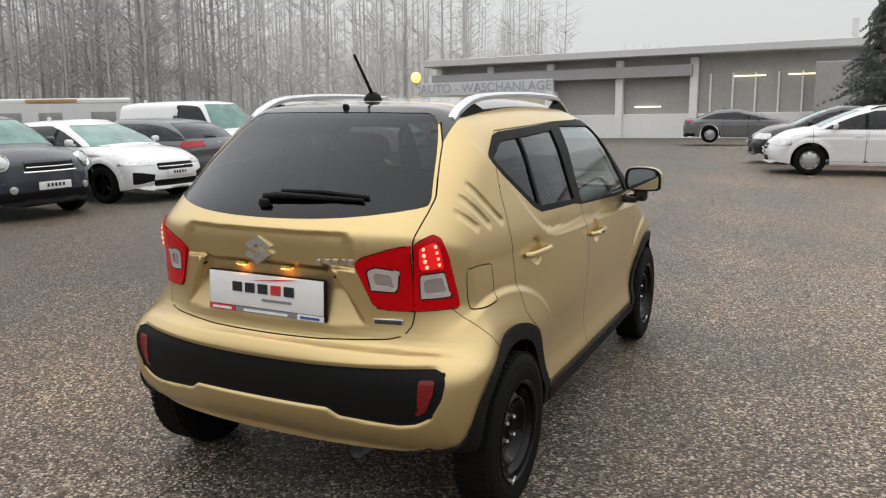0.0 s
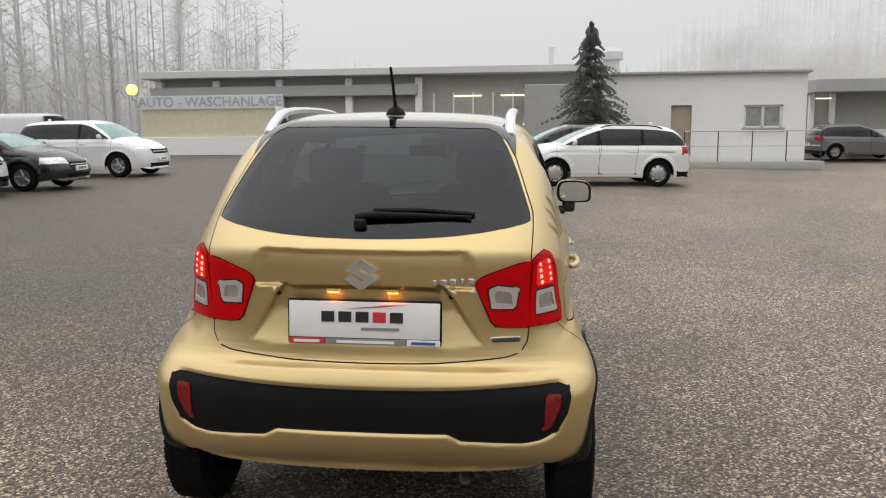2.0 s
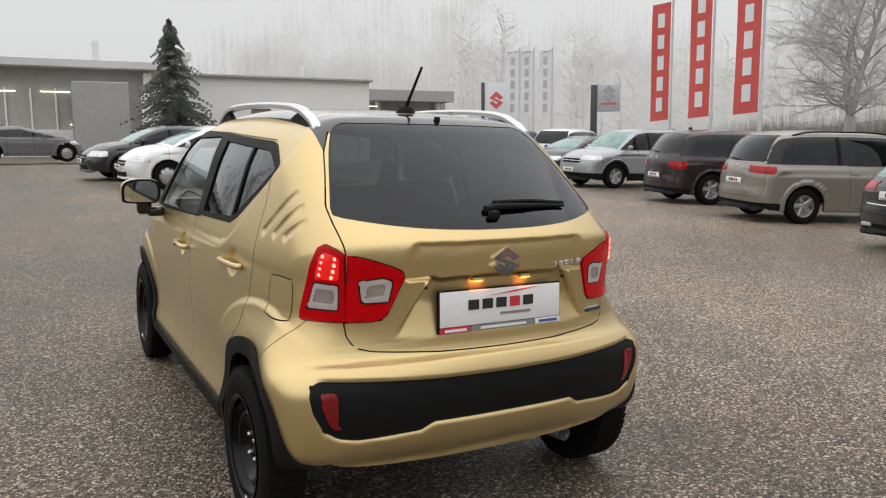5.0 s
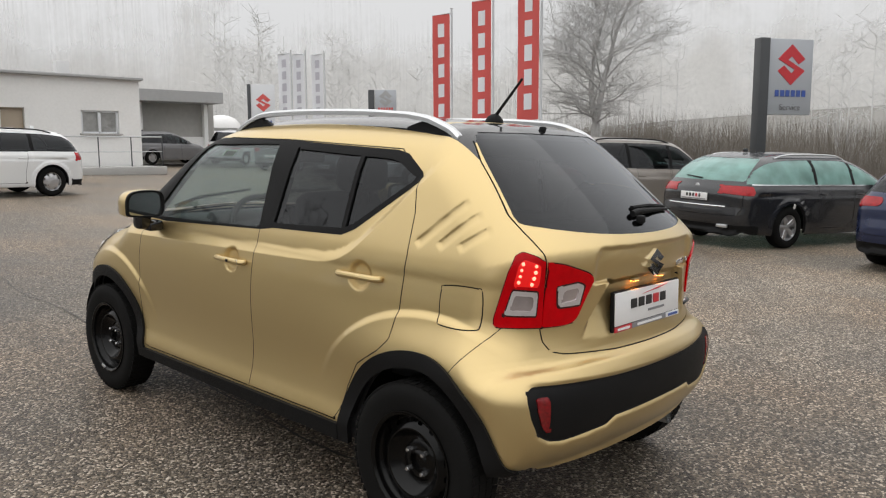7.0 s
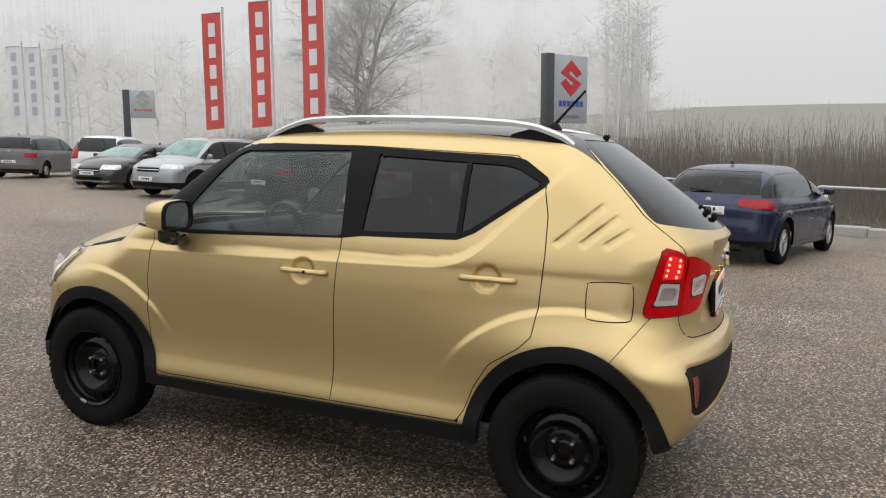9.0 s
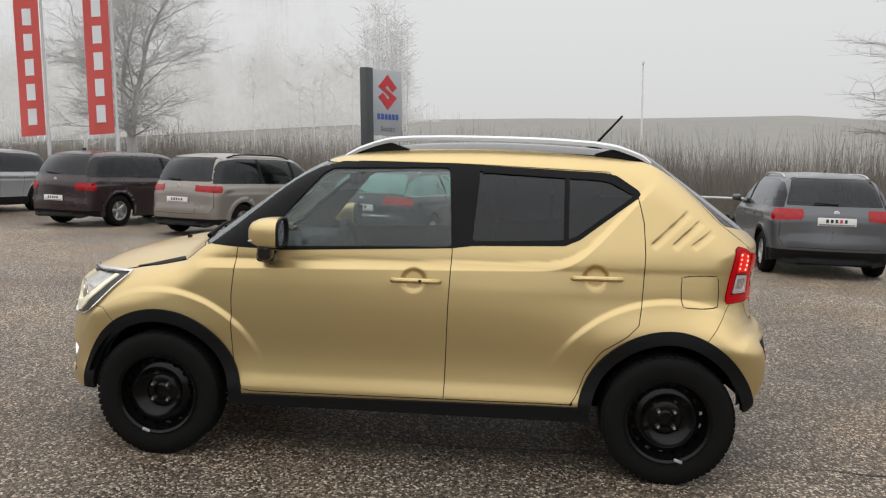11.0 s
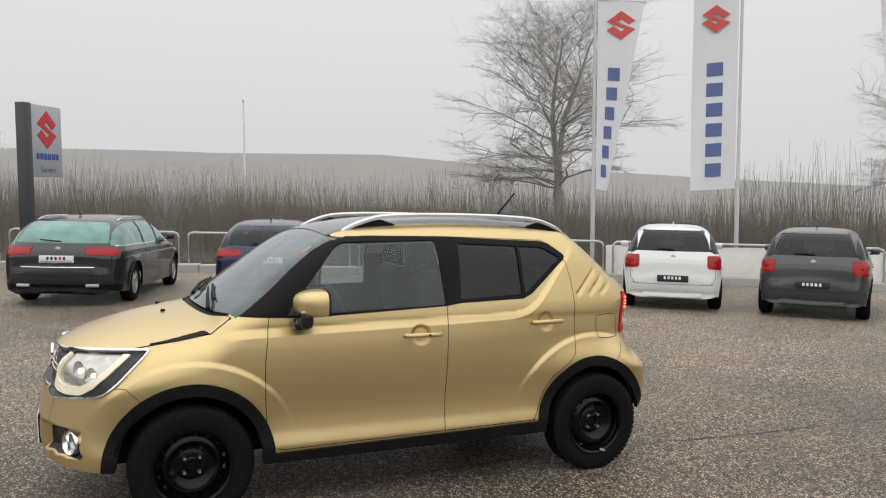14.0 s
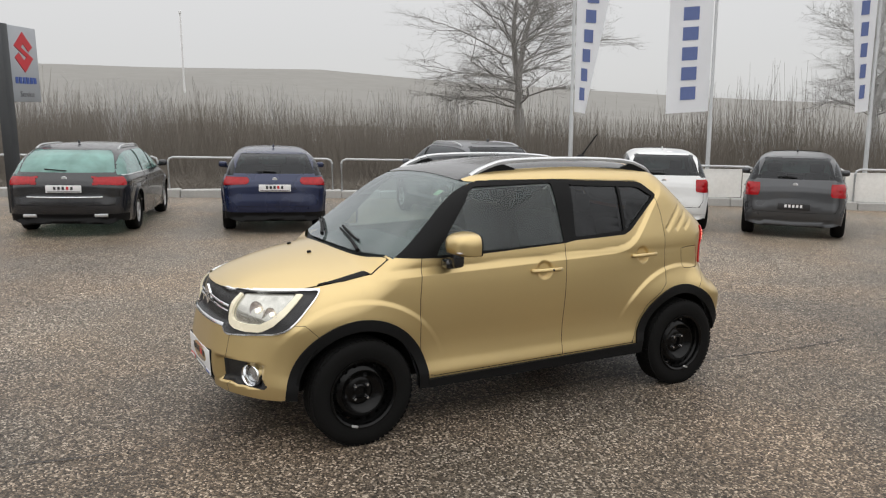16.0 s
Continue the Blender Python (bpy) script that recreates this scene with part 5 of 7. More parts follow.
def office():
    o = thing("office_building", "low white plastered office building with flat roof", "building")
    y0, z0 = 28.4, 0.3
    # walls with real openings for a window and a door
    def wall(x0, x1, za, zb):
        part("wall", rbox((x0 + x1) / 2, y0 + 0.15, (za + zb) / 2, x1 - x0, 0.3, zb - za, 0), M["white_wall"], o, smooth=False)
    wall(0.8, 3.50, z0, 3.98), wall(4.22, 6.01, z0, 3.98), wall(7.32, 8.1, z0, 3.98)
    wall(3.50, 4.22, 2.90, 3.98), wall(3.50, 4.22, z0, 1.1)
    wall(6.01, 7.32, 2.88, 3.98), wall(6.01, 7.32, z0, 2.08)
    part("wall", rbox(7.95, y0 + 5, 2.14, 0.3, 9.4, 3.68, 0), M["white_wall"], o, smooth=False)
    part("wall", rbox(0.95, y0 + 5, 2.14, 0.3, 9.4, 3.68, 0), M["white_wall"], o, smooth=False)
    part("roof", rbox(4.45, y0 + 4.8, 4.02, 7.5, 10.0, 0.10, 0.02, 1), M["far_grey"], o, smooth=False)
    part("back_wall", rbox(4.45, y0 + 1.6, 2.2, 6.6, 0.1, 3.4, 0), M["far_grey"], o, smooth=False)
    d = part("door", rbox(3.86, y0 + 0.17, 2.0, 0.70, 0.08, 1.79, 0.01), M["wood_door"], o, "weathered brown door")
    part("door_handle", rbox(4.1, y0 + 0.10, 1.95, 0.10, 0.05, 0.03, 0.01), M["galv"], d)
    w = part("window_frame", merge(rbox(6.05, y0 + 0.12, 2.48, 0.08, 0.10, 0.8, 0.01), rbox(7.28, y0 + 0.12, 2.48, 0.08, 0.10, 0.8, 0.01), rbox(6.66, y0 + 0.12, 2.48, 0.10, 0.10, 0.8, 0.01),
                                   rbox(6.66, y0 + 0.12, 2.85, 1.3, 0.10, 0.07, 0.01), rbox(6.66, y0 + 0.12, 2.11, 1.3, 0.10, 0.07, 0.01)), M["sign_white"], o)
    for x in (6.35, 6.97):
        part("pane", rbox(x, y0 + 0.14, 2.48, 0.55, 0.02, 0.7, 0), M["far_pane"], w, smooth=False)
    part("window_sill", rbox(6.66, y0 - 0.04, 2.06, 1.45, 0.14, 0.05, 0.01), M["concrete"], o)
    part("roof_vent", rbox(6.9, y0 + 4, 4.45, 0.45, 0.45, 0.9, 0.03), M["far_roof"], o)
    part("roof_vent", lathe([(0.28, 4.0), (0.28, 5.0), (0.42, 5.05), (0.42, 5.35), (0.2, 5.55), (0.001, 5.55)], 16, "z"), M["far_roof"], o).location = (1.9, y0 + 5, 0)
    r = thing("entrance_ramp", "concrete ramp with a thin steel handrail by the office", "ramp")
    part("slab", rbox(5.9, y0 - 0.9, 0.79, 4.6, 1.6, 0.30, 0.02), M["concrete"], r)
    for x in (3.7, 4.8, 5.9, 7.0, 8.1):
        part("post", tube([(x, y0 - 1.6, 0.93), (x, y0 - 1.6, 1.95)], 0.020), M["dark_post"], r)
    part("handrail", tube([(3.7, y0 - 1.6, 1.95), (8.1, y0 - 1.6, 1.95)], 0.022), M["galv"], r)
    part("handrail", tube([(3.7, y0 - 1.6, 1.45), (8.1, y0 - 1.6, 1.45)], 0.014), M["galv"], r)
    e = thing("entrance_hall", "glazed entrance hall with grey canopy in fog", "building")
    part("wall", rbox(13.5, 40, 2.6, 5.2, 5.0, 3.6, 0), M["far_glass"], e, smooth=False)
    part("canopy", rbox(13.4, 37.6, 4.05, 4.9, 3.2, 0.55, 0.02), M["far_grey"], e, smooth=False)
    part("base_wall", rbox(14.3, 37.4, 1.6, 2.7, 0.2, 1.1, 0.02), M["far_white"], e, smooth=False)
    for x in (11.2, 12.1, 15.5):
        part("column", rbox(x, 37.3, 2.7, 0.22, 0.25, 2.5, 0.02), M["far_white"], e, smooth=False)
    part("tube_lamp", rbox(11.7, 37.2, 3.55, 0.7, 0.06, 0.05, 0.01), M["tube_lit"], e)


office()


# ---- fence, signs, flags ----
FENCE = [(15.9, 12.2), (14.7, 6.2), (13.55, 3.0), (12.25, -0.8), (10.4, -4.6), (7.8, -8.8), (5.1, -12.2), (1.5, -16.2), (-6, -25)]


def fence():
    k = thing("kerb", "pale concrete kerb along the edge of the car park", "kerb", kind="structure")
    pts = along(FENCE, 1.0)
    for a, b in zip(pts, pts[1:]):
        yaw = math.degrees(math.atan2(b[1] - a[1], b[0] - a[0]))
        L = math.hypot(b[0] - a[0], b[1] - a[1])
        ob = part("kerb_stone", rbox(0, 0, 0.05, L - 0.012, 0.30, 0.30, 0.02, 1), M["concrete"], k)
        ob.matrix_world = pose((a[0] + b[0]) / 2, (a[1] + b[1]) / 2, terrain((a[0] + b[0]) / 2, (a[1] + b[1]) / 2), 0, 0, yaw)
    pts = along(FENCE, 2.15)
    for a, b in zip(pts, pts[1:]):
        r = thing("guard_rail", "galvanised steel tube guard rail with rounded ends", "railing", "guard rails along the kerb")
        za, zb = terrain(*a), terrain(*b)
        A, B = Vector((*a, za)), Vector((*b, zb))
        d = (B - A).normalized()
        A, B = A + d * 0.12, B - d * 0.12
        up = Vector((0, 0, 1))
        q = [A + up * 0.15, A + up * 0.88, A + up * 0.96 + d * 0.03, A + up * 1.0 + d * 0.12, B + up * 1.0 - d * 0.12, B + up * 0.96 - d * 0.03, B + up * 0.88, B + up * 0.15]
        part("rail_tube", tube(q, 0.028), M["galv"], r)


fence()


S_HALF = [(-0.5, 0.14), (0.0, 0.5), (0.5, 0.15), (0.27, 0.02), (0.0, 0.21), (-0.13, 0.12)]
S_MARK = S_HALF + [(-x, -z) for x, z in S_HALF]


def emblem(parent, m, s, material, tall=1.0):
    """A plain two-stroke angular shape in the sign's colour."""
    part("emblem", prism([(x * s, z * s * tall) for x, z in S_MARK], 0.012, m), material, parent, smooth=False)



def word_bars(parent, m, n, w, h, material, gap=0.3):
    """Plain bars in place of a brand's letters: n bars over a width w, h high."""
    p = w / n
    for i in range(n):
        x = -w / 2 + p * (i + 0.5)
        part("letter_bar", prism([(x - p * (1 - gap) / 2, -h / 2), (x + p * (1 - gap) / 2, -h / 2), (x + p * (1 - gap) / 2, h / 2), (x - p * (1 - gap) / 2, h / 2)], 0.01, m), material, parent, smooth=False)


def pylon(name, label, x, y, yaw, top, face, emb, bars, low_text=None, w=0.75, h=1.62, post=(0.30, 0.22)):
    s = thing(name, label, "sign")
    z = terrain(x, y)
    m = pose(x, y, 0, 0, 0, yaw)
    p = part("post", rbox(0, 0, (top + z) / 2 - 0.05, post[0], post[1], top - z + 0.1, 0.01), M["dark_post"], s)
    p.matrix_world = m
    f = part("sign_panel", rbox(post[0] / 2 + 0.03 + w / 2, 0, top - h / 2, w, 0.10, h, 0.02), face, s)
    f.matrix_world = m
    c = m @ pose(post[0] / 2 + 0.03 + w / 2, -0.062, top - h * 0.34)
    emblem(s, c, w * 0.62, emb, 1.25)
    word_bars(s, m @ pose(post[0] / 2 + 0.03 + w / 2, -0.062, top - h * 0.715), 6, w * 0.74, h * 0.085, bars)
    if low_text:
        cu = bpy.data.curves.new("lettering", "FONT")
        cu.body, cu.size, cu.extrude, cu.align_x, cu.align_y = low_text, 0.17, 0.004, "CENTER", "CENTER"
        t = new("lettering", cu)
        cu.materials.append(M["grey_ink"])
        t.parent = s
        t.matrix_world = m @ pose(post[0] / 2 + 0.03 + w / 2, -0.062, top - h * 0.90, 90)
    return s


pylon("service_sign", "grey pylon sign with red emblem and blue lettering bars", 10.96, 7.06, -30, 3.63, M["sign_silver"], M["red_ink"], M["blue_ink"], "Service", 1.02, 1.48, (0.22, 0.20))
pylon("dealer_sign", "grey pylon sign with pale panel in fog", 18.2, 27.4, -48, 4.1, M["sign_silver"], M["far_grey"], M["flag_red"], None, 0.95, 1.15, (0.26, 0.22))
pylon("far_dealer_sign", "white pylon sign with red emblem in fog", 21.2, 42.3, -35, 5.4, M["sign_white"], M["flag_red"], M["flag_blue"], None, 1.4, 3.2, (0.2, 0.2))


def banner(label, x, y, yaw, z0, z1, w, cloth, ink, n, emb=None, pole_top=None, lean=0.0, side=1):
    """A tall flag on a pole: cloth hung from a top arm, with bars for its letters."""
    f = thing("flag", label, "flag", "flags on poles")
    zt = pole_top or z1 + 0.15
    m = pose(x, y, 0, 0, 0, yaw)
    part("pole", lathe([(0.055, terrain(x, y)), (0.055, terrain(x, y) + 2.2), (0.04, terrain(x, y) + 2.25), (0.035, zt), (0.05, zt + 0.02), (0.001, zt + 0.07)], 12, "z"), M["galv"], f).location = (x, y, 0)
    V, F = [], []
    nu, nv = 8, 30
    for k in range(2):
        for j in range(nv + 1):
            for i in range(nu + 1):
                u, v = i / nu, j / nv
                wv = 0.05 * u * math.sin(4 * u + 5 * v + x) * (1 - 0.3 * v)
                V.append(tuple(m @ Vector((side * (0.07 + u * w * (1 - lean * (1 - v))), wv + 0.006 * k, z0 + (z1 - z0) * v - 0.06 * u))))
    n1 = (nu + 1) * (nv + 1)
    for j in range(nv):
        for i in range(nu):
            a = j * (nu + 1) + i
            F += [(a, a + 1, a + nu + 2, a + nu + 1), (n1 + a, n1 + a + nu + 1, n1 + a + nu + 2, n1 + a + 1)]
    c = part("cloth", (V, F), cloth, f)
    part("top_arm", tube([m @ Vector((0, 0, z1 + 0.02)), m @ Vector((side * (w + 0.08), 0, z1 - 0.05))], 0.018), M["galv"], f)
    hgt = (z1 - z0) * (0.62 if emb else 0.9)
    for i in range(n):
        zc = z0 + (z1 - z0) * 0.05 + hgt * (i + 0.5) / n
        v = (zc - z0) / (z1 - z0)
        for sgn, off in ((-1, -0.012), (1, 0.02)):
            bv, bf = [], []
            hb = hgt / n * 0.33
            for za, zb, ua, ub in ((-hb, hb, 0.32, 0.68),):
                o = len(bv)
                for q in range(5):
                    u = ua + (ub - ua) * q / 4
                    wv = 0.05 * u * math.sin(4 * u + 5 * v + x) * (1 - 0.3 * v) + off
                    for dz in (za, zb):
                        bv.append(tuple(m @ Vector((side * (0.07 + u * w * (1 - lean * (1 - v))), wv, zc + dz - 0.06 * u))))
                bf += [(o + 2 * q, o + 2 * q + 2, o + 2 * q + 3, o + 2 * q + 1) for q in range(4)]
            part("letter_bar", (bv, bf), ink, c, smooth=False)
    if emb:
        for off in (-0.035, 0.03):
            emblem(c, m @ pose(side * (0.07 + w * 0.5), off, z1 - 0.62), w * 0.62, emb)
    return f


for x, y in ((15.65, 20.0), (14.7, 17.25), (13.75, 14.6)):
    banner("red flag with white lettering bars on a grey pole", x, y, -60, 2.35, 6.2, 0.62, M["flag_red"], M["flag_white"], 5, side=-1)
for x, y in ((18.7, 34.2), (19.3, 33.8), (20.1, 33.3)):
    banner("white flag with lettering bars on a pole in fog", x, y, -35, 3.0, 6.3, 0.58, M["flag_white"], M["flag_mist"], 5, side=-1)
banner("white flag with red emblem and blue bars on a pole", 10.12, -5.85, -118, 1.9, 6.6, 1.15, M["flag_white"], M["flag_blue"], 6, M["flag_red"], lean=0.75)
banner("white flag with red emblem and blue bars on a pole", 8.0, -8.6, -122, 1.9, 6.6, 1.05, M["flag_white"], M["flag_blue"], 6, M["flag_red"], side=-1)
banner("white flag with red emblem and blue bars on a pole", 6.05, -12.05, -128, 1.9, 6.8, 0.75, M["flag_white"], M["flag_blue"], 6, M["flag_red"], side=-1, lean=0.6)


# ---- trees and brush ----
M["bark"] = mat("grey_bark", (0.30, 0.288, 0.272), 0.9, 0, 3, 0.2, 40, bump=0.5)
# paler copy for trees farther off: haze put into the bark colour
M["bark_far"] = mat("hazed_grey_bark", (0.42, 0.415, 0.405), 0.95, 0, 1, 0.15, 10)
M["brush"] = mat("brown_winter_brush", (0.170, 0.150, 0.126), 0.95, 0, 0.4, 0.2, 5)
M["needle"] = mat("grey_green_fir_needles", (0.19, 0.205, 0.19), 0.8, 0, 2, 0.3, 20)


def limb(V, F, a, b, ra, rb, n=4):
    v, f = tube([a, b], [ra, rb], n, False)
    o = len(V)
    V += v
    F += [tuple(i + o for i in q) for q in f]


def grow(rnd, V, F, p, d, length, r, depth, droop=0.0):
    """Bare branching limb, recursive."""
    segs = 4 if depth > 1 else 3
    for s in range(segs):
        q = p + d * (length / segs)
        limb(V, F, p, q, r * (1 - 0.5 * s / segs), r * (1 - 0.5 * (s + 1) / segs), 5 if depth > 3 else 3)
        p = q
        d = (d + Vector((rnd.uniform(-1, 1), rnd.uniform(-1, 1), rnd.uniform(-0.7, 0.7) - droop * (4 - depth))) * 0.24).normalized()
        if depth > 0:
            for _ in range(1 if s < segs - 1 else 2):
                a = rnd.uniform(0, 6.28)
                e = (d * rnd.uniform(0.6, 1.0) + Vector((math.cos(a), math.sin(a), rnd.uniform(-0.25, 0.4))) * rnd.uniform(0.6, 0.9)).normalized()
                grow(rnd, V, F, p, e, length * rnd.uniform(0.5, 0.72), r * 0.5, depth - 1, droop)


def bare_tree(x, y, h, r, seed, label, depth=4, material="bark", droop=0.03, trunk=0.24):
    rnd = random.Random(seed)
    t = thing("bare_tree", label, "tree")
    z = terrain(x, y) - 0.1
    top = Vector((x + 0.2, y + 0.1, z + h * trunk))
    part("trunk", tube([(x, y, z), (x + 0.05, y, z + h * trunk * 0.5), tuple(top)], [r * 1.25, r, r * 0.85], 10), M[material], t)
    V, F = [], []
    # two leaders carry side limbs from the fork up to the top
    for k in range(2):
        p, d, n = top.copy(), Vector((0.16 * (1 - 2 * k), 0.10 * (2 * k - 1), 1)).normalized(), 9
        for i in range(n):
            q = p + d * (h * (0.62 - 0.08 * k) / n)
            r0, r1 = (r * 0.66 * (1 - 0.82 * u / n) for u in (i, i + 1))
            limb(V, F, p, q, r0, r1, 7)
            for _ in range(3 if i < n - 1 else 4):
                a = rnd.uniform(0, 6.283)
                rise = rnd.uniform(0.1, 0.5) if i < 2 else rnd.uniform(0.4, 1.1)
                e = Vector((math.cos(a), math.sin(a), rise)).normalized()
                grow(rnd, V, F, p.lerp(q, rnd.random()), e, h * min(0.165 + 0.025 * i, 0.27 - 0.014 * i) * rnd.uniform(0.75, 1.15), r0 * 0.30, depth, droop)
            p = q
            d = (d + Vector((rnd.uniform(-1, 1), rnd.uniform(-1, 1), 0)) * 0.14).normalized()
    part("crown", (V, F), M[material], t)
    return t


bare_tree(26.0, -14.6, 13.5, 0.30, 3, "large bare deciduous tree with fine twigs", 4, "bark", 0.02)
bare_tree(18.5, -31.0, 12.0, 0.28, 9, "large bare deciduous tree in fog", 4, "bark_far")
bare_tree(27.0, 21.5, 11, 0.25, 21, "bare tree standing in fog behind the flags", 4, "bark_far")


def fir(x, y, h):
    rnd = random.Random(5)
    t = thing("fir_tree", "dark green fir tree with layered drooping branches", "tree")
    z = terrain(x, y)
    part("trunk", tube([(x, y, z), (x, y, z + h)], [0.14, 0.015], 8), M["bark"], t)
    V, F = [], []
    lv = 26
    for k in range(lv):
        f = k / lv
        zz = z + 0.7 + (h - 0.75) * f
        R = (1 - f) ** 0.95 * 2.0 * (0.86 + 0.14 * math.sin(k * 2.1)) + 0.05
        for i in range(int(13 - 6 * f)):
            a = rnd.uniform(0, 6.283)
            R2 = R * rnd.uniform(0.7, 1.12)
            d = Vector((math.cos(a), math.sin(a), 0))
            s = Vector((-d.y, d.x, 0))
            p0 = Vector((x, y, zz + rnd.uniform(-0.05, 0.1)))
            for j in range(9):
                u = (j + 0.6) / 9
                c = p0 + d * R2 * u + Vector((0, 0, 0.10 * math.sin(u * 3.1) - 0.28 * u * u * (1.3 - f)))
                for sg in (-1, 1):
                    L = 0.29 * (1.15 - u * 0.7) * rnd.uniform(0.7, 1.2) * (0.22 + 0.78 * (1 - f))
                    e = c + (d * 0.55 + s * sg * 0.85).normalized() * L + Vector((0, 0, rnd.uniform(-0.08, 0.0)))
                    o = len(V)
                    w = d * 0.035 + Vector((0, 0, 0.02))
                    V += [tuple(c - w), tuple(c + w), tuple(e + w * 0.5), tuple(e - w * 0.4 - Vector((0, 0, 0.03)))]
                    F.append((o, o + 1, o + 2, o + 3))
    part("crown", (V, F), M["needle"], t)


fir(0.55, 26.6, 4.85)


def wood(label, material, seed, count, near, far, tall, a0=96, a1=170, thick=1.0):
    """A belt of bare trunks and twigs, angles in degrees round the car park."""
    rnd = random.Random(seed)
    V, F = [], []
    for i in range(count):
        a = radians(rnd.uniform(a0, a1))
        d = rnd.uniform(near, far)
        x, y = d * math.cos(a) - 4, d * math.sin(a) * 0.9 + 6
        if 40 < y < 60 and x > -26:
            continue
        z, h = terrain(x, y), rnd.uniform(*tall)
        lx = rnd.uniform(-0.5, 0.5)
        limb(V, F, (x, y, z), (x + lx, y, z + h), rnd.uniform(0.06, 0.17) * thick, 0.025 * thick, 4)
        for k in range(30):
            t = rnd.uniform(0.18, 1.0)
            b = rnd.uniform(0, 6.28)
            L = rnd.uniform(0.9, 2.8) * (1.2 - t * 0.6)
            p = Vector((x + lx * t, y, z + h * t))
            q = p + Vector((math.cos(b) * L, math.sin(b) * L, L * rnd.uniform(0.2, 0.8)))
            limb(V, F, p, q, 0.03 * thick, 0.012 * thick, 3)
            for _ in range(3):
                s = p + (q - p) * rnd.uniform(0.3, 1.0)
                limb(V, F, s, s + Vector((rnd.uniform(-1, 1), rnd.uniform(-1, 1), rnd.uniform(-0.2, 0.9))) * 0.9, 0.018, 0.008, 3)
    tagged(part("bare_woods", (V, F), M[material], None, label, smooth=False), category="trees", kind="stuff")


# bark gets paler from belt to belt; the fog is in these base colours
M["wood_near"] = mat("near_hazed_bark", (0.43, 0.423, 0.412), 0.95, 0, 0.3, 0.35, 10)
M["wood_mid"] = mat("mid_hazed_bark", (0.56, 0.555, 0.55), 0.95, 0, 0.3, 0.15, 10)
M["ridge_bark"] = mat("ridge_hazed_bark", (0.64, 0.637, 0.63), 0.95, 0, 0.3, 0.1, 10)
M["poplar_mist"] = mat("deep_hazed_grey", (0.68, 0.678, 0.675), 0.95, 0, 0.3, 0.1, 10)
M["wood_far"] = mat("far_hazed_bark", (0.64, 0.638, 0.634), 0.95, 0, 0.3, 0.1, 10)
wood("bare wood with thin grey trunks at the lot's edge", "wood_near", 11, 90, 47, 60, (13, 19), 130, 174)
# out of view; added to darken what the car's rear and windows mirror
wood("unseen bare wood reflected in the gold car", "wood_near", 18, 110, 47, 70, (13, 19), 204, 262)
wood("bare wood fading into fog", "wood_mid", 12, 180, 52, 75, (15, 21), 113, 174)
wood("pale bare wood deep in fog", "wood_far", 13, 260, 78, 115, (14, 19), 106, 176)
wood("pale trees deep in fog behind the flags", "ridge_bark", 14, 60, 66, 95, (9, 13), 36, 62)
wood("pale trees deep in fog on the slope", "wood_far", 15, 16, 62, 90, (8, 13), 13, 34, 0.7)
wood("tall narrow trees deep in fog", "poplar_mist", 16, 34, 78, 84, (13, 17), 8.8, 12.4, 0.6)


def wood_wall(label, az0, az1, dist, base, rag, grey):
    """A ragged curtain of wood far behind the rest; fog is put into its grey and its fading top."""
    rnd = random.Random(int(az0 * 7))
    V, F = [], []
    n = int((az1 - az0) * 10)
    for i in range(n + 1):
        a = radians(az0 + (az1 - az0) * i / n)
        e = min(min(i, n - i) / n * 3.2, 1)
        h = base * (0.12 + 0.88 * e * e * (3 - 2 * e)) + rag * (noise.noise((i * 0.035, az0, 0)) + 0.6 * noise.noise((i * 0.3, az0, 2)) + 0.5 * rnd.uniform(-1, 1))
        x, y = dist * math.cos(a) - 4, dist * math.sin(a) + 6
        V += [(x, y, -3), (x, y, max(h, 2))]
    F = [(2 * i, 2 * i + 2, 2 * i + 3, 2 * i + 1) for i in range(n)]
    count = n
    m = mat("haze_painted_wood", (grey, grey * 0.99, grey * 0.97), 1.0, 0, 0.12, 0.10, 1.5, spec=0.0)
    # alpha drops towards the top, standing in for fog over the tree tops
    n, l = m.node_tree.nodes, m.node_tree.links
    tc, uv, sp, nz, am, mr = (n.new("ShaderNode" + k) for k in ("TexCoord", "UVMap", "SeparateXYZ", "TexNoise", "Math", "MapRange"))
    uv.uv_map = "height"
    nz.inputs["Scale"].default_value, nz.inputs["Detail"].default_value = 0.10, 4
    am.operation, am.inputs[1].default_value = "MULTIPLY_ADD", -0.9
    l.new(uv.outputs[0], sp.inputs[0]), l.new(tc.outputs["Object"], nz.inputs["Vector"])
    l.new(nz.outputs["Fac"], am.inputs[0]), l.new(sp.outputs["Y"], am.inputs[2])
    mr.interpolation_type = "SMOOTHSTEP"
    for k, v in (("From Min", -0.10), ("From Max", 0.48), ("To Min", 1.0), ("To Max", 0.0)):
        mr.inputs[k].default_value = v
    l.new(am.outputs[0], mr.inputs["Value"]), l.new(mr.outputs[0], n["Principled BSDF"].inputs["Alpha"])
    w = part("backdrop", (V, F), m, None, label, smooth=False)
    layer = w.data.uv_layers.new(name="height")
    for loop in w.data.loops:
        k = loop.vertex_index
        layer.data[loop.index].uv = (k // 2 / count, k % 2)
    tagged(w, category="woods", kind="structure")


# lighter greys for farther curtains: haze painted as colour
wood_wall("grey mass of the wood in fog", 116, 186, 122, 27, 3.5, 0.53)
# out of view too, backing the unseen wood in the car's reflections
wood_wall("unseen dim mass of wood reflected in the gold car", 196, 276, 122, 27, 3.5, 0.45)
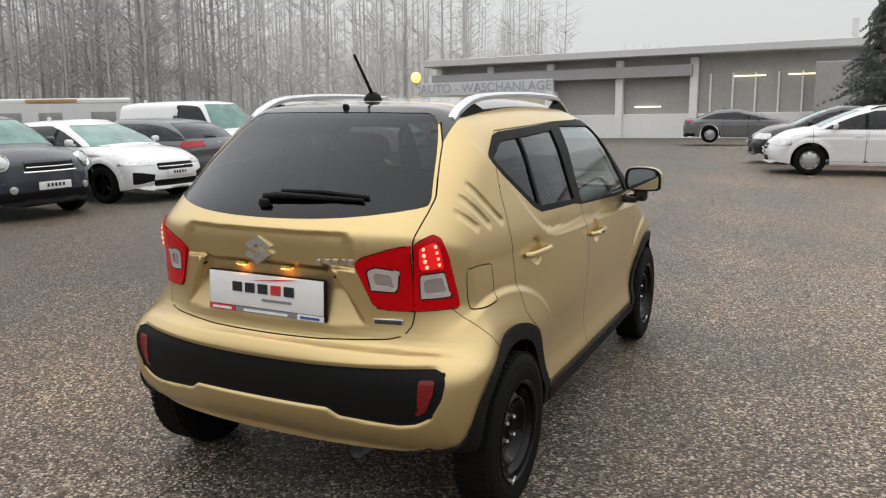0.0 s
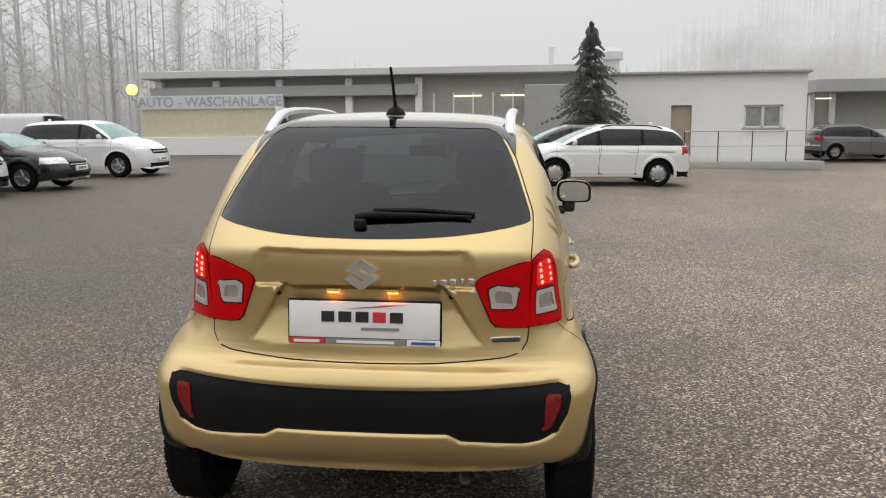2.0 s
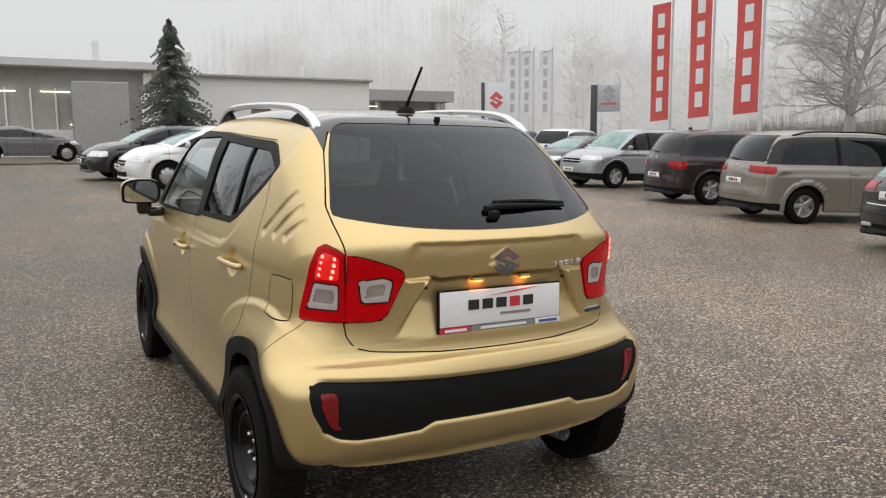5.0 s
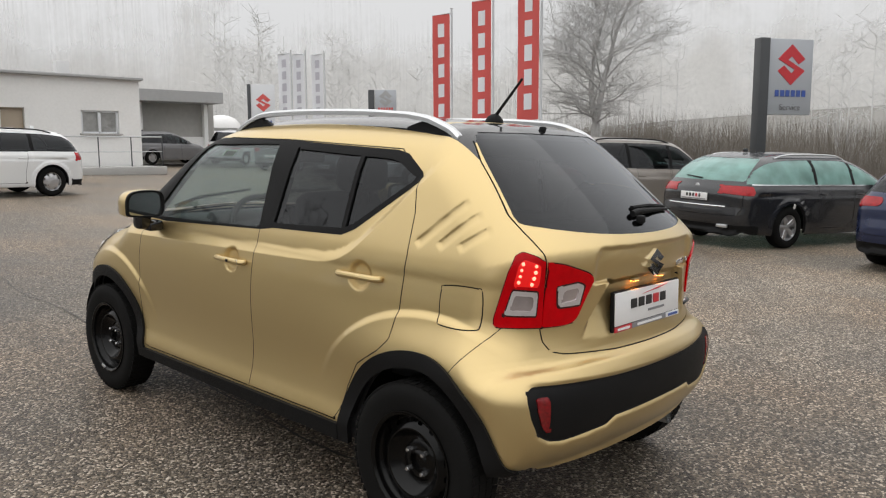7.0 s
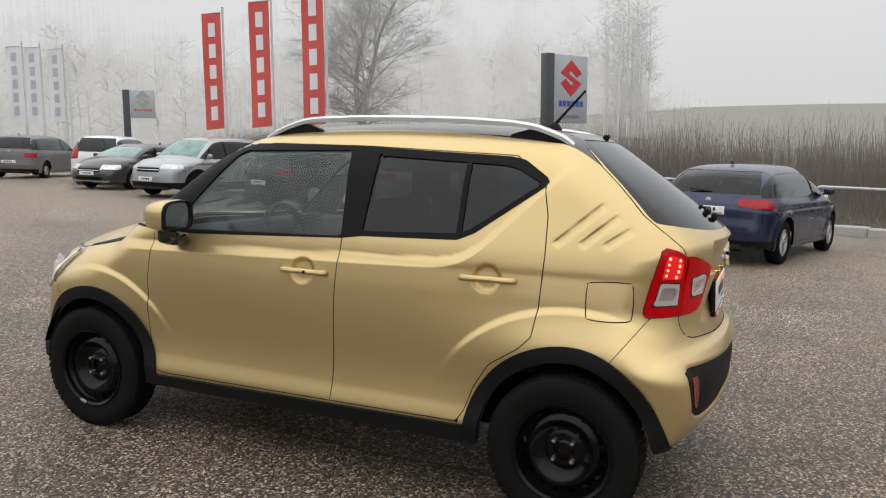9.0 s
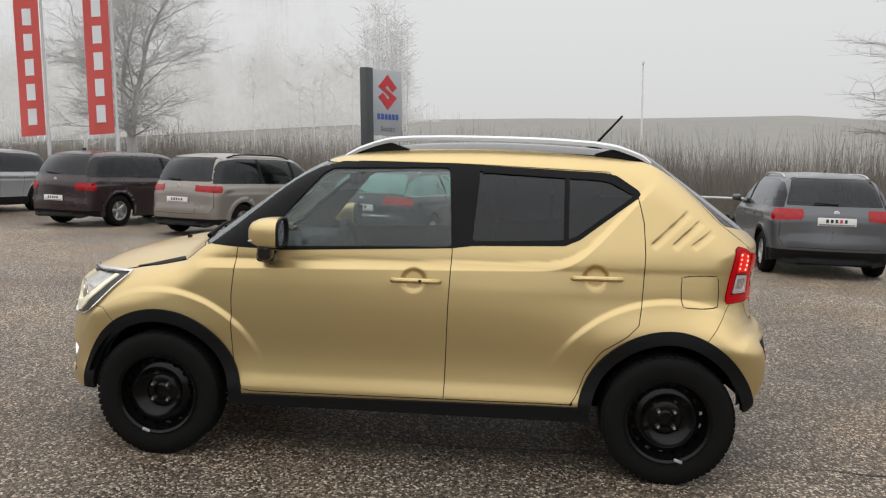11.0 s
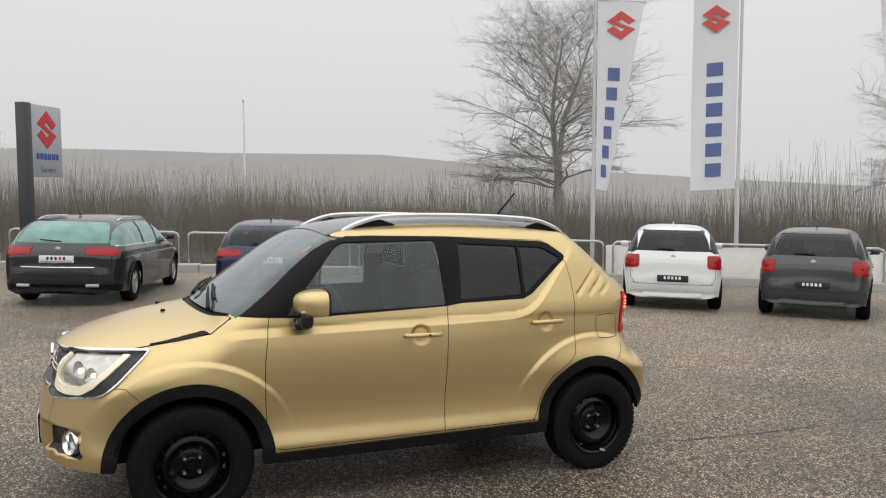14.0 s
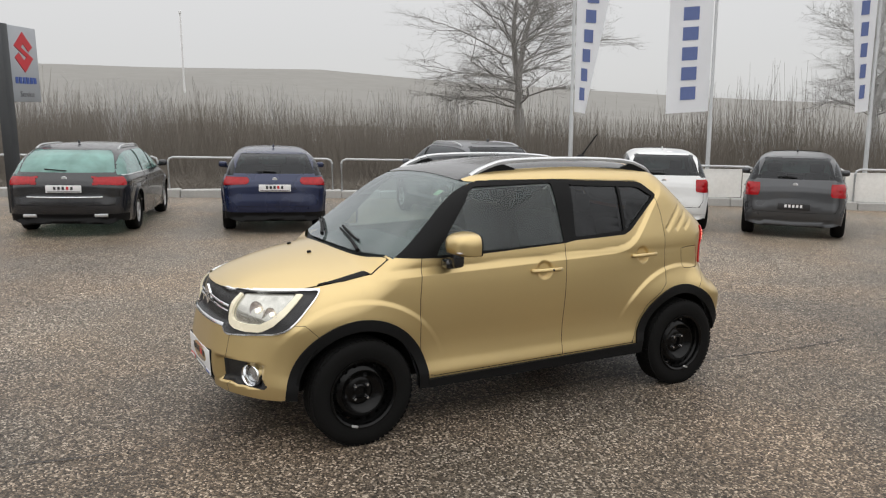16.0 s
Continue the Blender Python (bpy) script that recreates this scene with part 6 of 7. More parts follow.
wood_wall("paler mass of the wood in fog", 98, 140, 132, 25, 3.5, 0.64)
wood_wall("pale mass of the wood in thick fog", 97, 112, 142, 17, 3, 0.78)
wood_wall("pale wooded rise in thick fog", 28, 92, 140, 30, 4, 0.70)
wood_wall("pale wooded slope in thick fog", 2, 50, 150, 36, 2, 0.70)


def scrub():
    """Brown brush and saplings behind the fence."""
    rnd = random.Random(17)
    V, F = [], []
    for i in range(21000):
        yy = rnd.uniform(-55, 62)
        off = 2.5 + abs(rnd.gauss(0, 1)) * 17
        edge = np.interp(yy, [-60, -25, -16, -8.7, -1, 6, 12, 30, 60], [-40, -6, 1.6, 7.9, 12.3, 14.6, 16, 26, 48])
        x, y = edge + off, yy
        z = terrain(x, y) - 0.1
        h = (rnd.uniform(0.15, 0.5) if off < 7 else rnd.uniform(0.6, 1.4)) + (rnd.uniform(0.6, 2.0) if off > 10 else 0) * (1 + 0.8 * noise.noise((x * 0.15, y * 0.15, 3)))
        for _ in range(6):
            e = Vector((x + rnd.uniform(-0.6, 0.6), y + rnd.uniform(-0.6, 0.6), z + h * rnd.uniform(0.5, 1.2)))
            limb(V, F, (x + rnd.uniform(-0.3, 0.3), y + rnd.uniform(-0.3, 0.3), z), e, 0.008, 0.003, 3)
    tagged(part("scrub", (V, F), M["brush"], None, "tangled brown winter scrub behind the fence", smooth=False), category="bushes", kind="stuff")
    V, F = [], []
    for i in range(60):
        yy = rnd.uniform(-50, 60)
        edge = np.interp(yy, [-60, -25, -16, -8.7, -1, 6, 12, 30, 60], [-40, -6, 1.6, 7.9, 12.3, 14.6, 16, 26, 48])
        x, y = edge + rnd.uniform(14, 34), yy
        z = terrain(x, y)
        for s in range(12):
            e = Vector((x + rnd.uniform(-1.2, 1.2), y + rnd.uniform(-1.2, 1.2), z + rnd.uniform(2.0, 4.2)))
            limb(V, F, (x + rnd.uniform(-0.5, 0.5), y + rnd.uniform(-0.5, 0.5), z), e, 0.018, 0.006, 3)
            for _ in range(5):
                p = Vector((x, y, z)).lerp(e, rnd.uniform(0.4, 0.95))
                limb(V, F, p, p + Vector((rnd.uniform(-0.5, 0.5), rnd.uniform(-0.5, 0.5), rnd.uniform(0.2, 0.8))), 0.008, 0.004, 3)
    tagged(part("saplings", (V, F), M["bark_far"], None, "thin grey bare saplings rising from the scrub", smooth=False), category="bushes", kind="stuff")


scrub()


def far_field():
    """The slope beyond the scrub, its colour paled in place of fog."""
    V, F = [], []
    rs = [60, 63, 70, 76, 82, 92, 106, 122, 140, 160, 185, 220, 280, 400]
    for r in rs:
        for i in range(121):
            a = radians(-118 + 194 * i / 120)
            az = math.degrees(a)
            pull = min(max((az + 6) / 14, 0), 1)
            r2 = r - 24 * pull * max(0, (110 - r) / 50) if r < 110 else r
            x, y = 4 + r2 * math.cos(a), 6 + r2 * math.sin(a)
            V.append((x, y, terrain(x, y) + (1.1 if r > 61 else -0.8)))
    for j in range(len(rs) - 1):
        for i in range(120):
            F.append((j * 121 + i, j * 121 + i + 1, (j + 1) * 121 + i + 1, (j + 1) * 121 + i))
    f = part("field", (V, F), mat("hazed_field", (0.225, 0.217, 0.20), 0.95, 0, 0.05, 0.10, 0.4), None, "far field slope with haze in its colour")
    tagged(f, category="field", kind="structure")


far_field()


def far_mast(x, y):
    """A thin mast standing far out on the field."""
    m = thing("mast", "thin pale mast standing in fog on the field", "mast")
    z = terrain(x, y)
    # shares the far trees' grey, so the haze is in its colour
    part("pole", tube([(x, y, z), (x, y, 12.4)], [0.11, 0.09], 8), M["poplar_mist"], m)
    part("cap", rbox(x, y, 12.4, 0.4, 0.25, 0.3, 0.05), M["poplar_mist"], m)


far_mast(85.4, -8.2)


def covered_boat(x, y, z):
    """A white covered boat on its stand, far off by the entrance."""
    b = thing("covered_boat", "white covered boat standing in fog by the entrance", "boat")
    part("cover", lathe([(1.15, z), (1.10, z + 0.25), (0.85, z + 0.55), (0.45, z + 0.72), (0.001, z + 0.78)], 24, "z"), M["far_white"], b).location = (x, y, 0)
    part("hull", lathe([(0.35, z - 0.75), (0.75, z - 0.6), (1.0, z - 0.25), (1.15, z)], 24, "z"), M["far_roof"], b).location = (x, y, 0)
    for dx in (-0.5, 0.5):
        part("stand", tube([(x + dx, y, terrain(x, y)), (x + dx, y, z - 0.6)], 0.06), M["far_grey"], b)


covered_boat(19.3, 42.4, 2.75)


M["tarp"] = mat("white_tarpaulin", (0.80, 0.79, 0.76), 0.7, 0, 1.5, 0.08, 15, bump=0.4)


def barrier_boards():
    """White boards fixed under the rail along part of the fence."""
    pts = along([(9.6, -5.9), (7.8, -8.8), (5.1, -12.2), (1.5, -16.2)], 2.0)
    for a, b in zip(pts, pts[1:]):
        yaw = math.degrees(math.atan2(b[1] - a[1], b[0] - a[0]))
        z = terrain((a[0] + b[0]) / 2, (a[1] + b[1]) / 2)
        t = thing("barrier_board", "white board panel fixed to the guard rail", "panel", "white boards on the guard rail")
        o = part("board", rbox(0, 0.06, 0.56, math.hypot(b[0] - a[0], b[1] - a[1]) - 0.02, 0.03, 0.72, 0.006), M["tarp"], t)
        o.matrix_world = pose((a[0] + b[0]) / 2, (a[1] + b[1]) / 2, z, 0, 0, yaw)
    t = thing("barrier_board", "small white board panel on the guard rail", "panel", "white boards on the guard rail")
    o = part("board", rbox(0, -0.06, 0.56, 0.9, 0.03, 0.62, 0.006), M["tarp"], t)
    o.matrix_world = pose(13.0, 1.9, terrain(13.0, 1.9), 0, 0, 70)


barrier_boards()


# ---- cars ----
P = {
    "white": mat("white_car_paint", (0.74, 0.75, 0.75), 0.25, 0, 2, 0.03, coat=0.5),
    "dark_grey": mat("dark_grey_car_paint", (0.045, 0.05, 0.055), 0.28, 0.3, 2, 0.05, coat=0.5),
    "slate": mat("slate_grey_car_paint", (0.062, 0.065, 0.07), 0.3, 0.35, 2, 0.05, coat=0.5),
    "black": mat("black_car_paint", (0.018, 0.019, 0.022), 0.25, 0.1, 2, 0.05, coat=0.5),
    "blue": mat("dark_blue_car_paint", (0.012, 0.020, 0.062), 0.28, 0.3, 2, 0.05, coat=0.5),
    "navy": mat("blue_black_car_paint", (0.022, 0.028, 0.045), 0.25, 0.2, 2, 0.05, coat=0.5),
    "beige": mat("beige_grey_car_paint", (0.27, 0.245, 0.22), 0.3, 0.4, 2, 0.05, coat=0.5),
    "grey": mat("mid_grey_car_paint", (0.10, 0.105, 0.115), 0.3, 0.4, 2, 0.05, coat=0.5),
    "silver": mat("silver_blue_car_paint", (0.36, 0.38, 0.40), 0.3, 0.5, 2, 0.05, coat=0.5),
    "maroon": mat("dark_maroon_car_paint", (0.035, 0.022, 0.026), 0.28, 0.3, 2, 0.05, coat=0.5),
    "teal": mat("dark_green_grey_car_paint", (0.05, 0.055, 0.055), 0.3, 0.3, 2, 0.05, coat=0.5),
    # paints for far cars, with the haze mixed into the base colour
    "mist_dark": mat("hazed_dark_car_paint", (0.16, 0.16, 0.165), 0.4, 0.1, 2, 0.05),
    "mist_white": mat("hazed_white_car_paint", (0.58, 0.58, 0.58), 0.4, 0, 2, 0.05),
}
parked_car("estate_car", "dark grey estate car with silver roof rails and tinted rear glass", P["black"], at_axle(7.8, 6.0, -106, 2.91), L=4.93, W=1.87, H=1.46, wb=2.91, belt=0.96, slant=0.75, screen_top=2.0, cowl=1.25, rear_oh=1.1, rails="silver", glass="glass_teal", lamp_z=(0.80, 0.94), lamp_x=0.42, bar=0.76, style="five", chrome=True, gate_z=0.50, pillars=(0.12, -0.82))
parked_car("hatchback_car", "dark blue hatchback car with dark rear glass", P["blue"], at_axle(6.9, 2.95, -104, 2.63), L=4.31, W=1.79, H=1.43, wb=2.63, belt=0.95, slant=0.62, screen_top=1.85, cowl=1.1, rear_oh=0.85, lamp_z=(0.80, 0.94), lamp_x=0.38, bar=0.77, style="ten")
parked_car("minivan_car", "beige grey minivan with black roof rails", P["beige"], at_axle(8.9, 9.95, -108, 2.79), L=4.53, W=1.83, H=1.66, wb=2.79, belt=1.03, slant=0.5, screen_top=1.55, cowl=0.85, cowl_z=1.1, rear_oh=0.9, rails="black_trim", lamp_z=(0.86, 1.00), lamp_x=0.42, bar=0.72, style="five", pillars=(0.35, -0.75))
parked_car("crossover_car", "grey crossover car with black wheel arches and silver roof rails", P["grey"], at_axle(6.35, -1.1, -95, 2.6), L=4.3, W=1.79, H=1.58, wb=2.6, belt=1.02, slant=0.55, screen_top=1.75, cowl=1.0, cowl_z=1.08, rear_oh=0.85, rails="silver", lamp_z=(0.84, 1.02), lamp_x=0.36, clad=True, bar=0.85)
parked_car("small_hatchback", "white small hatchback car with black name plate", P["white"], at_axle(4.55, -3.85, -128, 2.45), L=3.84, W=1.735, H=1.5, wb=2.45, belt=0.98, slant=0.50, screen_top=1.6, cowl=0.85, rear_oh=0.64, lamp_z=(0.72, 0.96), lamp_x=0.20, plate="black", bar=0.56, valance=False)
parked_car("small_hatchback", "dark grey small hatchback car with black name plate", P["slate"], at_axle(2.9, -5.5, -141, 2.45), L=3.84, W=1.735, H=1.5, wb=2.45, belt=0.98, slant=0.50, screen_top=1.6, cowl=0.85, rear_oh=0.64, lamp_z=(0.72, 0.96), lamp_x=0.20, plate="black", bar=0.56, valance=False)
parked_car("estate_car", "white compact estate car with black roof rails", P["white"], at_axle(1.5, 19.5, 98, 2.47), L=4.26, W=1.73, H=1.47, wb=2.47, belt=0.96, slant=0.55, screen_top=1.75, cowl=0.95, rear_oh=0.9, lamp_z=(0.78, 0.95), lamp_x=0.34, style="cap", bar=0.8, rails="black_trim", pillars=(0.2, -0.85))
parked_car("dark_estate", "black car standing behind the white estate car", P["black"], on_lot(-0.3, 22.3, 98), L=4.4, W=1.8, H=1.45)
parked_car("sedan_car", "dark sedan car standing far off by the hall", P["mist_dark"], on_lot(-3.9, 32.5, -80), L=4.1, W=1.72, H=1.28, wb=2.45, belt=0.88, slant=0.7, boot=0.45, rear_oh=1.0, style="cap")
# row by the red flags
parked_car("suv_car", "silver grey suv with bright wheels and teal windscreen", P["silver"], on_lot(12.3, 17.9, 88), L=4.6, W=1.85, H=1.68, wb=2.66, belt=1.06, slant=0.5, screen_top=1.7, cowl=1.0, cowl_z=1.12, nose=0.88, rear_oh=0.95, head_z=(0.78, 0.90), clad=True, wheel_r=0.345)
parked_car("suv_car", "dark maroon suv with red tail lights seen from behind", P["maroon"], at_axle(10.0, 13.25, -105, 2.66), L=4.6, W=1.85, H=1.66, wb=2.66, belt=1.06, slant=0.5, screen_top=1.7, cowl=1.0, cowl_z=1.12, nose=0.88, rear_oh=0.95, head_z=(0.78, 0.90), wheel_r=0.345)
parked_car("sedan_car", "dark green grey low car facing the car park", P["teal"], on_lot(13.5, 21.9, 98), L=4.6, W=1.8, H=1.43, wb=2.7, belt=0.95, slant=0.8, screen_top=1.9, cowl=1.1)
parked_car("suv_car", "white suv with red tail lights seen from behind", P["white"], on_lot(15.0, 24.6, -60), L=4.6, W=1.85, H=1.68, wb=2.66, belt=1.06, slant=0.5, screen_top=1.7, cowl=1.0, cowl_z=1.12, nose=0.88, rear_oh=0.95, lamp_z=(0.85, 1.2), lamp_x=0.28, wheel_r=0.345)
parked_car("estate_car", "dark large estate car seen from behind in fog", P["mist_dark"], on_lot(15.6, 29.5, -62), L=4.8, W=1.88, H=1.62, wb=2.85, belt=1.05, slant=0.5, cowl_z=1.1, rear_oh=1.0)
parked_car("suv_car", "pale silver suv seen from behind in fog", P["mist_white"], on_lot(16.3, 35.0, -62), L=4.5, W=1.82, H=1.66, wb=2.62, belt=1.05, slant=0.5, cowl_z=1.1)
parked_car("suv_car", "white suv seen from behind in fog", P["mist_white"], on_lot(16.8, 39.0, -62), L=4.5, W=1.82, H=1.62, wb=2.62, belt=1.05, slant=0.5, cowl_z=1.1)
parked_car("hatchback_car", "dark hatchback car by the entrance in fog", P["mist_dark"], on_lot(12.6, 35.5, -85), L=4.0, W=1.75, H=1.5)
# group by the wood
parked_car("compact_car", "blue black compact car with round headlights and bright grille bar", P["navy"], on_lot(-12.4, 7.45, -90), L=4.1, W=1.79, H=1.56, wb=2.6, belt=1.02, slant=0.4, screen_top=1.55, cowl=0.95, cowl_z=1.08, nose=0.90, rear_oh=0.75, head_z=(0.74, 0.93), clad=True, round_lamps=True)
parked_car("hatchback_car", "white hatchback car with black grille and dark wheels", P["white"], on_lot(-12.65, 9.85, -89), L=4.5, W=1.8, H=1.43, wb=2.7, belt=0.95, slant=0.9, screen_top=1.95, cowl=1.15, cowl_z=0.98, nose=0.74, rear_oh=0.9, head_z=(0.64, 0.72), style="dark", intake=0.09)
parked_car("sedan_car", "dark grey sedan car with red tail lights", P["grey"], on_lot(-13.75, 12.0, 91), L=4.65, W=1.8, H=1.42, wb=2.7, belt=0.95, slant=0.9, screen_top=1.95, cowl=1.15, rear_oh=1.0, lamp_z=(0.82, 0.95), lamp_x=0.4)
parked_car("delivery_van", "white delivery van with sloping bonnet", P["white"], on_lot(-14.8, 14.7, -89), L=4.4, W=1.8, H=1.82, wb=2.68, belt=1.12, slant=0.12, screen_top=1.35, cowl=0.85, cowl_z=1.12, nose=0.85, rear_oh=0.8, head_z=(0.72, 0.88), clad=True, style="dark", pillars=(0.15,), solid=0.15)
parked_car("estate_car", "black estate car with bright wheels", P["black"], on_lot(-14.2, 16.85, -88), L=4.6, W=1.77, H=1.43, wb=2.65, belt=0.95, slant=0.6, screen_top=1.85, cowl=1.1, rear_oh=1.0)
parked_car("suv_car", "white suv with black roof pillars and dark glass", P["white"], on_lot(-14.4, 21.6, -92), L=4.36, W=1.9, H=1.63, wb=2.66, belt=1.08, slant=0.45, screen_top=1.7, cowl=1.0, cowl_z=1.12, nose=0.85, rear_oh=0.8, wheel_r=0.345, head_z=(0.78, 0.88))
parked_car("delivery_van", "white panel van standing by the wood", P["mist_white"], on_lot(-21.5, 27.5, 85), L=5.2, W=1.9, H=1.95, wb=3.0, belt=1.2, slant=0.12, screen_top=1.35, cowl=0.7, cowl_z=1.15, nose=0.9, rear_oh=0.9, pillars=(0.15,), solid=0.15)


def caravan(m):
    c = thing("caravan", "white caravan with orange stripe and dark windows", "caravan", m=m)
    poly = [(-3.4, 0.5), (3.4, 0.5), (3.55, 1.2), (3.2, 1.95), (2.9, 2.12), (-3.1, 2.16), (-3.45, 2.0)]
    part("body", prism(poly, 2.1, pose(0, -1.05, 0)), P["white"], c, smooth=False)
    part("roof_box", rbox(-0.1, 0, 2.26, 6.0, 1.9, 0.24, 0.1, 3), P["white"], c)
    for x, w in ((-2.5, 1.2), (-0.7, 1.0), (1.6, 1.1)):
        part("window", rbox(x, -1.06, 1.45, w, 0.03, 0.55, 0.01), M["far_pane"], c, "dark caravan window")
    part("stripe", rbox(-0.6, -1.0, 2.28, 2.2, 0.12, 0.12, 0), mat("orange_stripe", (0.6, 0.33, 0.08), 0.6), c, smooth=False)
    for x in (-0.4, 0.4):
        w = part("wheel", WHEELS["cap"], None, c)
        w.location, w.rotation_euler = (x, -0.95, 0.32), (0, 0, radians(-90))
        part("tyre", TYRE, None, w)


caravan(on_lot(-34.0, 25.4, 53))
CAR, SKIN = gold_car(on_lot(-1.935, 3.861, 2.1))


# ---- fittings of the gold car ----
def gold_fittings(car, S):
    skin = S.field

    def skin_y(x, z, sgn=-1):
        return field_y(skin, sgn, -1.7 if sgn < 0 else 1.9, x, z)

    def skin_x(y, z):
        xs = np.linspace(1.1, 0.2, 700)
        f = skin(np.stack([xs, np.full(700, y), np.full(700, z)], 1))
        return float(xs[np.nonzero(f < 0)[0][0]])

    def skin_z(x, y):
        zs = np.linspace(1.9, 0.6, 900)
        f = skin(np.stack([np.full(900, x), np.full(900, y), zs], 1))
        return float(zs[np.nonzero(f < 0)[0][0]])

    for sx in (-1, 1):
        # roof rails: a flat silver bow over black feet
        ctrl = rounded([(0.37, 0.0), (0.28, 0.030), (0.14, 0.058), (-0.05, 0.062), (-0.40, 0.060), (-0.78, 0.060), (-0.95, 0.052), (-1.06, 0.026), (-1.13, 0.0)], 5, False)
        V, F = [], []
        for y, h in ctrl:
            x = 0.500 - 0.02 * ramp(-0.4, -1.1, y) - 0.012 * ramp(0.0, 0.4, y)
            z = skin_z(x, y) + h
            for dx, dz in ((-0.018, -0.022), (-0.020, -0.006), (-0.012, 0.004), (0.010, 0.004), (0.020, -0.006), (0.020, -0.022)):
                V.append((sx * (x + dx), y, z + dz))
        n = 6
        for i in range(len(ctrl) - 1):
            for k in range(n):
                F.append((i * n + k, i * n + (k + 1) % n, (i + 1) * n + (k + 1) % n, (i + 1) * n + k))
        F += [tuple(range(n)), tuple(range((len(ctrl) - 1) * n, len(ctrl) * n))]
        rail = part("roof_rail", (V, F), M["silver"], car, "satin silver roof rail")
        for ya, yb in ((0.33, 0.05), (-0.86, -1.10)):
            V, F = [], []
            for i in range(9):
                y = ya + (yb - ya) * i / 8
                h = float(np.interp(-y, -ctrl[:, 0], ctrl[:, 1])) - 0.018
                taper = min(1.0, (8 - i) / 3) if yb > 0 or ya > 0 else min(1.0, i / 3)
                x = 0.500 - 0.02 * float(ramp(-0.4, -1.1, y)) - 0.012 * float(ramp(0.0, 0.4, y))
                z = skin_z(x, y)
                for dx in (-0.014, 0.014):
                    V += [(sx * (x + dx), y, z - 0.02), (sx * (x + dx), y, z + max(h, 0.004) * max(taper, 0.05))]
            for i in range(8):
                a, b = 4 * i, 4 * i + 4
                F += [(a, b, b + 1, a + 1), (a + 2, a + 3, b + 3, b + 2), (a + 1, b + 1, b + 3, a + 3)]
            part("rail_foot", (V, F), M["black_trim"], rail, "black rail foot")
        # door mirrors
        mv = rounded([(-0.095, 0.0), (-0.085, 0.05), (-0.04, 0.066), (0.05, 0.062), (0.088, 0.035), (0.092, -0.02), (0.075, -0.052), (-0.06, -0.056), (-0.088, -0.035)], 3)
        V, F = [], []
        prof = [(0.0, 1.0), (0.025, 1.02), (0.06, 0.99), (0.095, 0.90), (0.125, 0.72), (0.142, 0.45), (0.148, 0.15)]
        nn = len(mv)
        for d, s in prof:
            for a, b in mv:
                V.append((sx * (0.885 + 1.1 * a * s), 0.585 + d - 0.05 * a, 1.110 + 1.1 * b * s))
        for i in range(len(prof) - 1):
            for k in range(nn):
                F.append((i * nn + k, i * nn + (k + 1) % nn, (i + 1) * nn + (k + 1) % nn, (i + 1) * nn + k))
        F.append(tuple(range((len(prof) - 1) * nn, len(prof) * nn)))
        mir = part("door_mirror", (V, F), M["gold"], car, "gold door mirror housing")
        part("mirror_rim", ([(sx * (0.885 + 1.1 * a * s), 0.585 + d - 0.05 * a, 1.110 + 1.1 * b * s) for d, s in ((0.0, 1.0), (-0.012, 0.98), (-0.012, 0.86), (0.0, 0.84)) for a, b in mv],
                            [(i * nn + k, i * nn + (k + 1) % nn, (i + 1) * nn + (k + 1) % nn, (i + 1) * nn + k) for i in range(3) for k in range(nn)]), M["black_trim"], mir)
        part("mirror_glass", ([(sx * (0.885 + 0.95 * a), 0.583 - 0.05 * a, 1.110 + 0.95 * b) for a, b in mv], [tuple(range(nn))]), M["mirror"], mir, "mirror glass", smooth=False)
        part("mirror_foot", merge(rbox(sx * 0.86, 0.665, 1.03, 0.08, 0.07, 0.10, 0.025, 3), rbox(sx * 0.80, 0.675, 0.995, 0.09, 0.09, 0.055, 0.02, 3)), M["black_gloss"], mir, "black mirror foot")
        part("indicator", rbox(sx * 0.900, 0.690, 1.078, 0.13, 0.05, 0.010, 0.004), M["clear_lens"], mir, "clear indicator strip")
        # door handles
        for ya, yb, z in ((0.082, -0.144, 0.904), (-0.760, -0.984, 0.943)):
            xs = [skin_x(ya, z), skin_x(yb, z)]
            pts = [(sx * (xs[0] + 0.002), ya, z), (sx * (xs[0] + 0.024), ya - 0.02, z + 0.001), (sx * ((xs[0] + xs[1]) / 2 + 0.034), (ya + yb) / 2, z + 0.003), (sx * (xs[1] + 0.026), yb + 0.02, z + 0.001), (sx * (xs[1] + 0.002), yb, z)]
            c = rounded(pts, 4, False)
            h = part("door_handle", tube([tuple(q) for q in c], [0.009] + [0.0125] * (len(c) - 2) + [0.009], 10), M["gold"], car, "gold bar door handle")
            if ya > 0:
                part("key_button", rbox(sx * (xs[1] + 0.046), -0.055, z + 0.003, 0.008, 0.014, 0.014, 0.003), M["black_gloss"], h)
                part("lock", lathe([(0.009, 0.0), (0.009, 0.008), (0.001, 0.010)], 12, "x"), M["silver"], h).location = (sx * (xs[1] + 0.040), -0.118, z + 0.003)
        # diodes in the lit tail lamps
        for i in range(2):
            for j in range(4):
                x, z = 0.588 + 0.030 * i + 0.003 * j, 1.058 - 0.021 * j + 0.006 * i
                y = skin_y(x, z)
                bm = bmesh.new()
                bmesh.ops.create_uvsphere(bm, u_segments=8, v_segments=6, radius=0.0075)
                bmesh.ops.translate(bm, vec=(sx * x, y - 0.010, z), verts=bm.verts)
                part("diode", bm, M["led"], car, "lit red diode")
        # fog lamps
        fx, fz = 0.53, 0.408
        fy = skin_y(fx, fz, 1) + 0.012
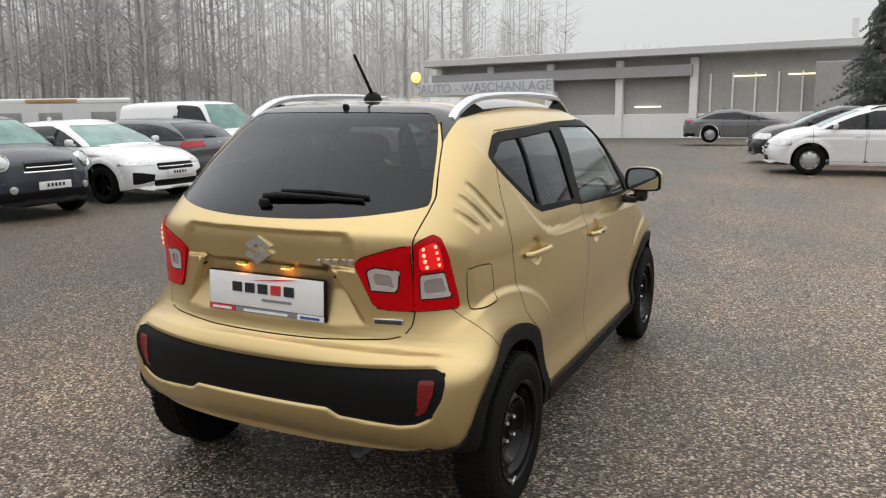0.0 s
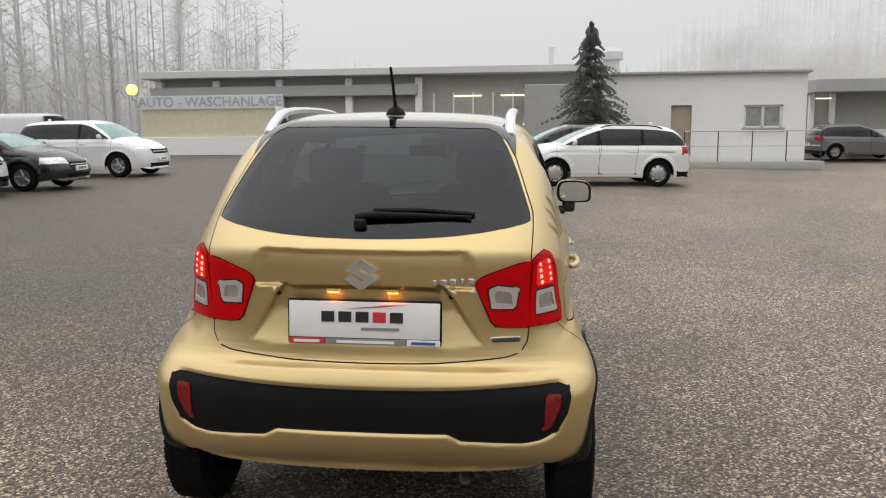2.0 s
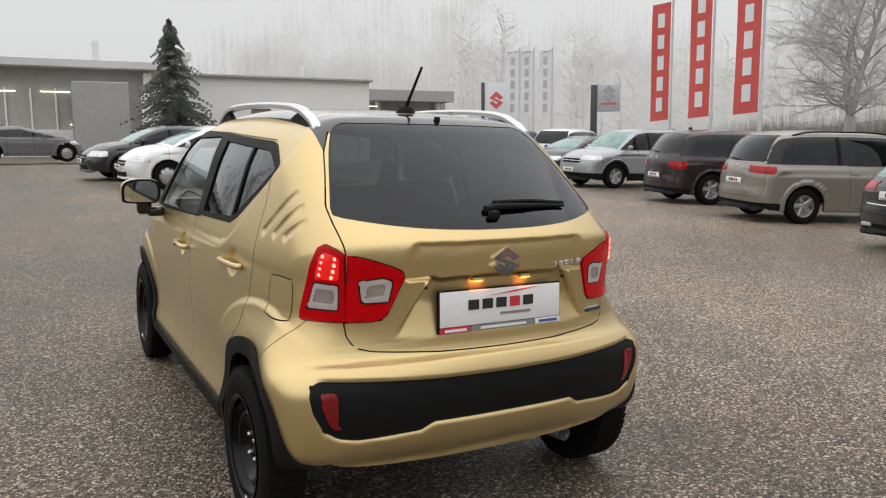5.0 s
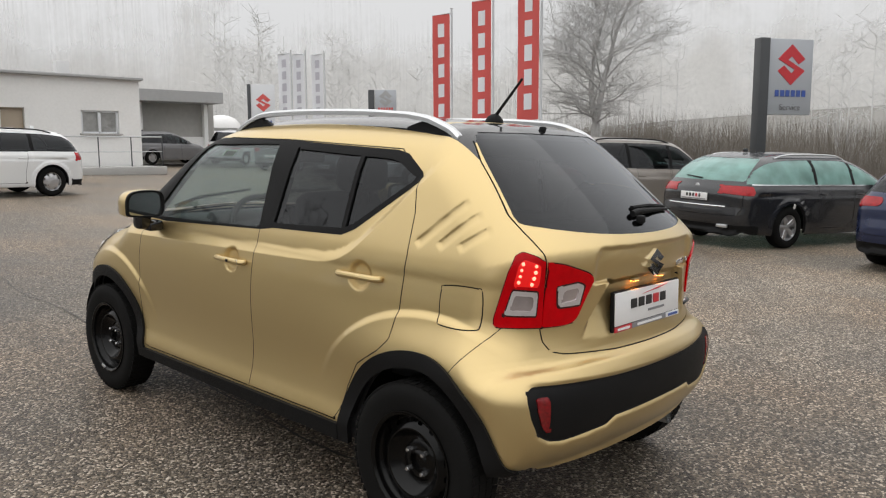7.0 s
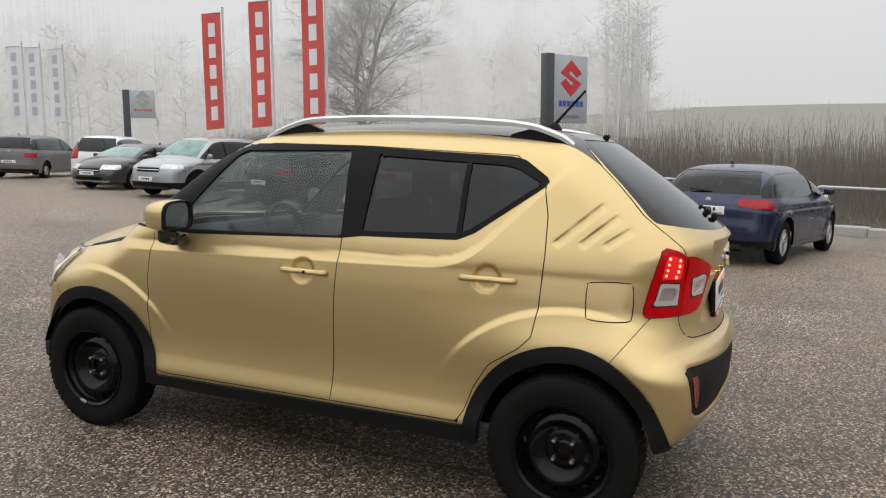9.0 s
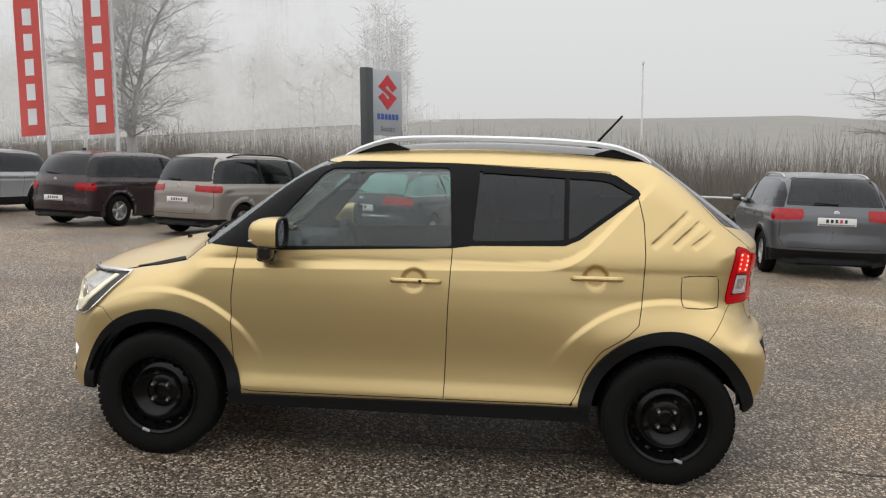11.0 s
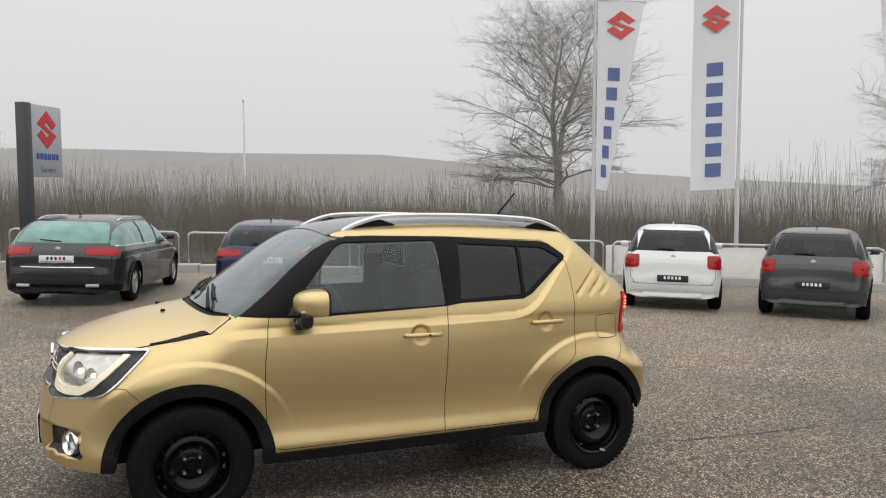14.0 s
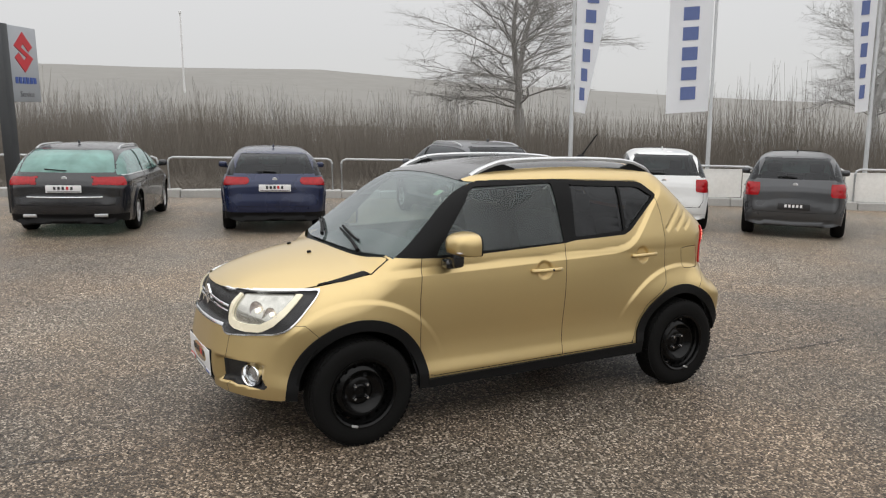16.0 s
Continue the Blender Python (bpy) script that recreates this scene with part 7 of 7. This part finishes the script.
        fm = pose(sx * fx, fy, fz, 0, 0, -sx * 30)
        ring = part("fog_lamp", lathe([(0.046, -0.03), (0.053, 0.014), (0.060, 0.024), (0.067, 0.014), (0.067, -0.03)], 28, "y"), M["chrome"], car, "chrome ringed fog lamp")
        ring.matrix_local = fm
        part("fog_lens", lathe([(0.049, -0.02), (0.040, -0.006), (0.001, 0.0)], 24, "y"), M["lamp_glass"], ring)
        for dz in (-0.016, 0.016):
            part("trim_bar", rbox(sx * 0.085, -0.01, dz, 0.075, 0.012, 0.008, 0.003), M["chrome"], ring)
        # lit bulb and reflector bowls behind the headlamp glass
        for hx, hz, hr in ((0.53, 0.765, 0.052), (0.60, 0.752, 0.040)):
            hy = skin_y(hx, hz, 1) - 0.012
            bowl = part("reflector_bowl", lathe([(hr, 0.012), (hr * 0.92, 0.010), (hr * 0.7, -0.002), (hr * 0.35, -0.010), (0.001, -0.012)], 24, "y"), M["clear_lens"], car, "bright lamp reflector")
            bowl.matrix_local = pose(sx * hx, hy, hz, 0, 0, -sx * 32)
            part("bulb", lathe([(hr * 0.30, -0.006), (hr * 0.28, 0.010), (0.001, 0.014)], 14, "y"), M["beam_lit"], bowl, "lit headlamp bulb")
        # washer jet, wipers
        part("washer_jet", rbox(sx * 0.19, 1.31, skin_z(0.19, 1.31) + 0.004, 0.018, 0.026, 0.018, 0.006), M["black_trim"], car)
    def on_screen(x, y, up):
        return (x, y, skin_z(x, y) + up)
    for x0, y0, x1, y1 in ((-0.44, 1.10, -0.02, 1.06), (0.12, 1.11, 0.55, 0.99)):
        w = part("wiper_arm", tube([on_screen(x0, y0, 0.02), on_screen((x0 + x1) / 2 - 0.05, (y0 + y1) / 2, 0.035), on_screen(x1, y1 - 0.02, 0.02)], [0.013, 0.009, 0.006], 8), M["black_trim"], car)
        part("wiper_blade", tube([on_screen(x0 + 0.10, y0 - 0.05, 0.010), on_screen((x0 + x1) / 2, (y0 + y1) / 2 - 0.035, 0.010), on_screen(x1 + 0.03, y1 - 0.05, 0.010)], 0.008, 6), M["black_trim"], w)
    # antenna
    za = skin_z(0, -0.905)
    a = part("antenna", lathe([(0.042, za - 0.005), (0.040, za + 0.008), (0.030, za + 0.024), (0.016, za + 0.034), (0.001, za + 0.037)], 18, "z"), M["black_trim"], car)
    a.location = (0, -0.905, 0)
    part("rod", tube([(0, -0.005, za + 0.025), (0, -0.030, za + 0.055), (0, -0.145, za + 0.185)], [0.009, 0.007, 0.0055], 8), M["black_trim"], a)
    part("rear_washer_jet", rbox(0.02, -1.155, skin_z(0.02, -1.155) + 0.006, 0.018, 0.03, 0.022, 0.006), M["black_trim"], car)
    # rear wiper
    yb = lambda x, z, o: (x, skin_y(x, z) - o, z)
    w = part("rear_wiper", tube([yb(-0.035, 1.215, 0.016), yb(0.02, 1.222, 0.024), yb(0.14, 1.222, 0.022), yb(0.355, 1.214, 0.014)], [0.013, 0.013, 0.010, 0.006], 10), M["black_trim"], car)
    part("wiper_blade", tube([yb(0.02, 1.235, 0.008), yb(0.19, 1.236, 0.008), yb(0.365, 1.222, 0.008)], 0.008, 6), M["black_trim"], w)
    part("wiper_hub", merge(rbox(-0.015, skin_y(0, 1.195) - 0.016, 1.195, 0.042, 0.026, 0.034, 0.010, 3)), M["black_trim"], w)
    # number plates in a black carrier with dealer print
    for front in (False, True):
        if front:
            base = pose(0, skin_y(0, 0.42, 1) - 0.008, 0.420, 3, 0, 180)
        else:
            base = pose(0.004, -1.700, 0.868, -3, 0, 0)
        hold = part("plate_carrier", rbox(0, 0.006, 0, 0.522, 0.018, 0.152, 0.006), M["black_trim"], car)
        hold.matrix_local = base
        pl = part("number_plate", rbox(0, -0.004, 0.009, 0.510, 0.006, 0.124, 0.003), M["plate_white"], hold, "white dealer plate")
        y = -0.0095
        for i in range(5):
            x = -0.122 + 0.058 * i
            ink = M["red_ink"] if i == 3 else M["ink"]
            part("letter_bar", rbox(x, y, 0.020, 0.044, 0.003, 0.036, 0.004), ink, hold, smooth=False)
        part("swoosh", prism([(-0.06, 0.048), (0.06, 0.055), (0.15, 0.066), (0.06, 0.060)], 0.002, pose(0, y - 0.001, 0)), M["red_ink"], hold, smooth=False)
        part("text_bar", rbox(0.055, y, -0.020, 0.13, 0.002, 0.009, 0), M["grey_ink"], hold, smooth=False)
        for x, wd, k in ((-0.195, 0.122, "red_ink"), (0.005, 0.272, "grey_ink"), (0.20, 0.112, "plate_white")):
            b = part("strip", rbox(x, -0.005, -0.065, wd, 0.006, 0.020, 0.001), M[k], hold, smooth=False)
            part("text_bar", rbox(x, y, -0.065, wd * 0.72, 0.002, 0.009, 0), M["plate_white" if k != "plate_white" else "blue_ink"], b, smooth=False)
    # lamps over the rear plate
    for x in (-0.10, 0.10):
        lamp = part("plate_lamp", rbox(x, -1.694, 0.9765, 0.046, 0.024, 0.012, 0.004), M["gold"], car, "gold plate lamp housing")
        part("lamp_lens", rbox(x, -1.694, 0.9713, 0.038, 0.018, 0.002, 0.0), M["amber_lit"], lamp, "lit warm lens")
    # badges
    part("badge", prism([(x * 0.112, z * 0.104) for x, z in S_MARK], 0.016, pose(0, skin_y(0, 1.037) - 0.015, 1.037, -4)), M["chrome"], car, "chrome badge", smooth=False)
    part("badge", prism([(x * 0.12, z * 0.12) for x, z in S_MARK], 0.012, pose(0, skin_y(0, 0.76, 1) + 0.012, 0.770)), M["chrome"], car, "chrome badge", smooth=False)
    for i in range(5):
        x = 0.240 + 0.030 * i
        part("name_bar", rbox(x, skin_y(x, 1.008) - 0.003, 1.008 + 0.001 * i, 0.022 if i != 0 and i != 3 else 0.012, 0.008, 0.020, 0.002), M["chrome"], car, "chrome model name bar")
    x = 0.476
    b = part("side_badge", rbox(x, skin_y(x, 0.805) - 0.002, 0.805, 0.110, 0.010, 0.022, 0.004, turn=pose(0, 0, 0, 0, 0, 14)), M["chrome"], car, "chrome rimmed dark badge")
    part("badge_face", rbox(x + 0.002, skin_y(x, 0.805) - 0.006, 0.805, 0.096, 0.010, 0.014, 0.002, turn=pose(0, 0, 0, 0, 0, 14)), M["dark_post"], b)
    # grille bars
    for dz in (-0.012, 0.016):
        c = [(xx, skin_y(xx, 0.752 + dz, 1) + 0.010, 0.752 + dz - 0.10 * xx * xx) for xx in np.linspace(-0.33, 0.33, 13)]
        part("grille_bar", tube(c, 0.0075, 8), M["chrome"], car, "chrome grille bar")
    part("exhaust", join(tube([(0.34, -1.40, 0.30), (0.35, -1.66, 0.315)], 0.030, 14, False), tube([(0.35, -1.66, 0.315), (0.35, -1.50, 0.30)], 0.025, 14, False)), M["silver"], car)
    # cabin
    part("dashboard", merge(rbox(0, 0.70, 0.92, 1.30, 0.45, 0.22, 0.08, 3), rbox(-0.36, 0.52, 1.02, 0.40, 0.16, 0.10, 0.05, 3), rbox(0.0, 0.47, 0.98, 0.24, 0.06, 0.20, 0.02)), M["dark_in"], car)
    ring = [(-0.36 + 0.185 * math.cos(t), 0.34 + 0.06 * math.sin(t), 0.97 + 0.175 * math.sin(t)) for t in np.linspace(0, 2 * math.pi, 29)]
    sw = part("steering_wheel", tube(ring, 0.017, 8, False), M["dark_in"], car)
    part("spokes", merge(rbox(-0.36, 0.345, 0.96, 0.34, 0.03, 0.04, 0.012), rbox(-0.36, 0.35, 0.95, 0.13, 0.05, 0.11, 0.03, 3), rbox(-0.36, 0.33, 0.87, 0.05, 0.03, 0.12, 0.012)), M["dark_in"], sw)
    part("wheel_trim", rbox(-0.36, 0.318, 0.955, 0.05, 0.01, 0.03, 0.01), M["silver"], sw)
    for x in (-0.36, 0.36):
        st = part("front_seat", merge(rbox(x, -0.02, 0.62, 0.50, 0.50, 0.16, 0.06, 3), rbox(x, -0.34, 0.92, 0.48, 0.15, 0.62, 0.07, 3, pose(0, 0, 0, -14))), M["seat"], car)
        part("headrest", merge(rbox(x, -0.44, 1.315, 0.27, 0.11, 0.17, 0.05, 3), rbox(x - 0.06, -0.43, 1.22, 0.014, 0.014, 0.08, 0), rbox(x + 0.06, -0.43, 1.22, 0.014, 0.014, 0.08, 0)), M["seat"], st)
        rs = part("rear_seat", merge(rbox(x, -0.85, 0.62, 0.60, 0.44, 0.16, 0.06, 3), rbox(x, -1.12, 0.88, 0.62, 0.14, 0.50, 0.06, 3, pose(0, 0, 0, -14))), M["seat"], car)
        part("headrest", rbox(x, -1.18, 1.20, 0.25, 0.10, 0.14, 0.04, 3), M["seat"], rs)
    part("rear_mirror", rbox(0, 0.42, 1.36, 0.22, 0.03, 0.065, 0.02), M["dark_in"], car)
    part("sticker", rbox(-0.42, 0.552, 1.372, 0.06, 0.05, 0.004, 0.0, turn=pose(0, 0, 0, -33)), M["sticker"], car, "green and white windscreen sticker")
    for sx in (-1, 1):
        for yy in (1.217, -1.217):
            w = steel_wheel(car, sx * 0.734, yy, 0.30, sx)
            part("balance_weight", rbox(sx * 0.075, 0.055 * (1 if yy > 0 else -1), -0.182, 0.01, 0.040, 0.014, 0.003, turn=pose(0, 0, 0, 18)), M["silver"], w, "silver balance weight")


M["bolt"] = mat("bright_steel", (0.55, 0.55, 0.56), 0.25, 0.9)
M["mirror"] = mat("mirror_glass", (0.75, 0.80, 0.80), 0.03, 1.0, rvary=0.01)
M["sticker"] = mat("pale_green_sticker", (0.35, 0.55, 0.30), 0.5)
gold_fittings(CAR, SKIN)
